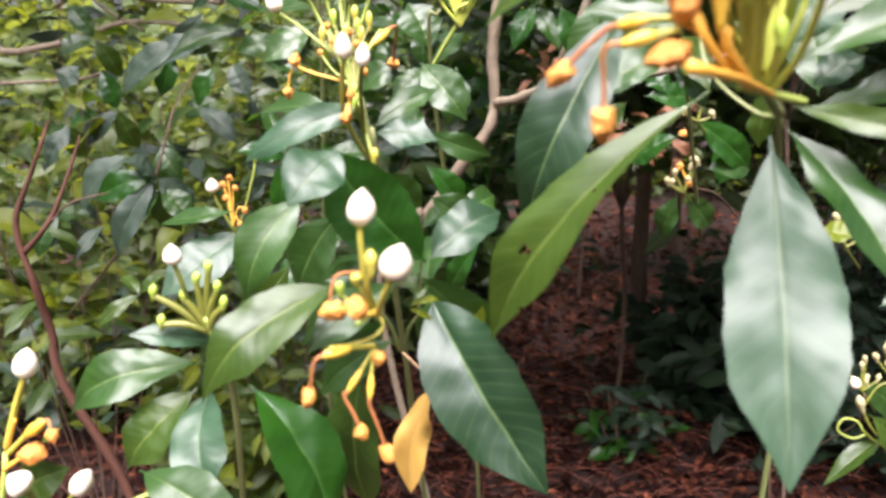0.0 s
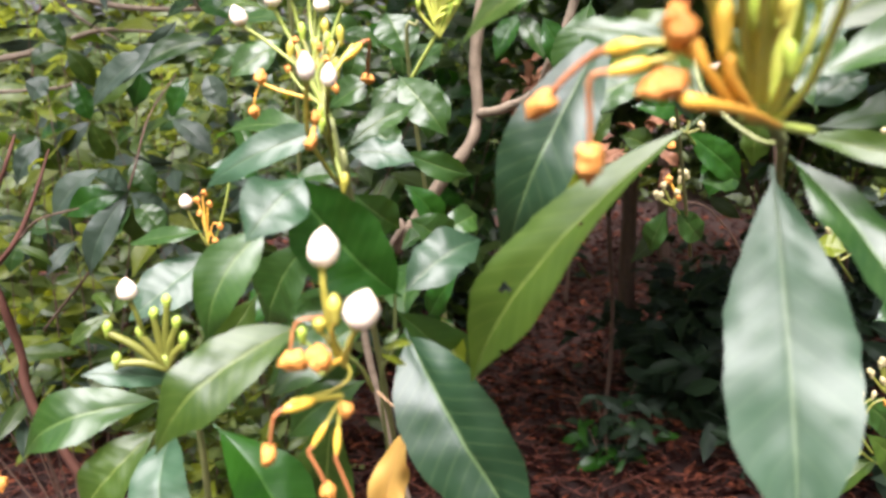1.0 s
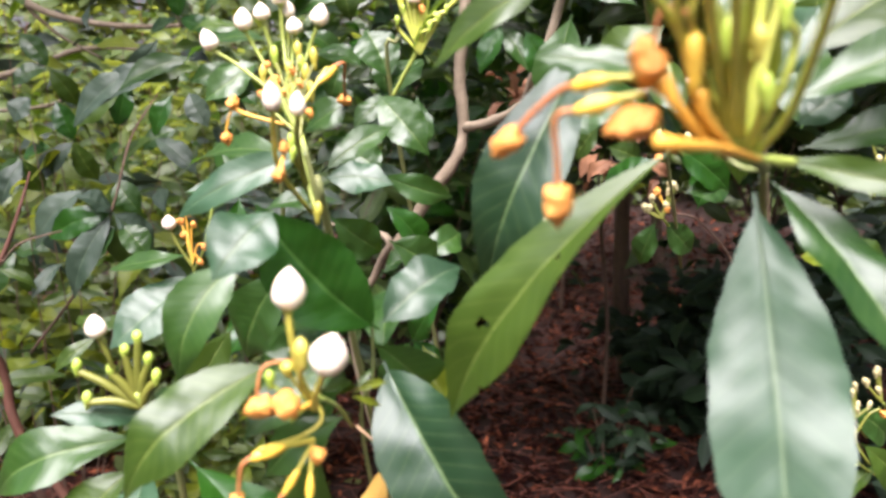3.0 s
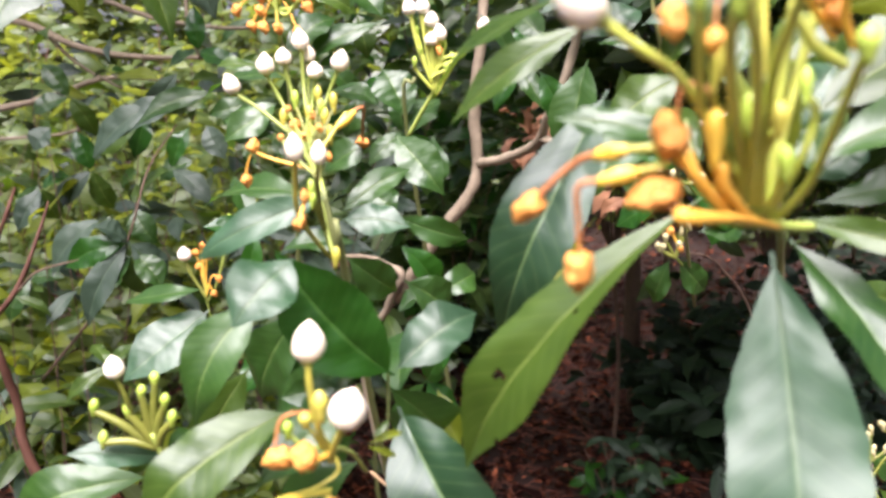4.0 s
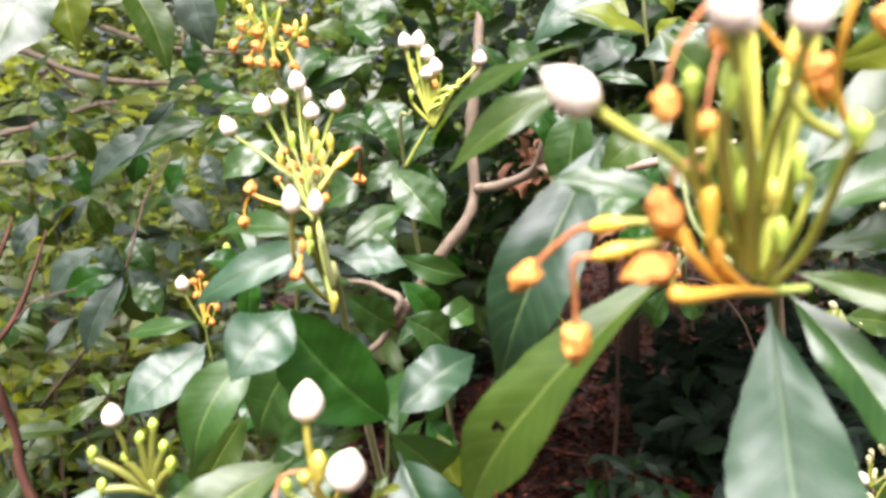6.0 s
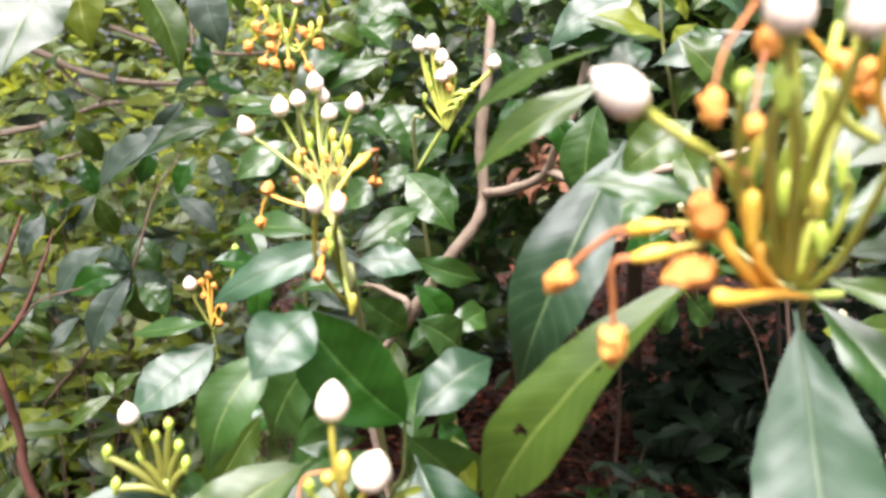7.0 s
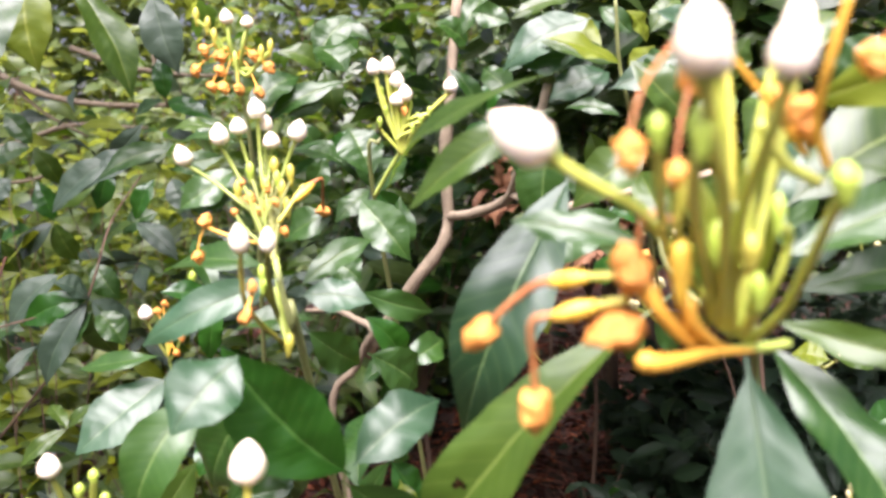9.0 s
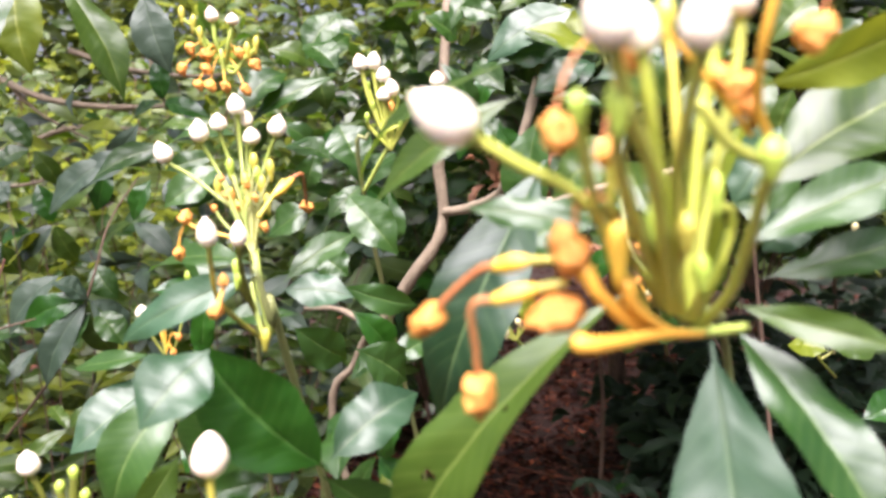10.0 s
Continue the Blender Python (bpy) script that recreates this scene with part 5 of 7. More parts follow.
leaf(orange_shrub, (-0.1270, 0.7400, 1.1240), (-0.2240, 0.7840, 1.1120), 0.0314, 2.8, 0.1, 0.2, 0.4)
leaf(orange_shrub, (-0.3350, 0.8000, 1.2960), (-0.3830, 0.7200, 1.1650), 0.0694, -23.9, 0.02, 0.1, 0.4)
leaf(orange_shrub, (-0.3690, 0.8600, 1.3060), (-0.3600, 0.8440, 1.1990), 0.0550, -0.2, 0.06, 0.2, 0.8)
leaf(orange_shrub, (-0.3180, 0.8400, 1.2880), (-0.2570, 0.8240, 1.1690), 0.0424, -14.8, 0.06, 0.2, 0.7)
leaf(orange_shrub, (-0.2610, 0.9000, 1.2880), (-0.2400, 0.9000, 1.1990), 0.0429, 15.2, 0.06, 0.2, 1.0)
leaf(back_shrub, (0.1340, 0.6200, 1.1700), (0.0890, 0.6240, 1.1660), 0.0245, -31, 0.06, 0.15, 1.25, twist=0.0)
leaf(back_shrub, (0.1500, 0.6200, 1.1650), (0.1180, 0.6440, 1.1980), 0.0290, -35, 0.06, 0.2, 0.9)
leaf(back_shrub, (0.1500, 0.6200, 1.1570), (0.1120, 0.6150, 1.1420), 0.0260, -27, 0.06, 0.15, 1.25, twist=0.0)
leaf(back_shrub, (0.1700, 0.6200, 1.1490), (0.1890, 0.6290, 1.1770), 0.0205, 20, 0.06, 0.2, 0.9)
leaf(back_shrub, (0.1502, 0.6050, 1.1444), (0.2124, 0.5940, 1.1600), 0.0280, 31, 0.06, 0.15, 1.25, twist=0.0)
stem(back_shrub, [(0.2790, 0.9000, 0.8680), (0.1820, 0.6600, 1.1090), (0.1640, 0.6300, 1.1620), (0.1590, 0.6200, 1.2080)], 0.0018, 0.0011, GREEN_STEM)
woody_shrub = plant("woody_branch", (0.0, 1.25, 0.0), "bare grey-brown forked woody stem among the leaves", "branch")
stem(woody_shrub, [(0.0, 1.25, 0.0), (-0.1250, 1.1000, 0.6950), (-0.0860, 1.0500, 0.8360), (-0.0610, 1.0200, 0.8870), (-0.0840, 1.0400, 0.8990), (-0.1150, 1.0800, 0.9030), (-0.1610, 1.1200, 0.8970)], 0.006, 0.003, BARK)
stem(woody_shrub, [(-0.0720, 1.0500, 0.8500), (-0.0060, 1.0000, 0.9480), (0.0290, 0.9870, 0.9950), (0.0400, 0.9870, 1.0320), (0.0370, 0.9800, 1.0940), (0.0450, 0.9700, 1.1590), (0.0580, 0.9700, 1.2790)], 0.0085, 0.006, BARK)
stem(woody_shrub, [(0.0400, 0.9870, 1.0310), (0.0700, 0.9300, 1.0390), (0.1000, 0.8600, 1.0570), (0.1080, 0.8200, 1.0870), (0.1220, 0.8000, 1.1180), (0.1360, 0.8000, 1.1660)], 0.006, 0.004, BARK)
stem(woody_shrub, [(0.1020, 0.8500, 1.0630), (0.1370, 0.7800, 1.0520), (0.1870, 0.7600, 1.0630), (0.2690, 0.7400, 1.0800)], 0.0045, 0.004, BARK)
red_shrub = plant("woody_shrub", (-0.52, 1.05, 0.0), "reddish-brown forked woody stems of a leafy shrub", "shrub")
stem(red_shrub, [(-0.52, 1.05, 0.0), (-0.5, 1.04, 0.4), (-0.5810, 1.0200, 0.6430), (-0.5890, 1.0200, 0.7190), (-0.5930, 1.0000, 0.7990), (-0.6060, 1.0000, 0.8550), (-0.6040, 1.0000, 0.8940), (-0.5780, 1.0000, 0.9470), (-0.5560, 1.0000, 0.9920), (-0.5620, 1.0300, 1.0160)], 0.0085, 0.0016, RED_BARK)
stem(red_shrub, [(-0.6020, 1.0000, 0.8410), (-0.5590, 1.0000, 0.8860), (-0.5340, 1.0200, 0.9520), (-0.5250, 1.0400, 0.9960)], 0.0045, 0.0012, RED_BARK)
stem(red_shrub, [(-0.5590, 1.0000, 0.8820), (-0.5290, 1.0000, 0.9090), (-0.4830, 1.0200, 0.9200)], 0.0018, 0.001, DARK_BARK)
twig_shrub = plant("woody_shrub", (-1.3, 1.5, 0.0), "thin bare grey twigs spreading level over leaves, some greyed for shade", "shrub")
stem(twig_shrub, [(-1.3, 1.5, 0.0), (-1.25, 1.5, 0.7), (-1.0460, 1.5000, 1.1150), (-0.8680, 1.5000, 1.1310), (-0.7450, 1.5000, 1.1540), (-0.6540, 1.5200, 1.1840), (-0.5240, 1.5500, 1.1750)], 0.011, 0.003, BARK)
stem(twig_shrub, [(-0.8490, 1.4000, 1.2960), (-0.7310, 1.4000, 1.2730), (-0.6450, 1.4000, 1.2320), (-0.5450, 1.4200, 1.2110), (-0.3920, 1.4500, 1.2080)], 0.008, 0.004, BARK)
stem(twig_shrub, [(-0.6100, 1.4500, 1.3140), (-0.5110, 1.4500, 1.2770), (-0.3890, 1.4500, 1.2580), (-0.3270, 1.4500, 1.2610)], 0.005, 0.003, BARK)
stem(twig_shrub, [(-0.4250, 1.3500, 1.4030), (-0.4280, 1.3500, 1.2950), (-0.4270, 1.3500, 1.2490), (-0.4210, 1.3800, 1.2000)], 0.004, 0.003, BARK)
stem(twig_shrub, [(-1.1150, 1.7000, 1.0730), (-0.9600, 1.7000, 1.0760), (-0.8440, 1.7000, 1.0820), (-0.7810, 1.7200, 1.1030)], 0.005, 0.003, BARK)
stem(twig_shrub, [(-0.7020, 1.4000, 1.2630), (-0.6570, 1.4200, 1.2050), (-0.5930, 1.4500, 1.1590)], 0.004, 0.002, BARK)
dark_shrub = plant("flowering_shrub", (0.47, 1.1, 0.0), "dark-leaved shrub with small cream flower buds", "shrub")
stem(dark_shrub, [(0.47, 1.1, 0.0), (0.44, 1.05, 0.5), (0.37, 0.95, 0.81), (0.2950, 0.8700, 0.9200), (0.2350, 0.8200, 0.9460)], 0.0018, 0.0009, DARK_BARK)
stem(dark_shrub, [(0.44, 1.05, 0.5), (0.4490, 0.8500, 0.6580), (0.4440, 0.8200, 0.7120)], 0.0012, 0.0008, DARK_BARK)
small_cluster_1 = cluster(dark_shrub, [(0.2650, 0.8700, 0.9100), (0.2350, 0.8200, 0.9400)], 0.0014)
knob(small_cluster_1, (0.2220, 0.8200, 0.9480), (0.2230, 0.8200, 0.9550), 0.0036, CREAM_BUD)
stalk(small_cluster_1, [(0.2220, 0.8200, 0.9480), (0.2280, 0.8200, 0.9430), (0.2350, 0.8200, 0.9390)], 0.0012, 0.0018, OLIVE_STALK)
knob(small_cluster_1, (0.2250, 0.8200, 0.9580), (0.2250, 0.8200, 0.9650), 0.0036, CREAM_BUD)
stalk(small_cluster_1, [(0.2250, 0.8200, 0.9580), (0.2300, 0.8200, 0.9480), (0.2350, 0.8200, 0.9390)], 0.0012, 0.0018, OLIVE_STALK)
knob(small_cluster_1, (0.2400, 0.8200, 0.9500), (0.2370, 0.8200, 0.9570), 0.0036, CREAM_BUD)
stalk(small_cluster_1, [(0.2400, 0.8200, 0.9500), (0.2370, 0.8200, 0.9440), (0.2350, 0.8200, 0.9390)], 0.0012, 0.0018, OLIVE_STALK)
knob(small_cluster_1, (0.2180, 0.8200, 0.9490), (0.2170, 0.8200, 0.9560), 0.0036, CREAM_BUD)
stalk(small_cluster_1, [(0.2180, 0.8200, 0.9490), (0.2260, 0.8200, 0.9430), (0.2350, 0.8200, 0.9390)], 0.0012, 0.0018, OLIVE_STALK)
knob(small_cluster_1, (0.2430, 0.8200, 0.9710), (0.2420, 0.8200, 0.9780), 0.0036, CREAM_BUD)
stalk(small_cluster_1, [(0.2430, 0.8200, 0.9710), (0.2390, 0.8200, 0.9550), (0.2350, 0.8200, 0.9390)], 0.0012, 0.0018, OLIVE_STALK)
knob(small_cluster_1, (0.2410, 0.8200, 0.9650), (0.2440, 0.8200, 0.9720), 0.0036, CREAM_BUD)
stalk(small_cluster_1, [(0.2410, 0.8200, 0.9650), (0.2380, 0.8200, 0.9510), (0.2350, 0.8200, 0.9390)], 0.0012, 0.0018, OLIVE_STALK)
knob(small_cluster_1, (0.2480, 0.8200, 0.9700), (0.2440, 0.8200, 0.9770), 0.0036, CREAM_BUD)
stalk(small_cluster_1, [(0.2480, 0.8200, 0.9700), (0.2410, 0.8200, 0.9540), (0.2350, 0.8200, 0.9390)], 0.0012, 0.0018, OLIVE_STALK)
small_cluster_2 = cluster(dark_shrub, [(0.2760, 0.8700, 0.9890), (0.2460, 0.8200, 1.0130)], 0.0014)
knob(small_cluster_2, (0.2610, 0.8200, 1.0180), (0.2580, 0.8200, 1.0250), 0.0036, CREAM_BUD)
stalk(small_cluster_2, [(0.2610, 0.8200, 1.0180), (0.2540, 0.8200, 1.0150), (0.2460, 0.8200, 1.0130)], 0.0012, 0.0018, OLIVE_STALK)
knob(small_cluster_2, (0.2310, 0.8200, 1.0220), (0.2320, 0.8200, 1.0290), 0.0036, CREAM_BUD)
stalk(small_cluster_2, [(0.2310, 0.8200, 1.0220), (0.2380, 0.8200, 1.0170), (0.2460, 0.8200, 1.0130)], 0.0012, 0.0018, OLIVE_STALK)
knob(small_cluster_2, (0.2510, 0.8200, 1.0360), (0.2510, 0.8200, 1.0420), 0.0036, CREAM_BUD)
stalk(small_cluster_2, [(0.2510, 0.8200, 1.0360), (0.2480, 0.8200, 1.0240), (0.2460, 0.8200, 1.0130)], 0.0012, 0.0018, OLIVE_STALK)
knob(small_cluster_2, (0.2490, 0.8200, 1.0280), (0.2460, 0.8200, 1.0350), 0.0036, CREAM_BUD)
stalk(small_cluster_2, [(0.2490, 0.8200, 1.0280), (0.2470, 0.8200, 1.0200), (0.2460, 0.8200, 1.0130)], 0.0012, 0.0018, OLIVE_STALK)
small_cluster_3 = cluster(dark_shrub, [(0.1120, 0.6900, 0.9290), (0.0940, 0.6400, 0.9590)], 0.0014)
knob(small_cluster_3, (0.0880, 0.6400, 0.9720), (0.0870, 0.6400, 0.9770), 0.0026, CREAM_BUD)
stalk(small_cluster_3, [(0.0880, 0.6400, 0.9720), (0.0910, 0.6400, 0.9640), (0.0940, 0.6400, 0.9580)], 0.0009, 0.0013, OLIVE_STALK)
knob(small_cluster_3, (0.0970, 0.6400, 0.9700), (0.0950, 0.6400, 0.9750), 0.0026, CREAM_BUD)
stalk(small_cluster_3, [(0.0970, 0.6400, 0.9700), (0.0960, 0.6400, 0.9630), (0.0940, 0.6400, 0.9580)], 0.0009, 0.0013, OLIVE_STALK)
knob(small_cluster_3, (0.0820, 0.6400, 0.9660), (0.0810, 0.6400, 0.9710), 0.0026, CREAM_BUD)
stalk(small_cluster_3, [(0.0820, 0.6400, 0.9660), (0.0880, 0.6400, 0.9610), (0.0940, 0.6400, 0.9580)], 0.0009, 0.0013, OLIVE_STALK)
knob(small_cluster_3, (0.0870, 0.6400, 0.9620), (0.0870, 0.6400, 0.9680), 0.0026, CREAM_BUD)
stalk(small_cluster_3, [(0.0870, 0.6400, 0.9620), (0.0910, 0.6400, 0.9600), (0.0940, 0.6400, 0.9580)], 0.0009, 0.0013, OLIVE_STALK)
knob(small_cluster_3, (0.1040, 0.6400, 0.9720), (0.1040, 0.6400, 0.9780), 0.0026, CREAM_BUD)
stalk(small_cluster_3, [(0.1040, 0.6400, 0.9720), (0.0990, 0.6400, 0.9650), (0.0940, 0.6400, 0.9580)], 0.0009, 0.0013, OLIVE_STALK)
knob(small_cluster_3, (0.0850, 0.6400, 0.9700), (0.0870, 0.6400, 0.9750), 0.0026, CREAM_BUD)
stalk(small_cluster_3, [(0.0850, 0.6400, 0.9700), (0.0900, 0.6400, 0.9630), (0.0940, 0.6400, 0.9580)], 0.0009, 0.0013, OLIVE_STALK)
small_cluster_4 = cluster(dark_shrub, [(0.4490, 0.8700, 0.8430), (0.4080, 0.8200, 0.8780)], 0.0014)
knob(small_cluster_4, (0.3970, 0.8200, 0.9070), (0.3960, 0.8200, 0.9150), 0.0034, CREAM_BUD)
stalk(small_cluster_4, [(0.3970, 0.8200, 0.9070), (0.4030, 0.8200, 0.8920), (0.4080, 0.8200, 0.8780)], 0.0011, 0.0017, OLIVE_STALK)
knob(small_cluster_4, (0.3950, 0.8200, 0.9090), (0.3940, 0.8200, 0.9160), 0.0034, CREAM_BUD)
stalk(small_cluster_4, [(0.3950, 0.8200, 0.9090), (0.4010, 0.8200, 0.8930), (0.4080, 0.8200, 0.8780)], 0.0011, 0.0017, OLIVE_STALK)
knob(small_cluster_4, (0.4220, 0.8200, 0.8870), (0.4230, 0.8200, 0.8940), 0.0034, CREAM_BUD)
stalk(small_cluster_4, [(0.4220, 0.8200, 0.8870), (0.4150, 0.8200, 0.8820), (0.4080, 0.8200, 0.8780)], 0.0011, 0.0017, OLIVE_STALK)
knob(small_cluster_4, (0.3970, 0.8200, 0.8960), (0.3960, 0.8200, 0.9030), 0.0034, CREAM_BUD)
stalk(small_cluster_4, [(0.3970, 0.8200, 0.8960), (0.4030, 0.8200, 0.8860), (0.4080, 0.8200, 0.8780)], 0.0011, 0.0017, OLIVE_STALK)
small_cluster_5 = cluster(dark_shrub, [(0.4840, 0.8700, 0.6680), (0.4400, 0.8200, 0.7160)], 0.0014)
knob(small_cluster_5, (0.4440, 0.8200, 0.7280), (0.4450, 0.8200, 0.7350), 0.0027, CREAM_BUD)
stalk(small_cluster_5, [(0.4440, 0.8200, 0.7280), (0.4420, 0.8200, 0.7210), (0.4400, 0.8200, 0.7150)], 0.0011, 0.0017, OLIVE_STALK)
knob(small_cluster_5, (0.4560, 0.8200, 0.7270), (0.4580, 0.8200, 0.7350), 0.0027, CREAM_BUD)
stalk(small_cluster_5, [(0.4560, 0.8200, 0.7270), (0.4480, 0.8200, 0.7200), (0.4400, 0.8200, 0.7150)], 0.0011, 0.0017, OLIVE_STALK)
knob(small_cluster_5, (0.4220, 0.8200, 0.7370), (0.4240, 0.8200, 0.7440), 0.0027, CREAM_BUD)
stalk(small_cluster_5, [(0.4220, 0.8200, 0.7370), (0.4310, 0.8200, 0.7250), (0.4400, 0.8200, 0.7150)], 0.0011, 0.0017, OLIVE_STALK)
knob(small_cluster_5, (0.4450, 0.8200, 0.7230), (0.4420, 0.8200, 0.7310), 0.0027, CREAM_BUD)
stalk(small_cluster_5, [(0.4450, 0.8200, 0.7230), (0.4430, 0.8200, 0.7180), (0.4400, 0.8200, 0.7150)], 0.0011, 0.0017, OLIVE_STALK)
knob(small_cluster_5, (0.4380, 0.8200, 0.7420), (0.4370, 0.8200, 0.7500), 0.0027, CREAM_BUD)
stalk(small_cluster_5, [(0.4380, 0.8200, 0.7420), (0.4390, 0.8200, 0.7280), (0.4400, 0.8200, 0.7150)], 0.0011, 0.0017, OLIVE_STALK)
knob(small_cluster_5, (0.4410, 0.8200, 0.7490), (0.4390, 0.8200, 0.7570), 0.0027, CREAM_BUD)
stalk(small_cluster_5, [(0.4410, 0.8200, 0.7490), (0.4410, 0.8200, 0.7310), (0.4400, 0.8200, 0.7150)], 0.0011, 0.0017, OLIVE_STALK)
small_cluster_6 = cluster(dark_shrub, [(0.4830, 0.8500, 0.9530), (0.4400, 0.8000, 0.9800)], 0.0014)
knob(small_cluster_6, (0.4490, 0.8000, 0.9880), (0.4480, 0.8000, 0.9950), 0.0033, CREAM_BUD)
stalk(small_cluster_6, [(0.4490, 0.8000, 0.9880), (0.4440, 0.8000, 0.9830), (0.4400, 0.8000, 0.9800)], 0.0011, 0.0017, OLIVE_STALK)
knob(small_cluster_6, (0.4300, 0.8000, 1.0090), (0.4310, 0.8000, 1.0160), 0.0033, CREAM_BUD)
stalk(small_cluster_6, [(0.4300, 0.8000, 1.0090), (0.4350, 0.8000, 0.9940), (0.4400, 0.8000, 0.9800)], 0.0011, 0.0017, OLIVE_STALK)
knob(small_cluster_6, (0.4380, 0.8000, 0.9900), (0.4370, 0.8000, 0.9970), 0.0033, CREAM_BUD)
stalk(small_cluster_6, [(0.4380, 0.8000, 0.9900), (0.4390, 0.8000, 0.9840), (0.4400, 0.8000, 0.9800)], 0.0011, 0.0017, OLIVE_STALK)
knob(small_cluster_6, (0.4470, 0.8000, 1.0020), (0.4480, 0.8000, 1.0080), 0.0033, CREAM_BUD)
stalk(small_cluster_6, [(0.4470, 0.8000, 1.0020), (0.4430, 0.8000, 0.9900), (0.4400, 0.8000, 0.9800)], 0.0011, 0.0017, OLIVE_STALK)
small_cluster_7 = cluster(dark_shrub, [(0.5320, 0.9000, 0.6730), (0.4860, 0.8500, 0.7210)], 0.0014)
knob(small_cluster_7, (0.4780, 0.8500, 0.7510), (0.4780, 0.8500, 0.7590), 0.0035, CREAM_BUD)
stalk(small_cluster_7, [(0.4780, 0.8500, 0.7510), (0.4820, 0.8500, 0.7350), (0.4860, 0.8500, 0.7200)], 0.0012, 0.0018, OLIVE_STALK)
knob(small_cluster_7, (0.4690, 0.8500, 0.7400), (0.4680, 0.8500, 0.7480), 0.0035, CREAM_BUD)
stalk(small_cluster_7, [(0.4690, 0.8500, 0.7400), (0.4780, 0.8500, 0.7290), (0.4860, 0.8500, 0.7200)], 0.0012, 0.0018, OLIVE_STALK)
knob(small_cluster_7, (0.4680, 0.8500, 0.7410), (0.4650, 0.8500, 0.7490), 0.0035, CREAM_BUD)
stalk(small_cluster_7, [(0.4680, 0.8500, 0.7410), (0.4770, 0.8500, 0.7300), (0.4860, 0.8500, 0.7200)], 0.0012, 0.0018, OLIVE_STALK)
knob(small_cluster_7, (0.4810, 0.8500, 0.7540), (0.4780, 0.8500, 0.7620), 0.0035, CREAM_BUD)
stalk(small_cluster_7, [(0.4810, 0.8500, 0.7540), (0.4840, 0.8500, 0.7360), (0.4860, 0.8500, 0.7200)], 0.0012, 0.0018, OLIVE_STALK)
knob(small_cluster_7, (0.4830, 0.8500, 0.7310), (0.4800, 0.8500, 0.7390), 0.0035, CREAM_BUD)
stalk(small_cluster_7, [(0.4830, 0.8500, 0.7310), (0.4840, 0.8500, 0.7250), (0.4860, 0.8500, 0.7200)], 0.0012, 0.0018, OLIVE_STALK)
crumpled(small_cluster_1, (0.2375, 0.8200, 0.9504), (0.2425, 0.8200, 0.9443), 0.0042)
stalk(small_cluster_1, [(0.2375, 0.8200, 0.9516), (0.2323, 0.8200, 0.9624), (0.2297, 0.8200, 0.9708)], 0.0014, 0.0014, ORANGE_STALK)
crumpled(small_cluster_1, (0.2274, 0.8200, 0.9685), (0.2323, 0.8200, 0.9624), 0.0045)
crumpled(small_cluster_2, (0.2298, 0.8200, 0.9991), (0.2331, 0.8200, 1.0038), 0.0045)
crumpled(small_cluster_5, (0.4714, 0.8200, 0.7210), (0.4769, 0.8200, 0.7144), 0.0055)
stalk(small_cluster_5, [(0.4679, 0.8200, 0.7250), (0.4562, 0.8200, 0.7185), (0.4455, 0.8200, 0.6992)], 0.0014, 0.0014, OLIVE_STALK)
stalk(small_cluster_5, [(0.4486, 0.8200, 0.6621), (0.4352, 0.8200, 0.6581), (0.4182, 0.8200, 0.6677), (0.4234, 0.8200, 0.6812), (0.4385, 0.8200, 0.6784), (0.4456, 0.8200, 0.6676)], 0.0014, 0.0014, LIME_STALK)
stalk(small_cluster_5, [(0.4456, 0.8200, 0.6676), (0.4619, 0.8200, 0.6525), (0.4780, 0.8200, 0.6469)], 0.0016, 0.0016, OLIVE_STALK)
bud(small_cluster_5, (0.4352, 0.8200, 0.7186), (0.4280, 0.8200, 0.7319), 0.0058)
knob(small_cluster_5, (0.4422, 0.8200, 0.6946), (0.4372, 0.8200, 0.7093), 0.0050, CREAM_BUD)
stalk(small_cluster_5, [(0.4422, 0.8200, 0.6946), (0.4505, 0.8200, 0.6770), (0.4611, 0.8200, 0.6620)], 0.0016, 0.0016, OLIVE_STALK)
leaf(dark_shrub, (0.2290, 0.8200, 0.9370), (0.2150, 0.8400, 0.8870), 0.0274, -5.7, 0.08, 0.2, 0.3)
leaf(dark_shrub, (0.2430, 0.8400, 0.9340), (0.2790, 0.8600, 0.8950), 0.0311, 52.6, 0.08, 0.2, 0.3)
leaf(dark_shrub, (0.2510, 0.8500, 1.0150), (0.3220, 0.8700, 0.9570), 0.0371, 49.1, 0.08, 0.2, 0.2)
leaf(dark_shrub, (0.2370, 0.8600, 0.9960), (0.1860, 0.8800, 0.9640), 0.0377, -9.9, 0.08, 0.2, 0.2)
leaf(dark_shrub, (0.1880, 0.9000, 1.0330), (0.1600, 0.9200, 0.9930), 0.0359, -16.6, 0.08, 0.2, 0.5)
leaf(dark_shrub, (0.1950, 0.9000, 1.0070), (0.2390, 0.9200, 0.9860), 0.0327, 44.2, 0.08, 0.2, 0.5)
leaf(dark_shrub, (0.2660, 0.8500, 0.9600), (0.3220, 0.8700, 0.9570), 0.0311, 34.0, 0.08, 0.2, 0.4)
leaf(dark_shrub, (0.2070, 0.9000, 1.0380), (0.2760, 0.9200, 1.0370), 0.0324, 37.7, 0.08, 0.2, 0.2)
leaf(dark_shrub, (0.2320, 0.9000, 1.0380), (0.2160, 0.9200, 1.0700), 0.0290, -4.9, 0.08, 0.2, 0.2)
leaf(dark_shrub, (0.2950, 0.9000, 0.9340), (0.3170, 0.9200, 0.9910), 0.0394, 12.8, 0.08, 0.2, 0.2)
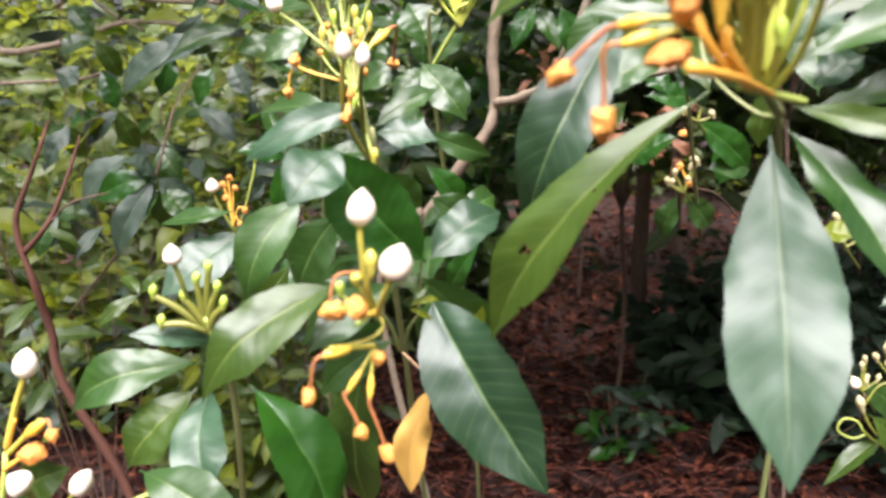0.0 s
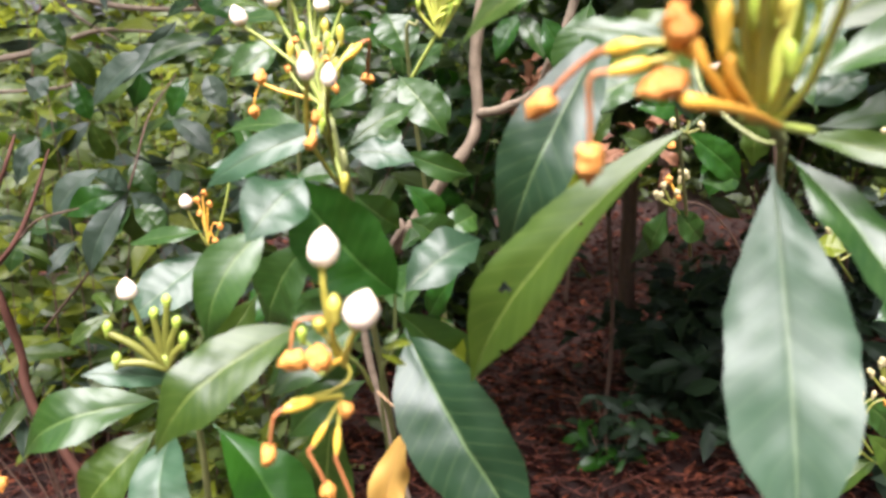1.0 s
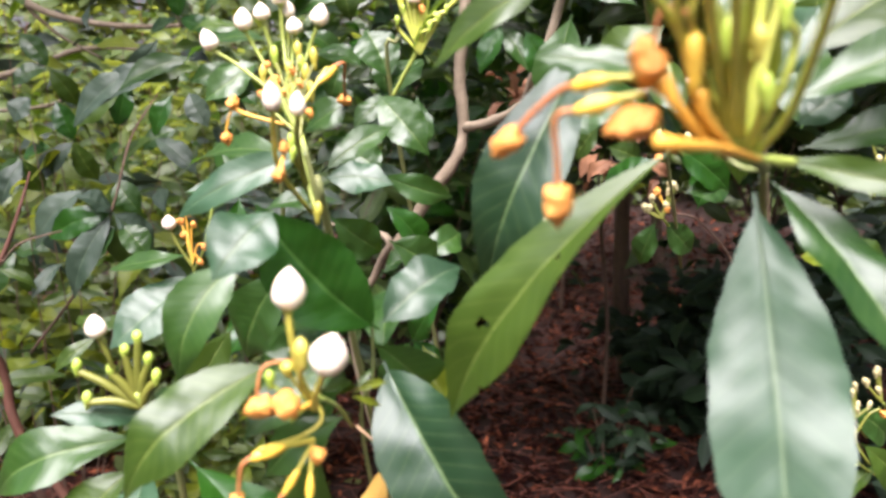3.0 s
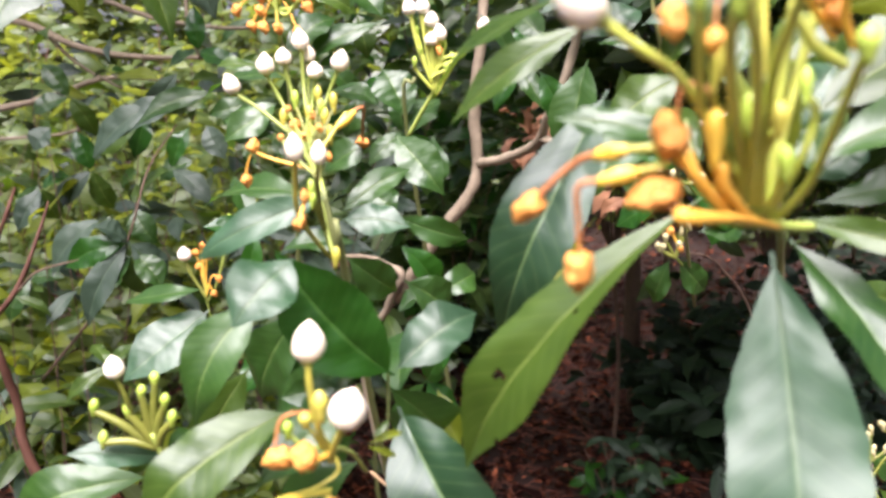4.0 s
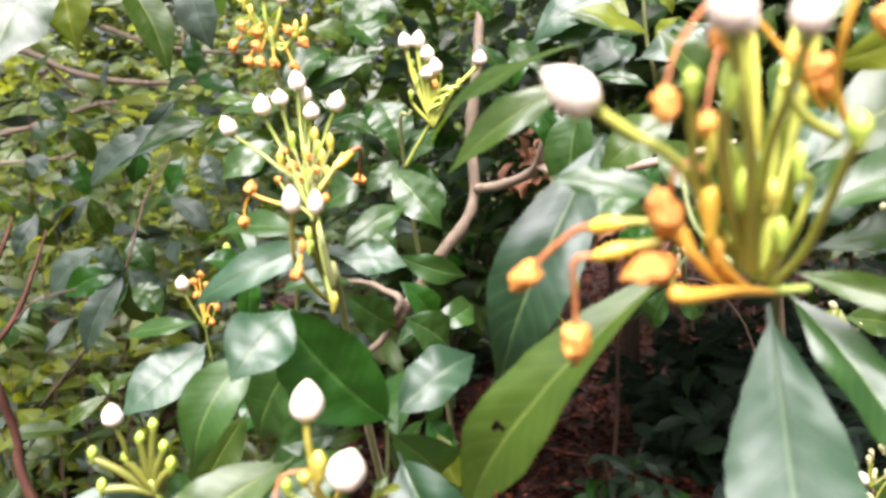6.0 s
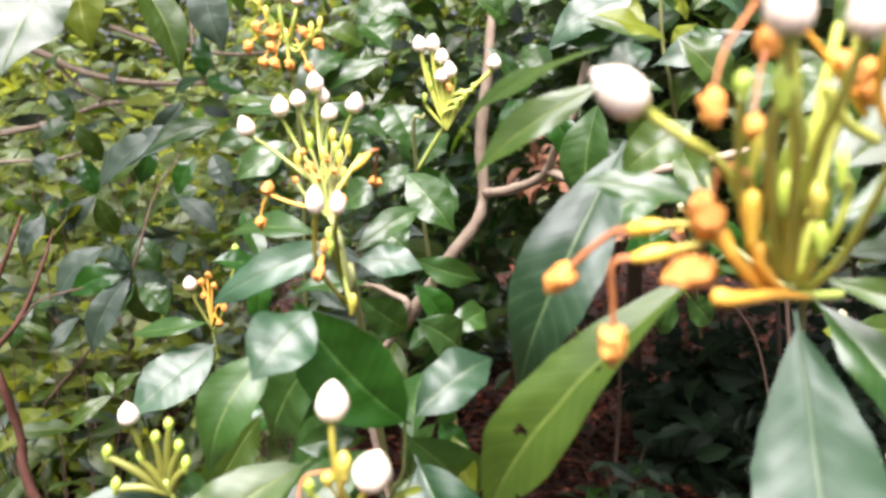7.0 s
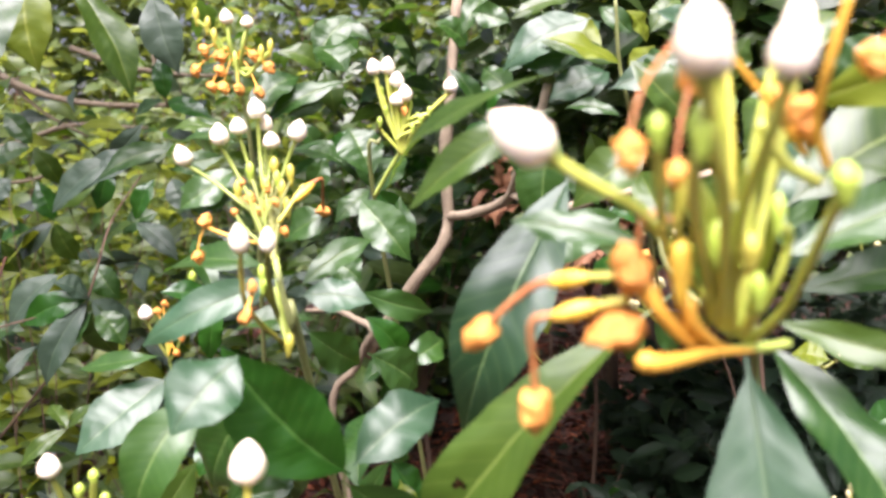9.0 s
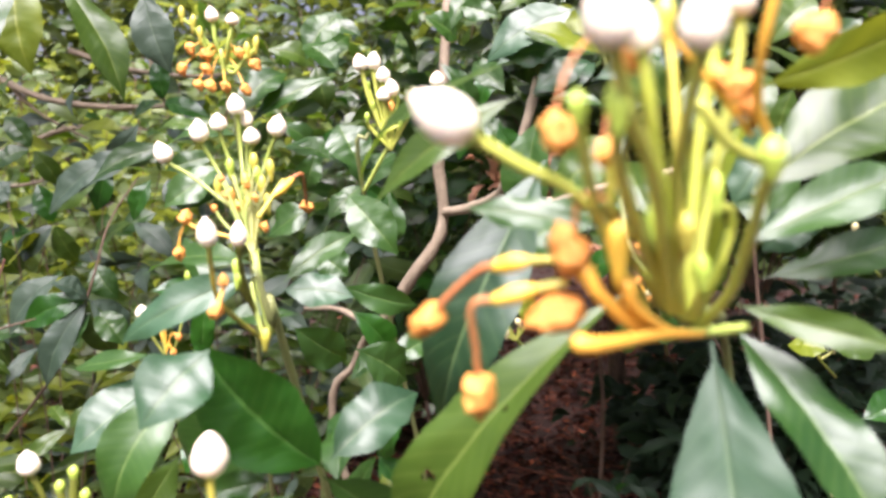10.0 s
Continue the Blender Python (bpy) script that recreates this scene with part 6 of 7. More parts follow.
leaf(dark_shrub, (0.4060, 0.8000, 0.8920), (0.3760, 0.8200, 0.8950), 0.0343, -8.8, 0.08, 0.2, 0.85)
leaf(dark_shrub, (0.4040, 0.8200, 0.8990), (0.4790, 0.8400, 0.8800), 0.0351, 34.3, 0.08, 0.2, 0.5)
leaf(dark_shrub, (0.476, 0.83, 0.6571), (0.3968, 0.8, 0.6114), 0.0242, 20, 0.08, 0.2, 0.5)
leaf(dark_shrub, (0.4400, 0.8000, 0.6960), (0.4980, 0.8200, 0.6240), 0.0363, 45.3, 0.08, 0.2, 0.6)
leaf(dark_shrub, (0.4470, 0.8400, 0.7170), (0.5050, 0.8600, 0.6650), 0.0378, 40.5, 0.08, 0.2, 0.3)
leaf(dark_shrub, (0.4600, 0.8400, 0.8060), (0.5180, 0.8600, 0.8230), 0.0366, 21.8, 0.08, 0.2, 0.2)
stem(twig_shrub, [(-0.7170, 1.3000, 0.6640), (-0.5200, 1.1500, 0.8360), (-0.4270, 1.0500, 0.9440), (-0.4130, 1.1000, 1.0310), (-0.3870, 1.1500, 1.0910)], 0.0025, 0.001, DARK_BARK)
leaf(twig_shrub, (-0.4280, 1.0500, 0.9360), (-0.4880, 1.0300, 0.8250), 0.0400, -25.7, 0.1, 0.25, 1.0, 0.5, 0.7)
leaf(twig_shrub, (-0.4280, 1.0500, 0.9360), (-0.4120, 1.0800, 0.8510), 0.0409, 29.9, 0.1, 0.25, 0.6, 0.5, 0.7)
leaf(twig_shrub, (-0.4280, 1.0500, 0.9360), (-0.5190, 1.0500, 0.9040), 0.0402, -39.1, 0.1, 0.25, 0.1, 0.5, 0.7)
leaf(twig_shrub, (-0.4280, 1.0500, 0.9360), (-0.4650, 1.0300, 0.9630), 0.0396, 4.7, 0.1, 0.25, 1.0, 0.5, 0.7)
leaf(twig_shrub, (-0.4280, 1.0500, 0.9360), (-0.3910, 1.0800, 0.8830), 0.0408, 28.3, 0.1, 0.25, 1.0, 0.5, 0.7)
leaf(twig_shrub, (-0.4300, 1.1500, 1.1120), (-0.5030, 1.1300, 1.0610), 0.0322, -29.0, 0.1, 0.25, 1.0, 0.5, 0.7)
leaf(twig_shrub, (-0.4300, 1.1500, 1.1120), (-0.3450, 1.1800, 1.1260), 0.0327, 48.0, 0.1, 0.25, 0.6, 0.5, 0.7)
leaf(twig_shrub, (-0.4300, 1.1500, 1.1120), (-0.4530, 1.1500, 1.0440), 0.0325, -44.3, 0.1, 0.25, 0.1, 0.5, 0.7)
leaf(twig_shrub, (-0.4300, 1.1500, 1.1120), (-0.3730, 1.1300, 1.1610), 0.0319, 69.2, 0.1, 0.25, 1.0, 0.5, 0.7)
leaf(twig_shrub, (-0.6220, 1.2000, 1.0030), (-0.6570, 1.1800, 0.9380), 0.0343, -27.3, 0.1, 0.25, 1.0, 0.5, 0.7)
leaf(twig_shrub, (-0.6220, 1.2000, 1.0030), (-0.6180, 1.2300, 0.9470), 0.0350, 46.8, 0.1, 0.25, 0.6, 0.5, 0.7)
leaf(twig_shrub, (-0.6220, 1.2000, 1.0030), (-0.5770, 1.2000, 1.0190), 0.0344, 12.0, 0.1, 0.25, 0.1, 0.5, 0.7)
leaf(twig_shrub, (-0.3810, 1.1000, 1.0300), (-0.3200, 1.0800, 0.9790), 0.0310, 13.4, 0.1, 0.25, 1.0, 0.5, 0.7)
leaf(twig_shrub, (-0.3810, 1.1000, 1.0300), (-0.4500, 1.1300, 0.9810), 0.0318, -13.9, 0.1, 0.25, 0.6, 0.5, 0.7)
leaf(twig_shrub, (-0.3810, 1.1000, 1.0300), (-0.3530, 1.1000, 1.0870), 0.0311, 15.3, 0.1, 0.25, 0.1, 0.5, 0.7)
leaf(twig_shrub, (-0.5660, 1.2500, 1.0240), (-0.6250, 1.2300, 0.9650), 0.0356, -28.3, 0.1, 0.25, 1.0, 0.5, 0.7)
leaf(twig_shrub, (-0.5660, 1.2500, 1.0240), (-0.5500, 1.2800, 0.9570), 0.0363, 44.6, 0.1, 0.25, 0.6, 0.5, 0.7)
leaf(twig_shrub, (-0.5660, 1.2500, 1.0240), (-0.5860, 1.2500, 1.0870), 0.0356, -16.4, 0.1, 0.25, 0.1, 0.5, 0.7)
leaf(twig_shrub, (-0.6410, 1.3500, 1.1430), (-0.7000, 1.3300, 1.1160), 0.0351, -29.5, 0.1, 0.25, 0.3, 0.5, 0.7)
leaf(twig_shrub, (-0.6410, 1.3500, 1.1430), (-0.6140, 1.3800, 1.0750), 0.0358, 48.0, 0.1, 0.25, 0.6, 0.5, 0.7)
leaf(twig_shrub, (-0.6410, 1.3500, 1.1430), (-0.6830, 1.3500, 1.2000), 0.0352, -28.1, 0.1, 0.25, 0.3, 0.5, 0.7)
leaf(twig_shrub, (-0.3970, 1.3000, 1.2050), (-0.3200, 1.2800, 1.1750), 0.0333, 22.5, 0.1, 0.25, 0.1, 0.5, 0.7)
leaf(twig_shrub, (-0.3970, 1.3000, 1.2050), (-0.4660, 1.3300, 1.1740), 0.0340, -14.5, 0.1, 0.25, 0.4, 0.5, 0.7)
leaf(twig_shrub, (-0.3970, 1.3000, 1.2050), (-0.4000, 1.3000, 1.2760), 0.0334, -7.4, 0.1, 0.25, 0.1, 0.5, 0.7)
leaf(twig_shrub, (-0.7150, 1.3000, 0.8430), (-0.7510, 1.2800, 0.7710), 0.0380, -26.1, 0.1, 0.25, 0.3, 0.5, 0.7)
leaf(twig_shrub, (-0.7150, 1.3000, 0.8430), (-0.6930, 1.3300, 0.7560), 0.0388, 28.2, 0.1, 0.25, 0.6, 0.5, 0.7)
leaf(twig_shrub, (-0.7150, 1.3000, 0.8430), (-0.6570, 1.3000, 0.8420), 0.0381, 4.1, 0.1, 0.25, 0.3, 0.5, 0.7)
leaf(twig_shrub, (-0.4470, 1.0000, 0.7810), (-0.5010, 0.9800, 0.7400), 0.0205, -21.3, 0.1, 0.25, 0.5, 0.5, 0.7)
leaf(twig_shrub, (-0.4470, 1.0000, 0.7810), (-0.4820, 1.0300, 0.8030), 0.0209, 17.2, 0.1, 0.25, 0.6, 0.5, 0.7)
leaf(twig_shrub, (-0.4470, 1.0000, 0.7810), (-0.4070, 1.0000, 0.8110), 0.0206, 8.9, 0.1, 0.25, 0.5, 0.5, 0.7)
leaf(tall_shrub, (-0.1630, 0.7200, 0.9910), (-0.2030, 0.7000, 1.0000), 0.0199, -24.8, 0.1, 0.25, 0.1, 0.5, 0.7)
leaf(tall_shrub, (-0.1630, 0.7200, 0.9910), (-0.1880, 0.7500, 1.0400), 0.0205, 16.3, 0.1, 0.25, 0.3, 0.5, 0.7)
leaf(tall_shrub, (-0.1630, 0.7200, 0.9910), (-0.1720, 0.7200, 0.9340), 0.0203, -31.2, 0.1, 0.25, 0.1, 0.5, 0.7)
leaf(tall_shrub, (-0.0840, 0.8500, 1.1100), (-0.1140, 0.8300, 1.1380), 0.0230, -38.8, 0.1, 0.25, 0.3, 0.5, 0.7)
leaf(tall_shrub, (-0.0840, 0.8500, 1.1100), (-0.0450, 0.8800, 1.1270), 0.0237, 42.3, 0.1, 0.25, 0.1, 0.5, 0.7)
leaf(tall_shrub, (-0.0840, 0.8500, 1.1100), (-0.0980, 0.8500, 1.0690), 0.0235, -34.9, 0.1, 0.25, 0.3, 0.5, 0.7)
leaf(back_shrub, (-0.0390, 0.8500, 1.0730), (-0.0730, 0.8300, 1.0410), 0.0233, -18.7, 0.1, 0.25, 0.3, 0.5, 0.7)
leaf(back_shrub, (-0.0390, 0.8500, 1.0730), (-0.0060, 0.8800, 1.0350), 0.0240, 63.7, 0.1, 0.25, 0.1, 0.5, 0.7)
leaf(back_shrub, (-0.0390, 0.8500, 1.0730), (-0.0420, 0.8500, 1.1200), 0.0234, -18.6, 0.1, 0.25, 0.3, 0.5, 0.7)
leaf(back_shrub, (0.0860, 0.9500, 1.1440), (0.0590, 0.9300, 1.0930), 0.0258, -11, 0.1, 0.25, 0.1, 0.5, 0.7)
leaf(back_shrub, (0.0876, 0.9700, 1.1449), (0.1176, 0.9500, 1.0915), 0.0265, 13, 0.1, 0.25, 0.3, 0.5, 0.7)
leaf(back_shrub, (0.0860, 0.9500, 1.1440), (0.1070, 0.9500, 1.2000), 0.0258, -0.8, 0.1, 0.25, 0.1, 0.5, 0.7)
leaf(back_shrub, (0.0860, 0.9500, 1.1440), (0.0480, 0.9300, 1.1990), 0.0256, -27, 0.1, 0.25, 0.3, 0.5, 0.7)
leaf(back_shrub, (-0.0860, 0.9000, 1.2000), (-0.1300, 0.8800, 1.2170), 0.0265, -34.9, 0.1, 0.25, 0.5, 0.5, 0.7)
leaf(back_shrub, (-0.0860, 0.9000, 1.2000), (-0.0510, 0.9300, 1.2330), 0.0272, 40.3, 0.1, 0.25, 0.3, 0.5, 0.7)
leaf(back_shrub, (-0.0860, 0.9000, 1.2000), (-0.0760, 0.9000, 1.1520), 0.0270, -4.4, 0.1, 0.25, 0.5, 0.5, 0.7)
leaf(centre_shrub, (0.0020, 0.6200, 0.9550), (-0.0210, 0.6000, 0.9940), 0.0229, -37.8, 0.1, 0.25, 0.1, 0.5, 0.7)
leaf(centre_shrub, (0.0020, 0.6200, 0.9550), (0.0320, 0.6500, 0.9650), 0.0239, 33.9, 0.1, 0.25, 0.3, 0.5, 0.7)
leaf(centre_shrub, (0.0020, 0.6200, 0.9550), (-0.0090, 0.6200, 0.9100), 0.0235, -24.8, 0.1, 0.25, 0.1, 0.5, 0.7)
leaf(centre_shrub, (0.0020, 0.6200, 0.9550), (-0.0270, 0.6000, 0.9470), 0.0230, 13.7, 0.1, 0.25, 0.3, 0.5, 0.7)
leaf(centre_shrub, (-0.0050, 0.5500, 0.9090), (0.0160, 0.5300, 0.9460), 0.0215, 33.3, 0.1, 0.25, 0.1, 0.5, 0.7)
leaf(centre_shrub, (-0.0050, 0.5500, 0.9090), (-0.0260, 0.5800, 0.8450), 0.0229, -16.0, 0.1, 0.25, 0.3, 0.5, 0.7)
leaf(centre_shrub, (-0.0050, 0.5500, 0.9090), (0.0130, 0.5500, 0.8750), 0.0222, 0.8, 0.1, 0.25, 0.1, 0.5, 0.7)
leaf(left_shrub, (-0.1090, 0.5500, 0.9350), (-0.1240, 0.5300, 0.9110), 0.0232, -13.1, 0.1, 0.25, 0.1, 0.5, 0.7)
leaf(left_shrub, (-0.1090, 0.5500, 0.9350), (-0.0980, 0.5800, 0.8910), 0.0244, 78.5, 0.1, 0.25, 0.2, 0.5, 0.7)
leaf(left_shrub, (-0.1090, 0.5500, 0.9350), (-0.0800, 0.5500, 0.9500), 0.0235, 5.4, 0.1, 0.25, 0.1, 0.5, 0.7)
leaf(twig_shrub, (-0.4050, 1.1000, 1.1110), (-0.4840, 1.0900, 1.0500), 0.0381, -34.6, 0.1, 0.25, 0.6, 0.5, 0.7)
leaf(twig_shrub, (-0.3640, 1.1500, 1.1300), (-0.4300, 1.1400, 1.0940), 0.0301, -25.4, 0.1, 0.25, 1.0, 0.5, 0.7)
leaf(twig_shrub, (-0.3100, 1.0500, 1.0880), (-0.2850, 1.0400, 1.0430), 0.0305, 20.2, 0.1, 0.25, 1.0, 0.5, 0.7)
leaf(twig_shrub, (-0.5960, 1.2000, 1.0930), (-0.6220, 1.1900, 1.0580), 0.0385, -22.2, 0.1, 0.25, 1.0, 0.5, 0.7)
leaf(twig_shrub, (-0.4390, 1.1000, 0.9760), (-0.4070, 1.0900, 0.9280), 0.0375, 20.3, 0.1, 0.25, 0.3, 0.5, 0.7)
leaf(twig_shrub, (-0.4850, 1.1000, 0.9640), (-0.5610, 1.0900, 0.8850), 0.0473, -18.0, 0.1, 0.25, 1.0, 0.5, 0.7)
leaf(twig_shrub, (-0.4250, 1.0500, 0.9200), (-0.4700, 1.0400, 0.8690), 0.0393, -13.4, 0.1, 0.25, 0.3, 0.5, 0.7)
leaf(twig_shrub, (-0.4200, 1.0500, 0.9190), (-0.3840, 1.0400, 0.8750), 0.0377, 3.3, 0.1, 0.25, 0.3, 0.5, 0.7)
leaf(twig_shrub, (-0.3660, 1.1500, 1.0380), (-0.4160, 1.1400, 1.0120), 0.0322, -28.9, 0.1, 0.25, 0.3, 0.5, 0.7)
leaf(twig_shrub, (-0.6280, 1.2000, 1.0080), (-0.6530, 1.1900, 0.9540), 0.0375, -41.1, 0.1, 0.25, 0.3, 0.5, 0.7)
leaf(twig_shrub, (-0.2140, 0.9500, 1.1120), (-0.2710, 0.9400, 1.0990), 0.0259, -39.6, 0.1, 0.25, 0.3, 0.5, 0.7)
leaf(twig_shrub, (-0.2330, 0.9500, 1.0880), (-0.1960, 0.9400, 1.0700), 0.0260, 13.1, 0.1, 0.25, 0.3, 0.5, 0.7)
leaf(back_shrub, (0.1430, 0.6200, 1.1950), (0.0790, 0.6180, 1.1640), 0.0310, -27, 0.06, 0.12, 1.25, 0.5, 0.7, twist=0.0)
leaf(back_shrub, (0.1530, 0.6400, 1.1600), (0.1140, 0.6380, 1.1380), 0.0222, -24.3, 0.1, 0.25, 0.4, 0.5, 0.7)
leaf(back_shrub, (0.1560, 0.6000, 1.1610), (0.1050, 0.6100, 1.1800), 0.0161, -29, 0.1, 0.25, 0.7, 0.5, 0.7)
leaf(back_shrub, (0.1420, 0.7050, 1.2229), (0.0938, 0.7000, 1.2094), 0.0163, -25, 0.1, 0.25, 0.6, 0.5, 0.7)
leaf(back_shrub, (0.1890, 0.5800, 1.1650), (0.1680, 0.5780, 1.1480), 0.0220, -22, 0.1, 0.25, 0.4, 0.5, 0.7)
leaf(back_shrub, (0.1830, 0.6200, 1.1830), (0.2070, 0.6300, 1.2100), 0.0174, 19, 0.1, 0.25, 0.6, 0.5, 0.7)
leaf(back_shrub, (0.1810, 0.6600, 1.1890), (0.1580, 0.6700, 1.2120), 0.0170, -38, 0.1, 0.25, 0.4, 0.5, 0.7)
leaf(back_shrub, (0.1010, 0.7800, 1.2200), (0.0670, 0.7900, 1.2330), 0.0235, -44, 0.1, 0.25, 0.4, 0.5, 0.7)
leaf(back_shrub, (0.0819, 0.8100, 1.2509), (0.0578, 0.7900, 1.2131), 0.0210, -9, 0.1, 0.25, 0.4, 0.5, 0.7)
leaf(back_shrub, (0.1580, 0.6000, 1.1260), (0.1210, 0.6100, 1.1340), 0.0116, -23.8, 0.1, 0.25, 0.4, 0.5, 0.7)
leaf(back_shrub, (0.1400, 0.6200, 1.1180), (0.1640, 0.6300, 1.0750), 0.0243, 66.9, 0.1, 0.25, 0.6, 0.5, 0.7)
leaf(back_shrub, (0.1269, 0.6500, 1.0948), (0.1484, 0.6300, 1.0644), 0.0236, 31, 0.1, 0.25, 0.4, 0.5, 0.7)
leaf(back_shrub, (0.1890, 0.6000, 1.1460), (0.1680, 0.6100, 1.1130), 0.0232, 0.0, 0.1, 0.25, 0.6, 0.5, 0.7)
leaf(back_shrub, (0.2160, 0.5600, 1.1417), (0.1908, 0.5400, 1.1040), 0.0225, -5, 0.1, 0.25, 0.4, 0.5, 0.7)
leaf(back_shrub, (0.2250, 0.5500, 1.1700), (0.2160, 0.5600, 1.1410), 0.0188, -0.8, 0.1, 0.25, 0.6, 0.5, 0.7)
leaf(back_shrub, (0.1746, 0.6200, 1.0895), (0.1853, 0.5800, 1.0482), 0.0251, 26, 0.1, 0.25, 0.6, 0.5, 0.7)
leaf(back_shrub, (0.2090, 0.5500, 1.0890), (0.1990, 0.5600, 1.0460), 0.0249, 10.4, 0.1, 0.25, 0.6, 0.5, 0.7)
leaf(near_shrub, (0.2160, 0.4700, 1.0460), (0.2150, 0.5040, 1.1000), 0.0342, -16.5, 0.1, 0.25, 0.4, 0.5, 0.7)
leaf(near_shrub, (0.2536, 0.5050, 1.1748), (0.2273, 0.5000, 1.1510), 0.0249, -20, 0.1, 0.25, 0.6, 0.5, 0.7)
leaf(near_shrub, (0.2870, 0.5200, 1.1640), (0.2640, 0.5300, 1.1370), 0.0261, -19.1, 0.1, 0.25, 0.4, 0.5, 0.7)
leaf(back_shrub, (0.0940, 0.7500, 1.1240), (0.1240, 0.7600, 1.0730), 0.0270, 56.5, 0.1, 0.25, 0.1, 0.5, 0.7)
leaf(back_shrub, (0.1266, 0.7600, 1.2247), (0.1471, 0.7400, 1.1886), 0.0215, 34, 0.1, 0.25, 0.6, 0.5, 0.7)
leaf(near_shrub, (0.2400, 0.5000, 1.1260), (0.2330, 0.5100, 1.0890), 0.0253, 14.8, 0.1, 0.25, 0.6, 0.5, 0.7)
leaf(back_shrub, (0.1880, 0.6000, 1.0340), (0.1680, 0.6100, 1.0700), 0.0197, -30, 0.1, 0.25, 0.3, 0.5, 0.7)
leaf(near_shrub, (0.2040, 0.5000, 1.0520), (0.1980, 0.5100, 1.0120), 0.0194, 23.9, 0.1, 0.25, 0.6, 0.5, 0.7)
leaf(orange_shrub, (-0.1420, 0.7200, 1.1340), (-0.1780, 0.7160, 1.1330), 0.0117, -28.4, 0.08, 0.25, 0.4)
leaf(twig_shrub, (-0.3610, 1.0000, 1.1160), (-0.4420, 1.0000, 1.0520), 0.0423, -22.3, 0.08, 0.25, 1.0, 0.5, 0.7)
leaf(twig_shrub, (-0.2640, 0.9500, 1.1250), (-0.3460, 0.9180, 1.0910), 0.0287, -27.6, 0.08, 0.25, 0.4)
leaf(tall_shrub, (-0.1070, 0.6000, 1.1000), (-0.1420, 0.5840, 1.0750), 0.0240, -24.8, 0.08, 0.25, 0.4, 0.5, 0.7)
leaf(back_shrub, (-0.0480, 0.8500, 1.2440), (-0.0840, 0.8290, 1.1980), 0.0338, -21.3, 0.08, 0.25, 0.4, 0.5, 0.7)
leaf(back_shrub, (-0.0310, 0.8800, 1.2230), (-0.0770, 0.8910, 1.2490), 0.0231, -27.8, 0.08, 0.25, 0.4)
leaf(tall_shrub, (-0.0440, 0.7500, 1.1720), (-0.1190, 0.7300, 1.1350), 0.0211, -22.5, 0.08, 0.25, 0.4)
leaf(twig_shrub, (-0.3080, 1.0000, 1.1230), (-0.4250, 1.0000, 1.0660), 0.0405, -20.0, 0.08, 0.25, 1.0, 0.5, 0.7)
leaf(near_cluster, (0.1110, 0.2740, 1.0520), (0.1020, 0.2680, 1.0990), 0.0067, -3.2, 0.04, 0.5, 0.8, 0.5, 0.6)
leaf(near_cluster, (0.1110, 0.2740, 1.0520), (0.1110, 0.2680, 1.1070), 0.0076, 10.5, 0.04, 0.5, 0.8, 0.5, 0.6)
leaf(near_cluster, (0.1110, 0.2740, 1.0520), (0.1170, 0.2680, 1.0970), 0.0067, 21.2, 0.04, 0.5, 0.8, 0.5, 0.6)
leaf(near_cluster, (0.1110, 0.2740, 1.0520), (0.1070, 0.2680, 1.1150), 0.0058, 6.1, 0.04, 0.5, 0.8, 0.5, 0.6)
leaf(back_shrub, (0.1500, 0.5000, 1.1050), (0.1060, 0.5000, 1.0740), 0.0280, -22, 0.08, 0.15, 0.7, 0.5, 0.7)
leaf(back_shrub, (0.1130, 0.6000, 1.1220), (0.1050, 0.6000, 1.0400), 0.0384, 28.1, 0.08, 0.25, 0.4, 0.5, 0.7)
leaf(back_shrub, (0.1260, 0.4600, 1.0710), (0.0770, 0.4560, 1.0510), 0.0251, -23, 0.08, 0.25, 0.4, 0.5, 0.7)
leaf(near_shrub, (0.1990, 0.4200, 1.1050), (0.1740, 0.4100, 1.0730), 0.0283, -12, 0.08, 0.25, 1.25, 0.5, 0.7)
leaf(near_shrub, (0.2070, 0.4000, 1.0660), (0.1830, 0.4000, 1.0530), 0.0204, -15.9, 0.08, 0.25, 1.25, 0.5, 0.7)
leaf(back_shrub, (0.1720, 0.5000, 1.1200), (0.1400, 0.5000, 1.1520), 0.0255, -31, 0.08, 0.25, 0.7, 0.5, 0.7)
leaf(back_shrub, (0.2093, 0.4650, 1.1333), (0.1838, 0.4500, 1.1050), 0.0262, -13, 0.08, 0.25, 0.7, 0.5, 0.7)
leaf(back_shrub, (0.1864, 0.8000, 1.2214), (0.0967, 0.7600, 1.1785), 0.0442, -22, 0.08, 0.25, 1.25, 0.5, 0.7)
leaf(back_shrub, (0.1966, 0.8200, 1.1978), (0.1160, 0.7900, 1.1785), 0.0362, -36, 0.08, 0.25, 1.25, 0.5, 0.7)
leaf(back_shrub, (0.1496, 0.5600, 1.1554), (0.1008, 0.5500, 1.1733), 0.0198, -11, 0.08, 0.25, 0.8, 0.5, 0.7)
leaf(back_shrub, (0.1800, 0.6200, 1.1409), (0.2183, 0.6000, 1.1651), 0.0274, 35, 0.08, 0.25, 1.25, 0.5, 0.7)
leaf(back_shrub, (0.1632, 0.6600, 1.1614), (0.1125, 0.6300, 1.1396), 0.0292, -27, 0.08, 0.25, 1.25, 0.5, 0.7)
leaf(back_shrub, (0.0646, 0.8500, 1.2115), (0.0332, 0.8300, 1.2315), 0.0313, -37, 0.08, 0.25, 0.4, 0.5, 0.7)
leaf(back_shrub, (0.0785, 0.8500, 1.1887), (0.1061, 0.8200, 1.1576), 0.0282, 27, 0.08, 0.25, 0.4, 0.5, 0.7)
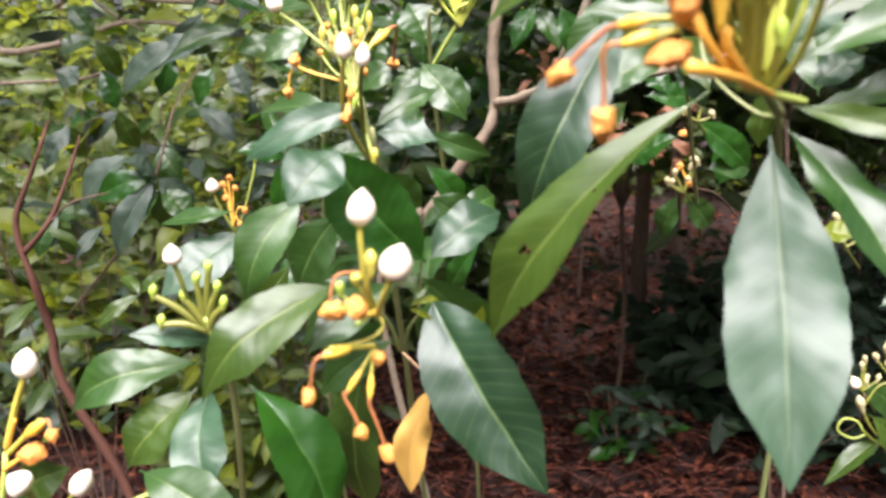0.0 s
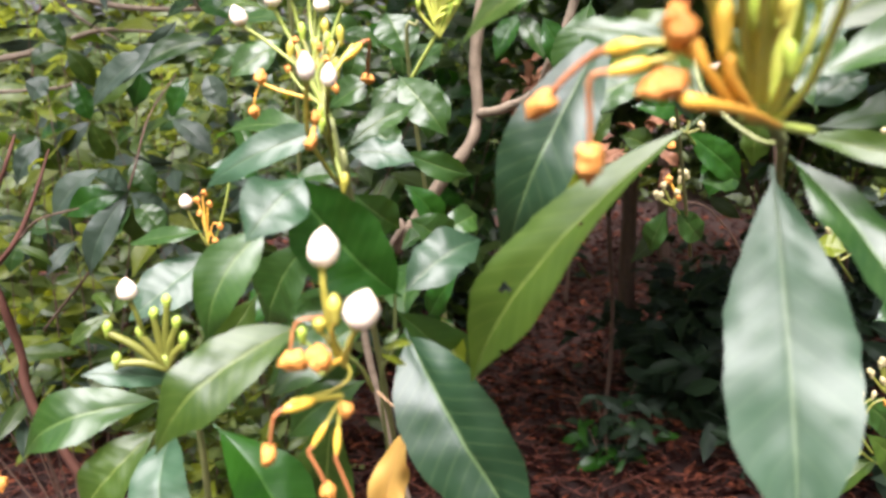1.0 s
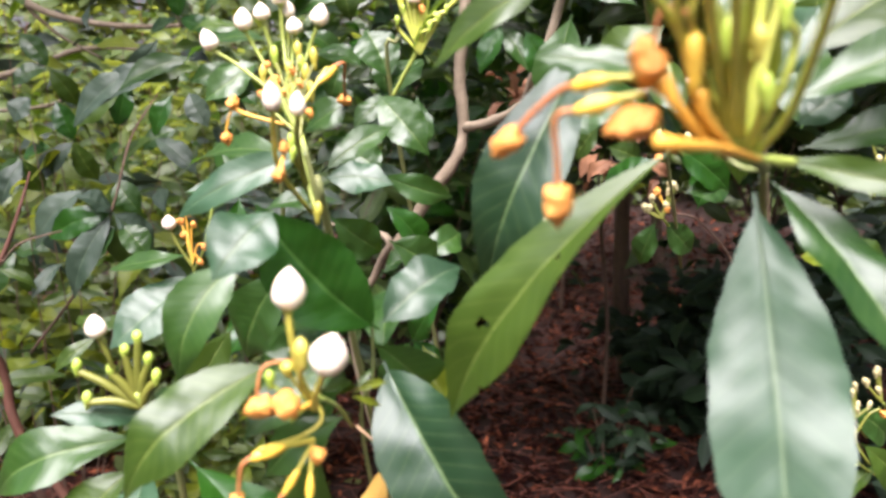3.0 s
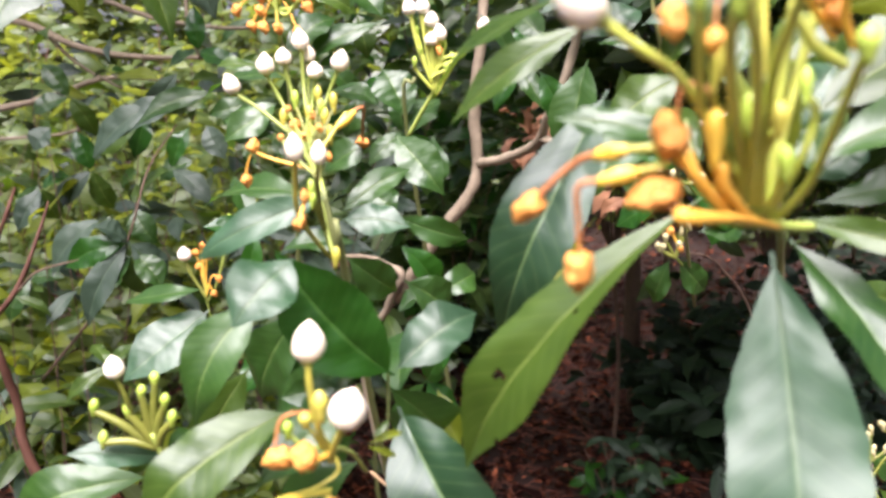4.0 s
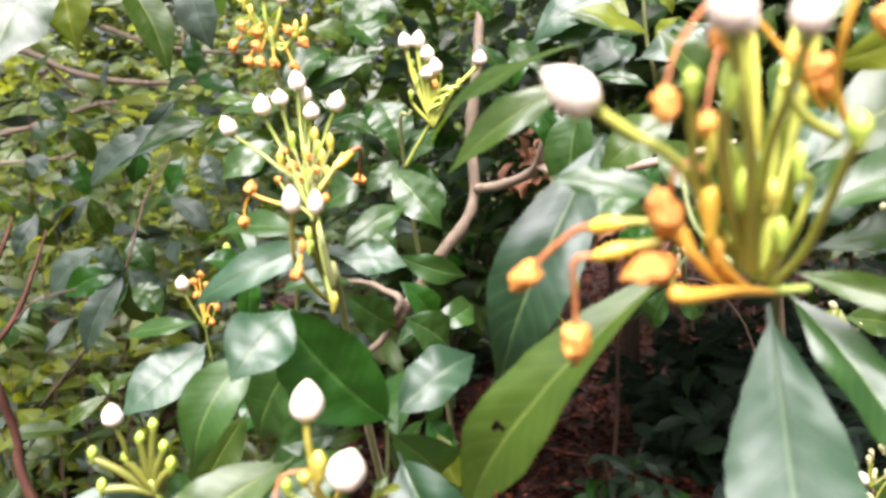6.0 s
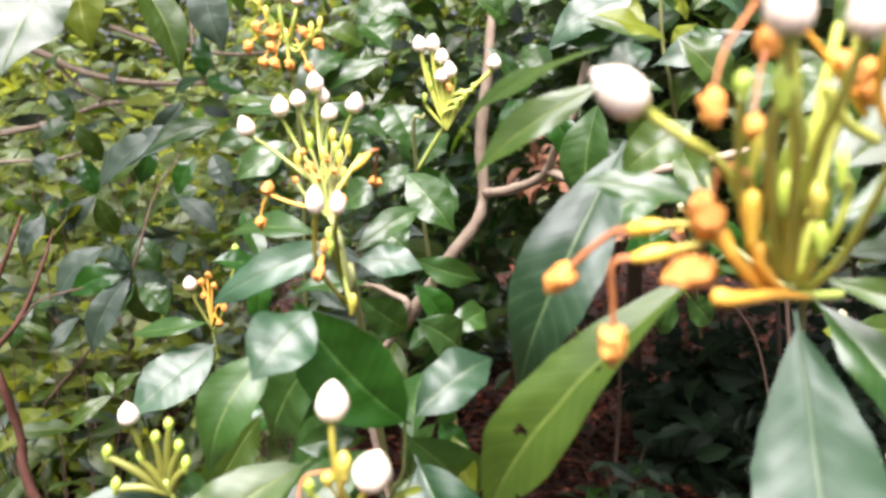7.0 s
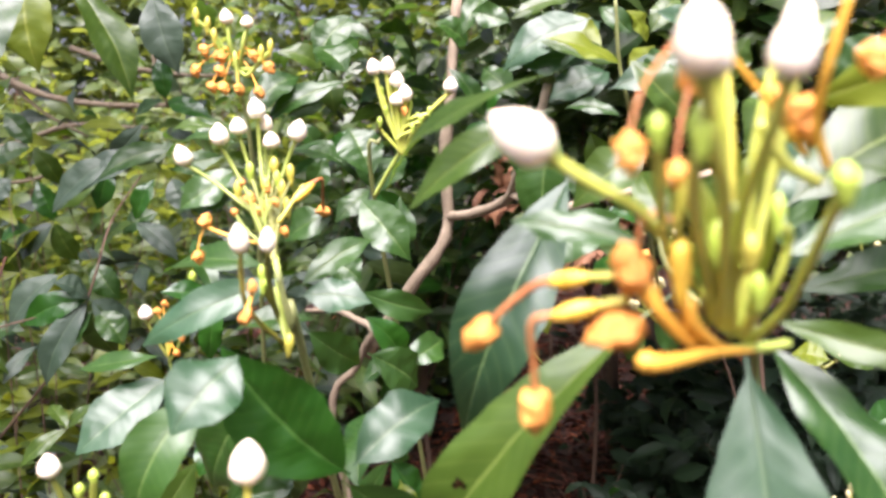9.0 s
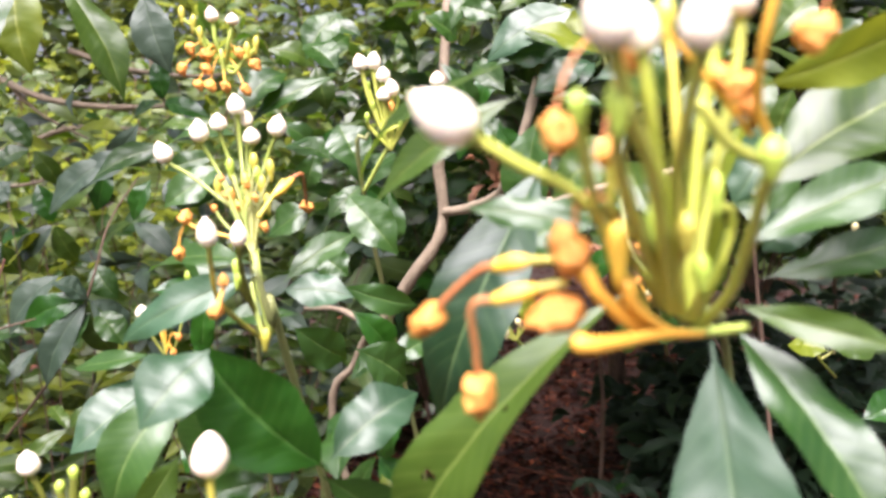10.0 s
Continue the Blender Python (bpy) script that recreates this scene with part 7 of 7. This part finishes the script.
leaf(back_shrub, (0.2146, 0.7500, 1.1931), (0.1968, 0.7400, 1.2207), 0.0221, -20, 0.08, 0.25, 0.8, 0.5, 0.7)
dead_leaves(back_shrub, (0.125, 1.03, 1.070), (0.040, 0.05, 0.042), 26, 61)
dead_leaves(back_shrub, (0.250, 1.03, 0.985), (0.045, 0.05, 0.035), 18, 62)
leaf(back_shrub, (0.2142, 0.6000, 1.1728), (0.1768, 0.5800, 1.1914), 0.0221, -39, 0.08, 0.25, 1.25, 0.5, 0.7)
small_spray = cluster(left_shrub, [(-0.2880, 0.9500, 0.8330), (-0.2870, 0.9300, 0.8880), (-0.2890, 0.9300, 0.9240)], 0.0010)
bud(small_spray, (-0.3080, 0.9300, 0.9310), (-0.3090, 0.9280, 0.9480), 0.0082)
stalk(small_spray, [(-0.3080, 0.9300, 0.9310), (-0.3020, 0.9300, 0.9130), (-0.2870, 0.9300, 0.8850)], 0.0017, 0.0020, OLIVE_STALK)
crumpled(small_spray, (-0.2970, 0.9300, 0.9430), (-0.2930, 0.9300, 0.9360), 0.0046)
stalk(small_spray, [(-0.2970, 0.9300, 0.9430), (-0.2920, 0.9300, 0.9270), (-0.2870, 0.9300, 0.8870)], 0.0010, 0.0010, ORANGE_STALK)
crumpled(small_spray, (-0.2880, 0.9300, 0.9500), (-0.2830, 0.9300, 0.9450), 0.0046)
stalk(small_spray, [(-0.2880, 0.9300, 0.9500), (-0.2880, 0.9300, 0.9300), (-0.2870, 0.9300, 0.8870)], 0.0010, 0.0010, ORANGE_STALK)
crumpled(small_spray, (-0.2820, 0.9300, 0.9380), (-0.2780, 0.9300, 0.9310), 0.0046)
stalk(small_spray, [(-0.2820, 0.9300, 0.9380), (-0.2840, 0.9300, 0.9240), (-0.2870, 0.9300, 0.8870)], 0.0010, 0.0010, ORANGE_STALK)
crumpled(small_spray, (-0.2940, 0.9300, 0.9270), (-0.2900, 0.9300, 0.9190), 0.0046)
stalk(small_spray, [(-0.2940, 0.9300, 0.9270), (-0.2910, 0.9300, 0.9190), (-0.2870, 0.9300, 0.8870)], 0.0010, 0.0010, ORANGE_STALK)
crumpled(small_spray, (-0.2710, 0.9300, 0.9110), (-0.2690, 0.9300, 0.9040), 0.0046)
stalk(small_spray, [(-0.2710, 0.9300, 0.9110), (-0.2790, 0.9300, 0.9100), (-0.2870, 0.9300, 0.8870)], 0.0010, 0.0010, ORANGE_STALK)
crumpled(small_spray, (-0.2780, 0.9300, 0.8920), (-0.2750, 0.9300, 0.8870), 0.0046)
stalk(small_spray, [(-0.2780, 0.9300, 0.8920), (-0.2830, 0.9300, 0.9010), (-0.2870, 0.9300, 0.8870)], 0.0010, 0.0010, ORANGE_STALK)
knob(small_spray, (-0.2530, 0.9300, 0.9720), (-0.2520, 0.9300, 0.9850), 0.0048, GREEN_BUD)
stalk(small_spray, [(-0.2530, 0.9300, 0.9720), (-0.2570, 0.9300, 0.9510), (-0.2760, 0.9400, 0.9010), (-0.2920, 0.9500, 0.8770)], 0.0014, 0.0016, GREEN_STALK)
leaf(lower_cluster, (-0.0140, 0.3300, 0.9610), (-0.0010, 0.3400, 0.9610), 0.0033, 33.7, 0.08, 0.25, 0.8)
leaf(lower_cluster, (-0.0150, 0.3300, 0.9600), (-0.0040, 0.3400, 0.9510), 0.0029, 31.0, 0.08, 0.25, 0.8)
leaf(lower_cluster, (-0.0130, 0.3300, 0.9630), (-0.0060, 0.3350, 0.9690), 0.0027, 31.0, 0.08, 0.25, 0.7)
# ---- end of placed plants ----

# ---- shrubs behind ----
DARK, SUNLIT, GREEN, LOW = "shrub with drooping leaves greyed for shade and thin bare twigs", "sunlit yellow-green leafy shrub", "leafy green shrub behind the flowers", "low plant on the leaf litter, leaves coloured dark for shade"
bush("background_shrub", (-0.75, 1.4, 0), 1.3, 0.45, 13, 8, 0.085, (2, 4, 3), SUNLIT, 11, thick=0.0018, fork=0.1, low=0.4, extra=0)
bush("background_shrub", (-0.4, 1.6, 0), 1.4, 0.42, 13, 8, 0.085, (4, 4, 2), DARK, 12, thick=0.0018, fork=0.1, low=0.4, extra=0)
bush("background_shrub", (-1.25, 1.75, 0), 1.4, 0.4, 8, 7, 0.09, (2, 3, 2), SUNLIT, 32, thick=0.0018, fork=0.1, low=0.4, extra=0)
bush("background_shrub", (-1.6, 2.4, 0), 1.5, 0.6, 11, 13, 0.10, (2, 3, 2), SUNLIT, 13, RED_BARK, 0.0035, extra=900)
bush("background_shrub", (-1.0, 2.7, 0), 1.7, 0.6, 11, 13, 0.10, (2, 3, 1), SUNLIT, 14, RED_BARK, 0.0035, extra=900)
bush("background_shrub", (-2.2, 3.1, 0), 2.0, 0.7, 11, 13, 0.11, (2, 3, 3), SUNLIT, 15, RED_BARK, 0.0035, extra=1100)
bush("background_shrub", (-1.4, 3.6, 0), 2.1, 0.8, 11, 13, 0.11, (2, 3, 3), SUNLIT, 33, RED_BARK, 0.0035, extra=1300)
bush("background_shrub", (-0.3, 2.9, 0), 1.8, 0.6, 16, 9, 0.11, (1, 2, 1), GREEN, 16, extra=900)
bush("background_shrub", (-0.05, 2.1, 0), 1.45, 0.4, 14, 9, 0.11, (0, 1, 1), GREEN, 34, low=0.45, fork=0.30)
bush("background_shrub", (0.55, 1.25, 0), 1.55, 0.34, 14, 10, 0.085, (1, 2, 2), GREEN, 41, thick=0.0016, low=0.76, lean=(-0.15, 0), extra=700, fork=0.64)
bush("background_shrub", (0.45, 2.3, 0), 1.6, 0.4, 14, 9, 0.11, (1, 2, 1), GREEN, 17, low=0.6, fork=0.42)
bush("background_shrub", (0.85, 2.1, 0), 1.5, 0.4, 14, 9, 0.11, (1, 2, 1), GREEN, 18, low=0.6, fork=0.42)
bush("background_shrub", (1.3, 2.6, 0), 1.8, 0.6, 16, 9, 0.12, (0, 1, 2), GREEN, 19, low=0.5, fork=0.36, extra=900)
bush("background_shrub", (0.5, 3.6, 0), 2.0, 0.7, 16, 9, 0.12, (1, 2, 0), GREEN, 20, low=0.5, fork=0.36, extra=1200)
bush("background_shrub", (1.5, 4.0, 0), 2.3, 0.8, 16, 9, 0.12, (1, 2, 3), GREEN, 35, low=0.5, fork=0.36, extra=1300)
# tone 5 darkens these leaves in colour to deepen the shaded hollow
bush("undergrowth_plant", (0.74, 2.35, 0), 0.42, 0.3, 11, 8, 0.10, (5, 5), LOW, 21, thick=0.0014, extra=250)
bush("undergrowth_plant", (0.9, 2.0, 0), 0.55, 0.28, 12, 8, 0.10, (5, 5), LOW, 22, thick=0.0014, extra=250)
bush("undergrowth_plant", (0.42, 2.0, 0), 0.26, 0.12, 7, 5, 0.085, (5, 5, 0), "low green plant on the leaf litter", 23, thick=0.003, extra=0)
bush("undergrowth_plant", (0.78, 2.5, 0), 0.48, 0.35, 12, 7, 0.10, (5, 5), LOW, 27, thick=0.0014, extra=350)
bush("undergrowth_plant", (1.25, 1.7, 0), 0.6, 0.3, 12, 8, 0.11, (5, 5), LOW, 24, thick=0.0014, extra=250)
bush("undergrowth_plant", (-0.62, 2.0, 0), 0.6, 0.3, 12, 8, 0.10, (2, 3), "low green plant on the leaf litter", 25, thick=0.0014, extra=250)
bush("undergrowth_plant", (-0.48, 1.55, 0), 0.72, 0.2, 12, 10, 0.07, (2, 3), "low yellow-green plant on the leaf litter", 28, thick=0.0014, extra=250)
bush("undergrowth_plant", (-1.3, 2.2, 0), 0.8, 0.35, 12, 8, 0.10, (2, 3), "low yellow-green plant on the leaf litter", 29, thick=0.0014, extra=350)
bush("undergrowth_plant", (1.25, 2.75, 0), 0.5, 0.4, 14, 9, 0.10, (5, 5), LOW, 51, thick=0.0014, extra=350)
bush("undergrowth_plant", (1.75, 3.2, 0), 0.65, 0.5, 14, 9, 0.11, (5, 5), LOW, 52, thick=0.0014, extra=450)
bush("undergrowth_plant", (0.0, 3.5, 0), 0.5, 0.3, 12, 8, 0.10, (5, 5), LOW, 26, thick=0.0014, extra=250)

# ---- trees, two with unseen crowns added to block the sun ----
def small_tree(at, bole, fork, centre, reach, limbs, leaves, label, seed, thick):
    """A leaning trunk that parts at the fork into limbs, each with clumps of leaves."""
    chance = random.Random(seed)
    root = plant("small_tree", at, label, "tree", "trees")
    stem(root, [at, *bole, fork], thick, thick * 0.6, DARK_BARK, "trunk", 10)
    spots = []
    for k in range(limbs):
        a = 2 * math.pi * (k + chance.random()) / limbs
        r = math.sqrt(chance.uniform(0.1, 1.0))
        end = Vector(centre) + Vector((math.cos(a) * reach[0] * r, math.sin(a) * reach[1] * r, chance.uniform(-0.1, 0.7)))
        mid = Vector(fork).lerp(end, 0.5) + Vector((0, 0, 0.2))
        stem(root, [fork, mid, end], thick * 0.45, thick * 0.15, DARK_BARK, "limb", 6)
        spots += [(*end, 0.42), (*mid.lerp(end, 0.5), 0.36)]
    tagged(under("crown", loose_leaves(spots, leaves, 0.13, LEAF_MANY, seed + 1), root), kind="stuff")
    return root


# crown stays above the view, added to keep sun off the undergrowth
small_tree((0.62, 2.75, -0.02), [(0.60, 2.72, 0.6), (0.66, 2.66, 1.3)], (0.66, 2.45, 2.0), (0.92, 1.30, 2.12), (0.9, 0.42), 32, 21000, "slender dark-trunked leaning tree, unseen crown added to shade the undergrowth", 77, 0.03)
# crown stays above the view, added to shade the shrubs on the left
small_tree((-1.75, 2.0, -0.02), [(-1.7, 1.95, 0.7), (-1.6, 1.8, 1.4)], (-1.4, 1.5, 2.0), (-0.75, 0.95, 2.3), (0.6, 0.5), 11, 1100, "slender tree, unseen crown added to shade the left shrubs", 79, 0.03)

small_tree((1.16, 4.35, -0.02), [(1.13, 4.3, 0.7), (1.2, 4.3, 1.6)], (1.2, 4.3, 2.4), (1.2, 4.3, 3.1), (0.7, 0.6), 9, 2500, "dark upright trunk of a young tree behind the undergrowth", 83, 0.034)

# ---- far wood all round ----
def thicket(first, last, count, tops, leaves, long, seed):
    """Clumps of leaves from the ground up, between two bearings (degrees from ahead)."""
    chance = random.Random(seed)
    spots = []
    for k in range(count):
        a = radians(first + (last - first) * (k + chance.random()) / count)
        d = chance.uniform(5.8, 9.0)
        top = chance.uniform(*tops)
        for j in range(8):
            spots.append((math.sin(a) * d, math.cos(a) * d + 0.6, 0.2 + top * j / 8, 0.6))
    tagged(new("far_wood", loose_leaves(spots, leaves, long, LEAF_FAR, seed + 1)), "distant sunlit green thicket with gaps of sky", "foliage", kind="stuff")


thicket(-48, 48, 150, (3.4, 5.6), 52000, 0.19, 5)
# unseen wood beside and behind the camera, kept low to let sky light in
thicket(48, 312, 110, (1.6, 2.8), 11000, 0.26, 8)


# ---- fallen leaves and twigs ----
def build_litter():
    chance = random.Random(9)
    meshes = []
    for k in range(8):
        verts, faces, uvs = blade(1.0, chance.uniform(0.3, 0.5), chance.uniform(-0.1, 0.2), chance.uniform(-0.6, 0.8), 0.15, chance.uniform(0, 6), 5, 4, chance.uniform(-1.2, 1.2), 0.5, 0.05)
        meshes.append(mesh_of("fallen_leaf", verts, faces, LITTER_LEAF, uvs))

    def lying(x, y):
        long = chance.uniform(0.018, 0.065)
        g = chance.uniform(0, 2 * math.pi)
        tilt = Euler((chance.gauss(0, 0.3), chance.gauss(0, 0.45), g))
        return Matrix.LocRotScale((x, y, ground_height(x, y) + chance.uniform(0.003, 0.02)), tilt, (long, long, long))

    for _ in range(290):
        x, y = chance.uniform(-0.5, 1.1), chance.uniform(1.5, 2.7)
        under("fallen_leaf", chance.choice(meshes), ground, lying(x, y))
    verts, faces, uvs = [], [], []
    for _ in range(24000):
        x, y = chance.gauss(0, 1.3), 1.0 + 4.8 * chance.random() ** 1.5 + chance.gauss(0, 0.2)
        m = lying(x, y)
        n = len(verts)
        curl = chance.uniform(-0.1, 0.2)
        for px, py, pz, u, v in ((0, 0, 0, 0, .5), (-.18, .4, curl, .4, 0), (0, .42, .02, .42, .5), (.18, .4, curl, .4, 1), (0, 1, curl, 1, .5)):
            verts.append(m @ Vector((px, py, pz)))
            uvs.append((u, v))
        for f in ((0, 2, 1), (0, 3, 2), (1, 2, 4), (2, 3, 4)):
            faces.append(tuple(n + i for i in f))
    for _ in range(34000):
        a, d = chance.uniform(0, 2 * math.pi), 8.0 * chance.random() ** 0.6
        x, y = math.sin(a) * d, math.cos(a) * d
        m = lying(x, y) @ Matrix.Diagonal((1.6, 1.6, 1.6, 1))
        n = len(verts)
        curl = chance.uniform(-0.1, 0.2)
        for px, py, pz, u, v in ((0, 0, 0, 0, .5), (-.18, .4, curl, .4, 0), (0, .42, .02, .42, .5), (.18, .4, curl, .4, 1), (0, 1, curl, 1, .5)):
            verts.append(m @ Vector((px, py, pz)))
            uvs.append((u, v))
        for f in ((0, 2, 1), (0, 3, 2), (1, 2, 4), (2, 3, 4)):
            faces.append(tuple(n + i for i in f))
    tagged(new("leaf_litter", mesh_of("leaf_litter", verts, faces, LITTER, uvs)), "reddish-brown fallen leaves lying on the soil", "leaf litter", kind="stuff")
    verts, faces = [], []
    for _ in range(2600):
        x, y = chance.uniform(-1.5, 1.8), 1.1 + 3 * chance.random() ** 1.2
        g, long = chance.uniform(0, 6.3), chance.uniform(0.06, 0.3)
        z = ground_height(x, y) + 0.012
        d = Vector((math.cos(g), math.sin(g), chance.uniform(-0.05, 0.15)))
        side = Vector((-d.y, d.x, 0)) * chance.uniform(-0.15, 0.15)
        c = Vector((x, y, z))
        v2, f2 = tube([c, c + (d + side) * long * 0.5, c + d * long], [0.0014, 0.0012, 0.0007], 4)
        n = len(verts)
        verts += v2
        faces += [tuple(n + i for i in f) for f in f2]
    tagged(new("fallen_twigs", mesh_of("fallen_twigs", verts, faces, LITTER_TWIG)), "thin dry twigs scattered over the fallen leaves", "twigs", kind="stuff")


build_litter()
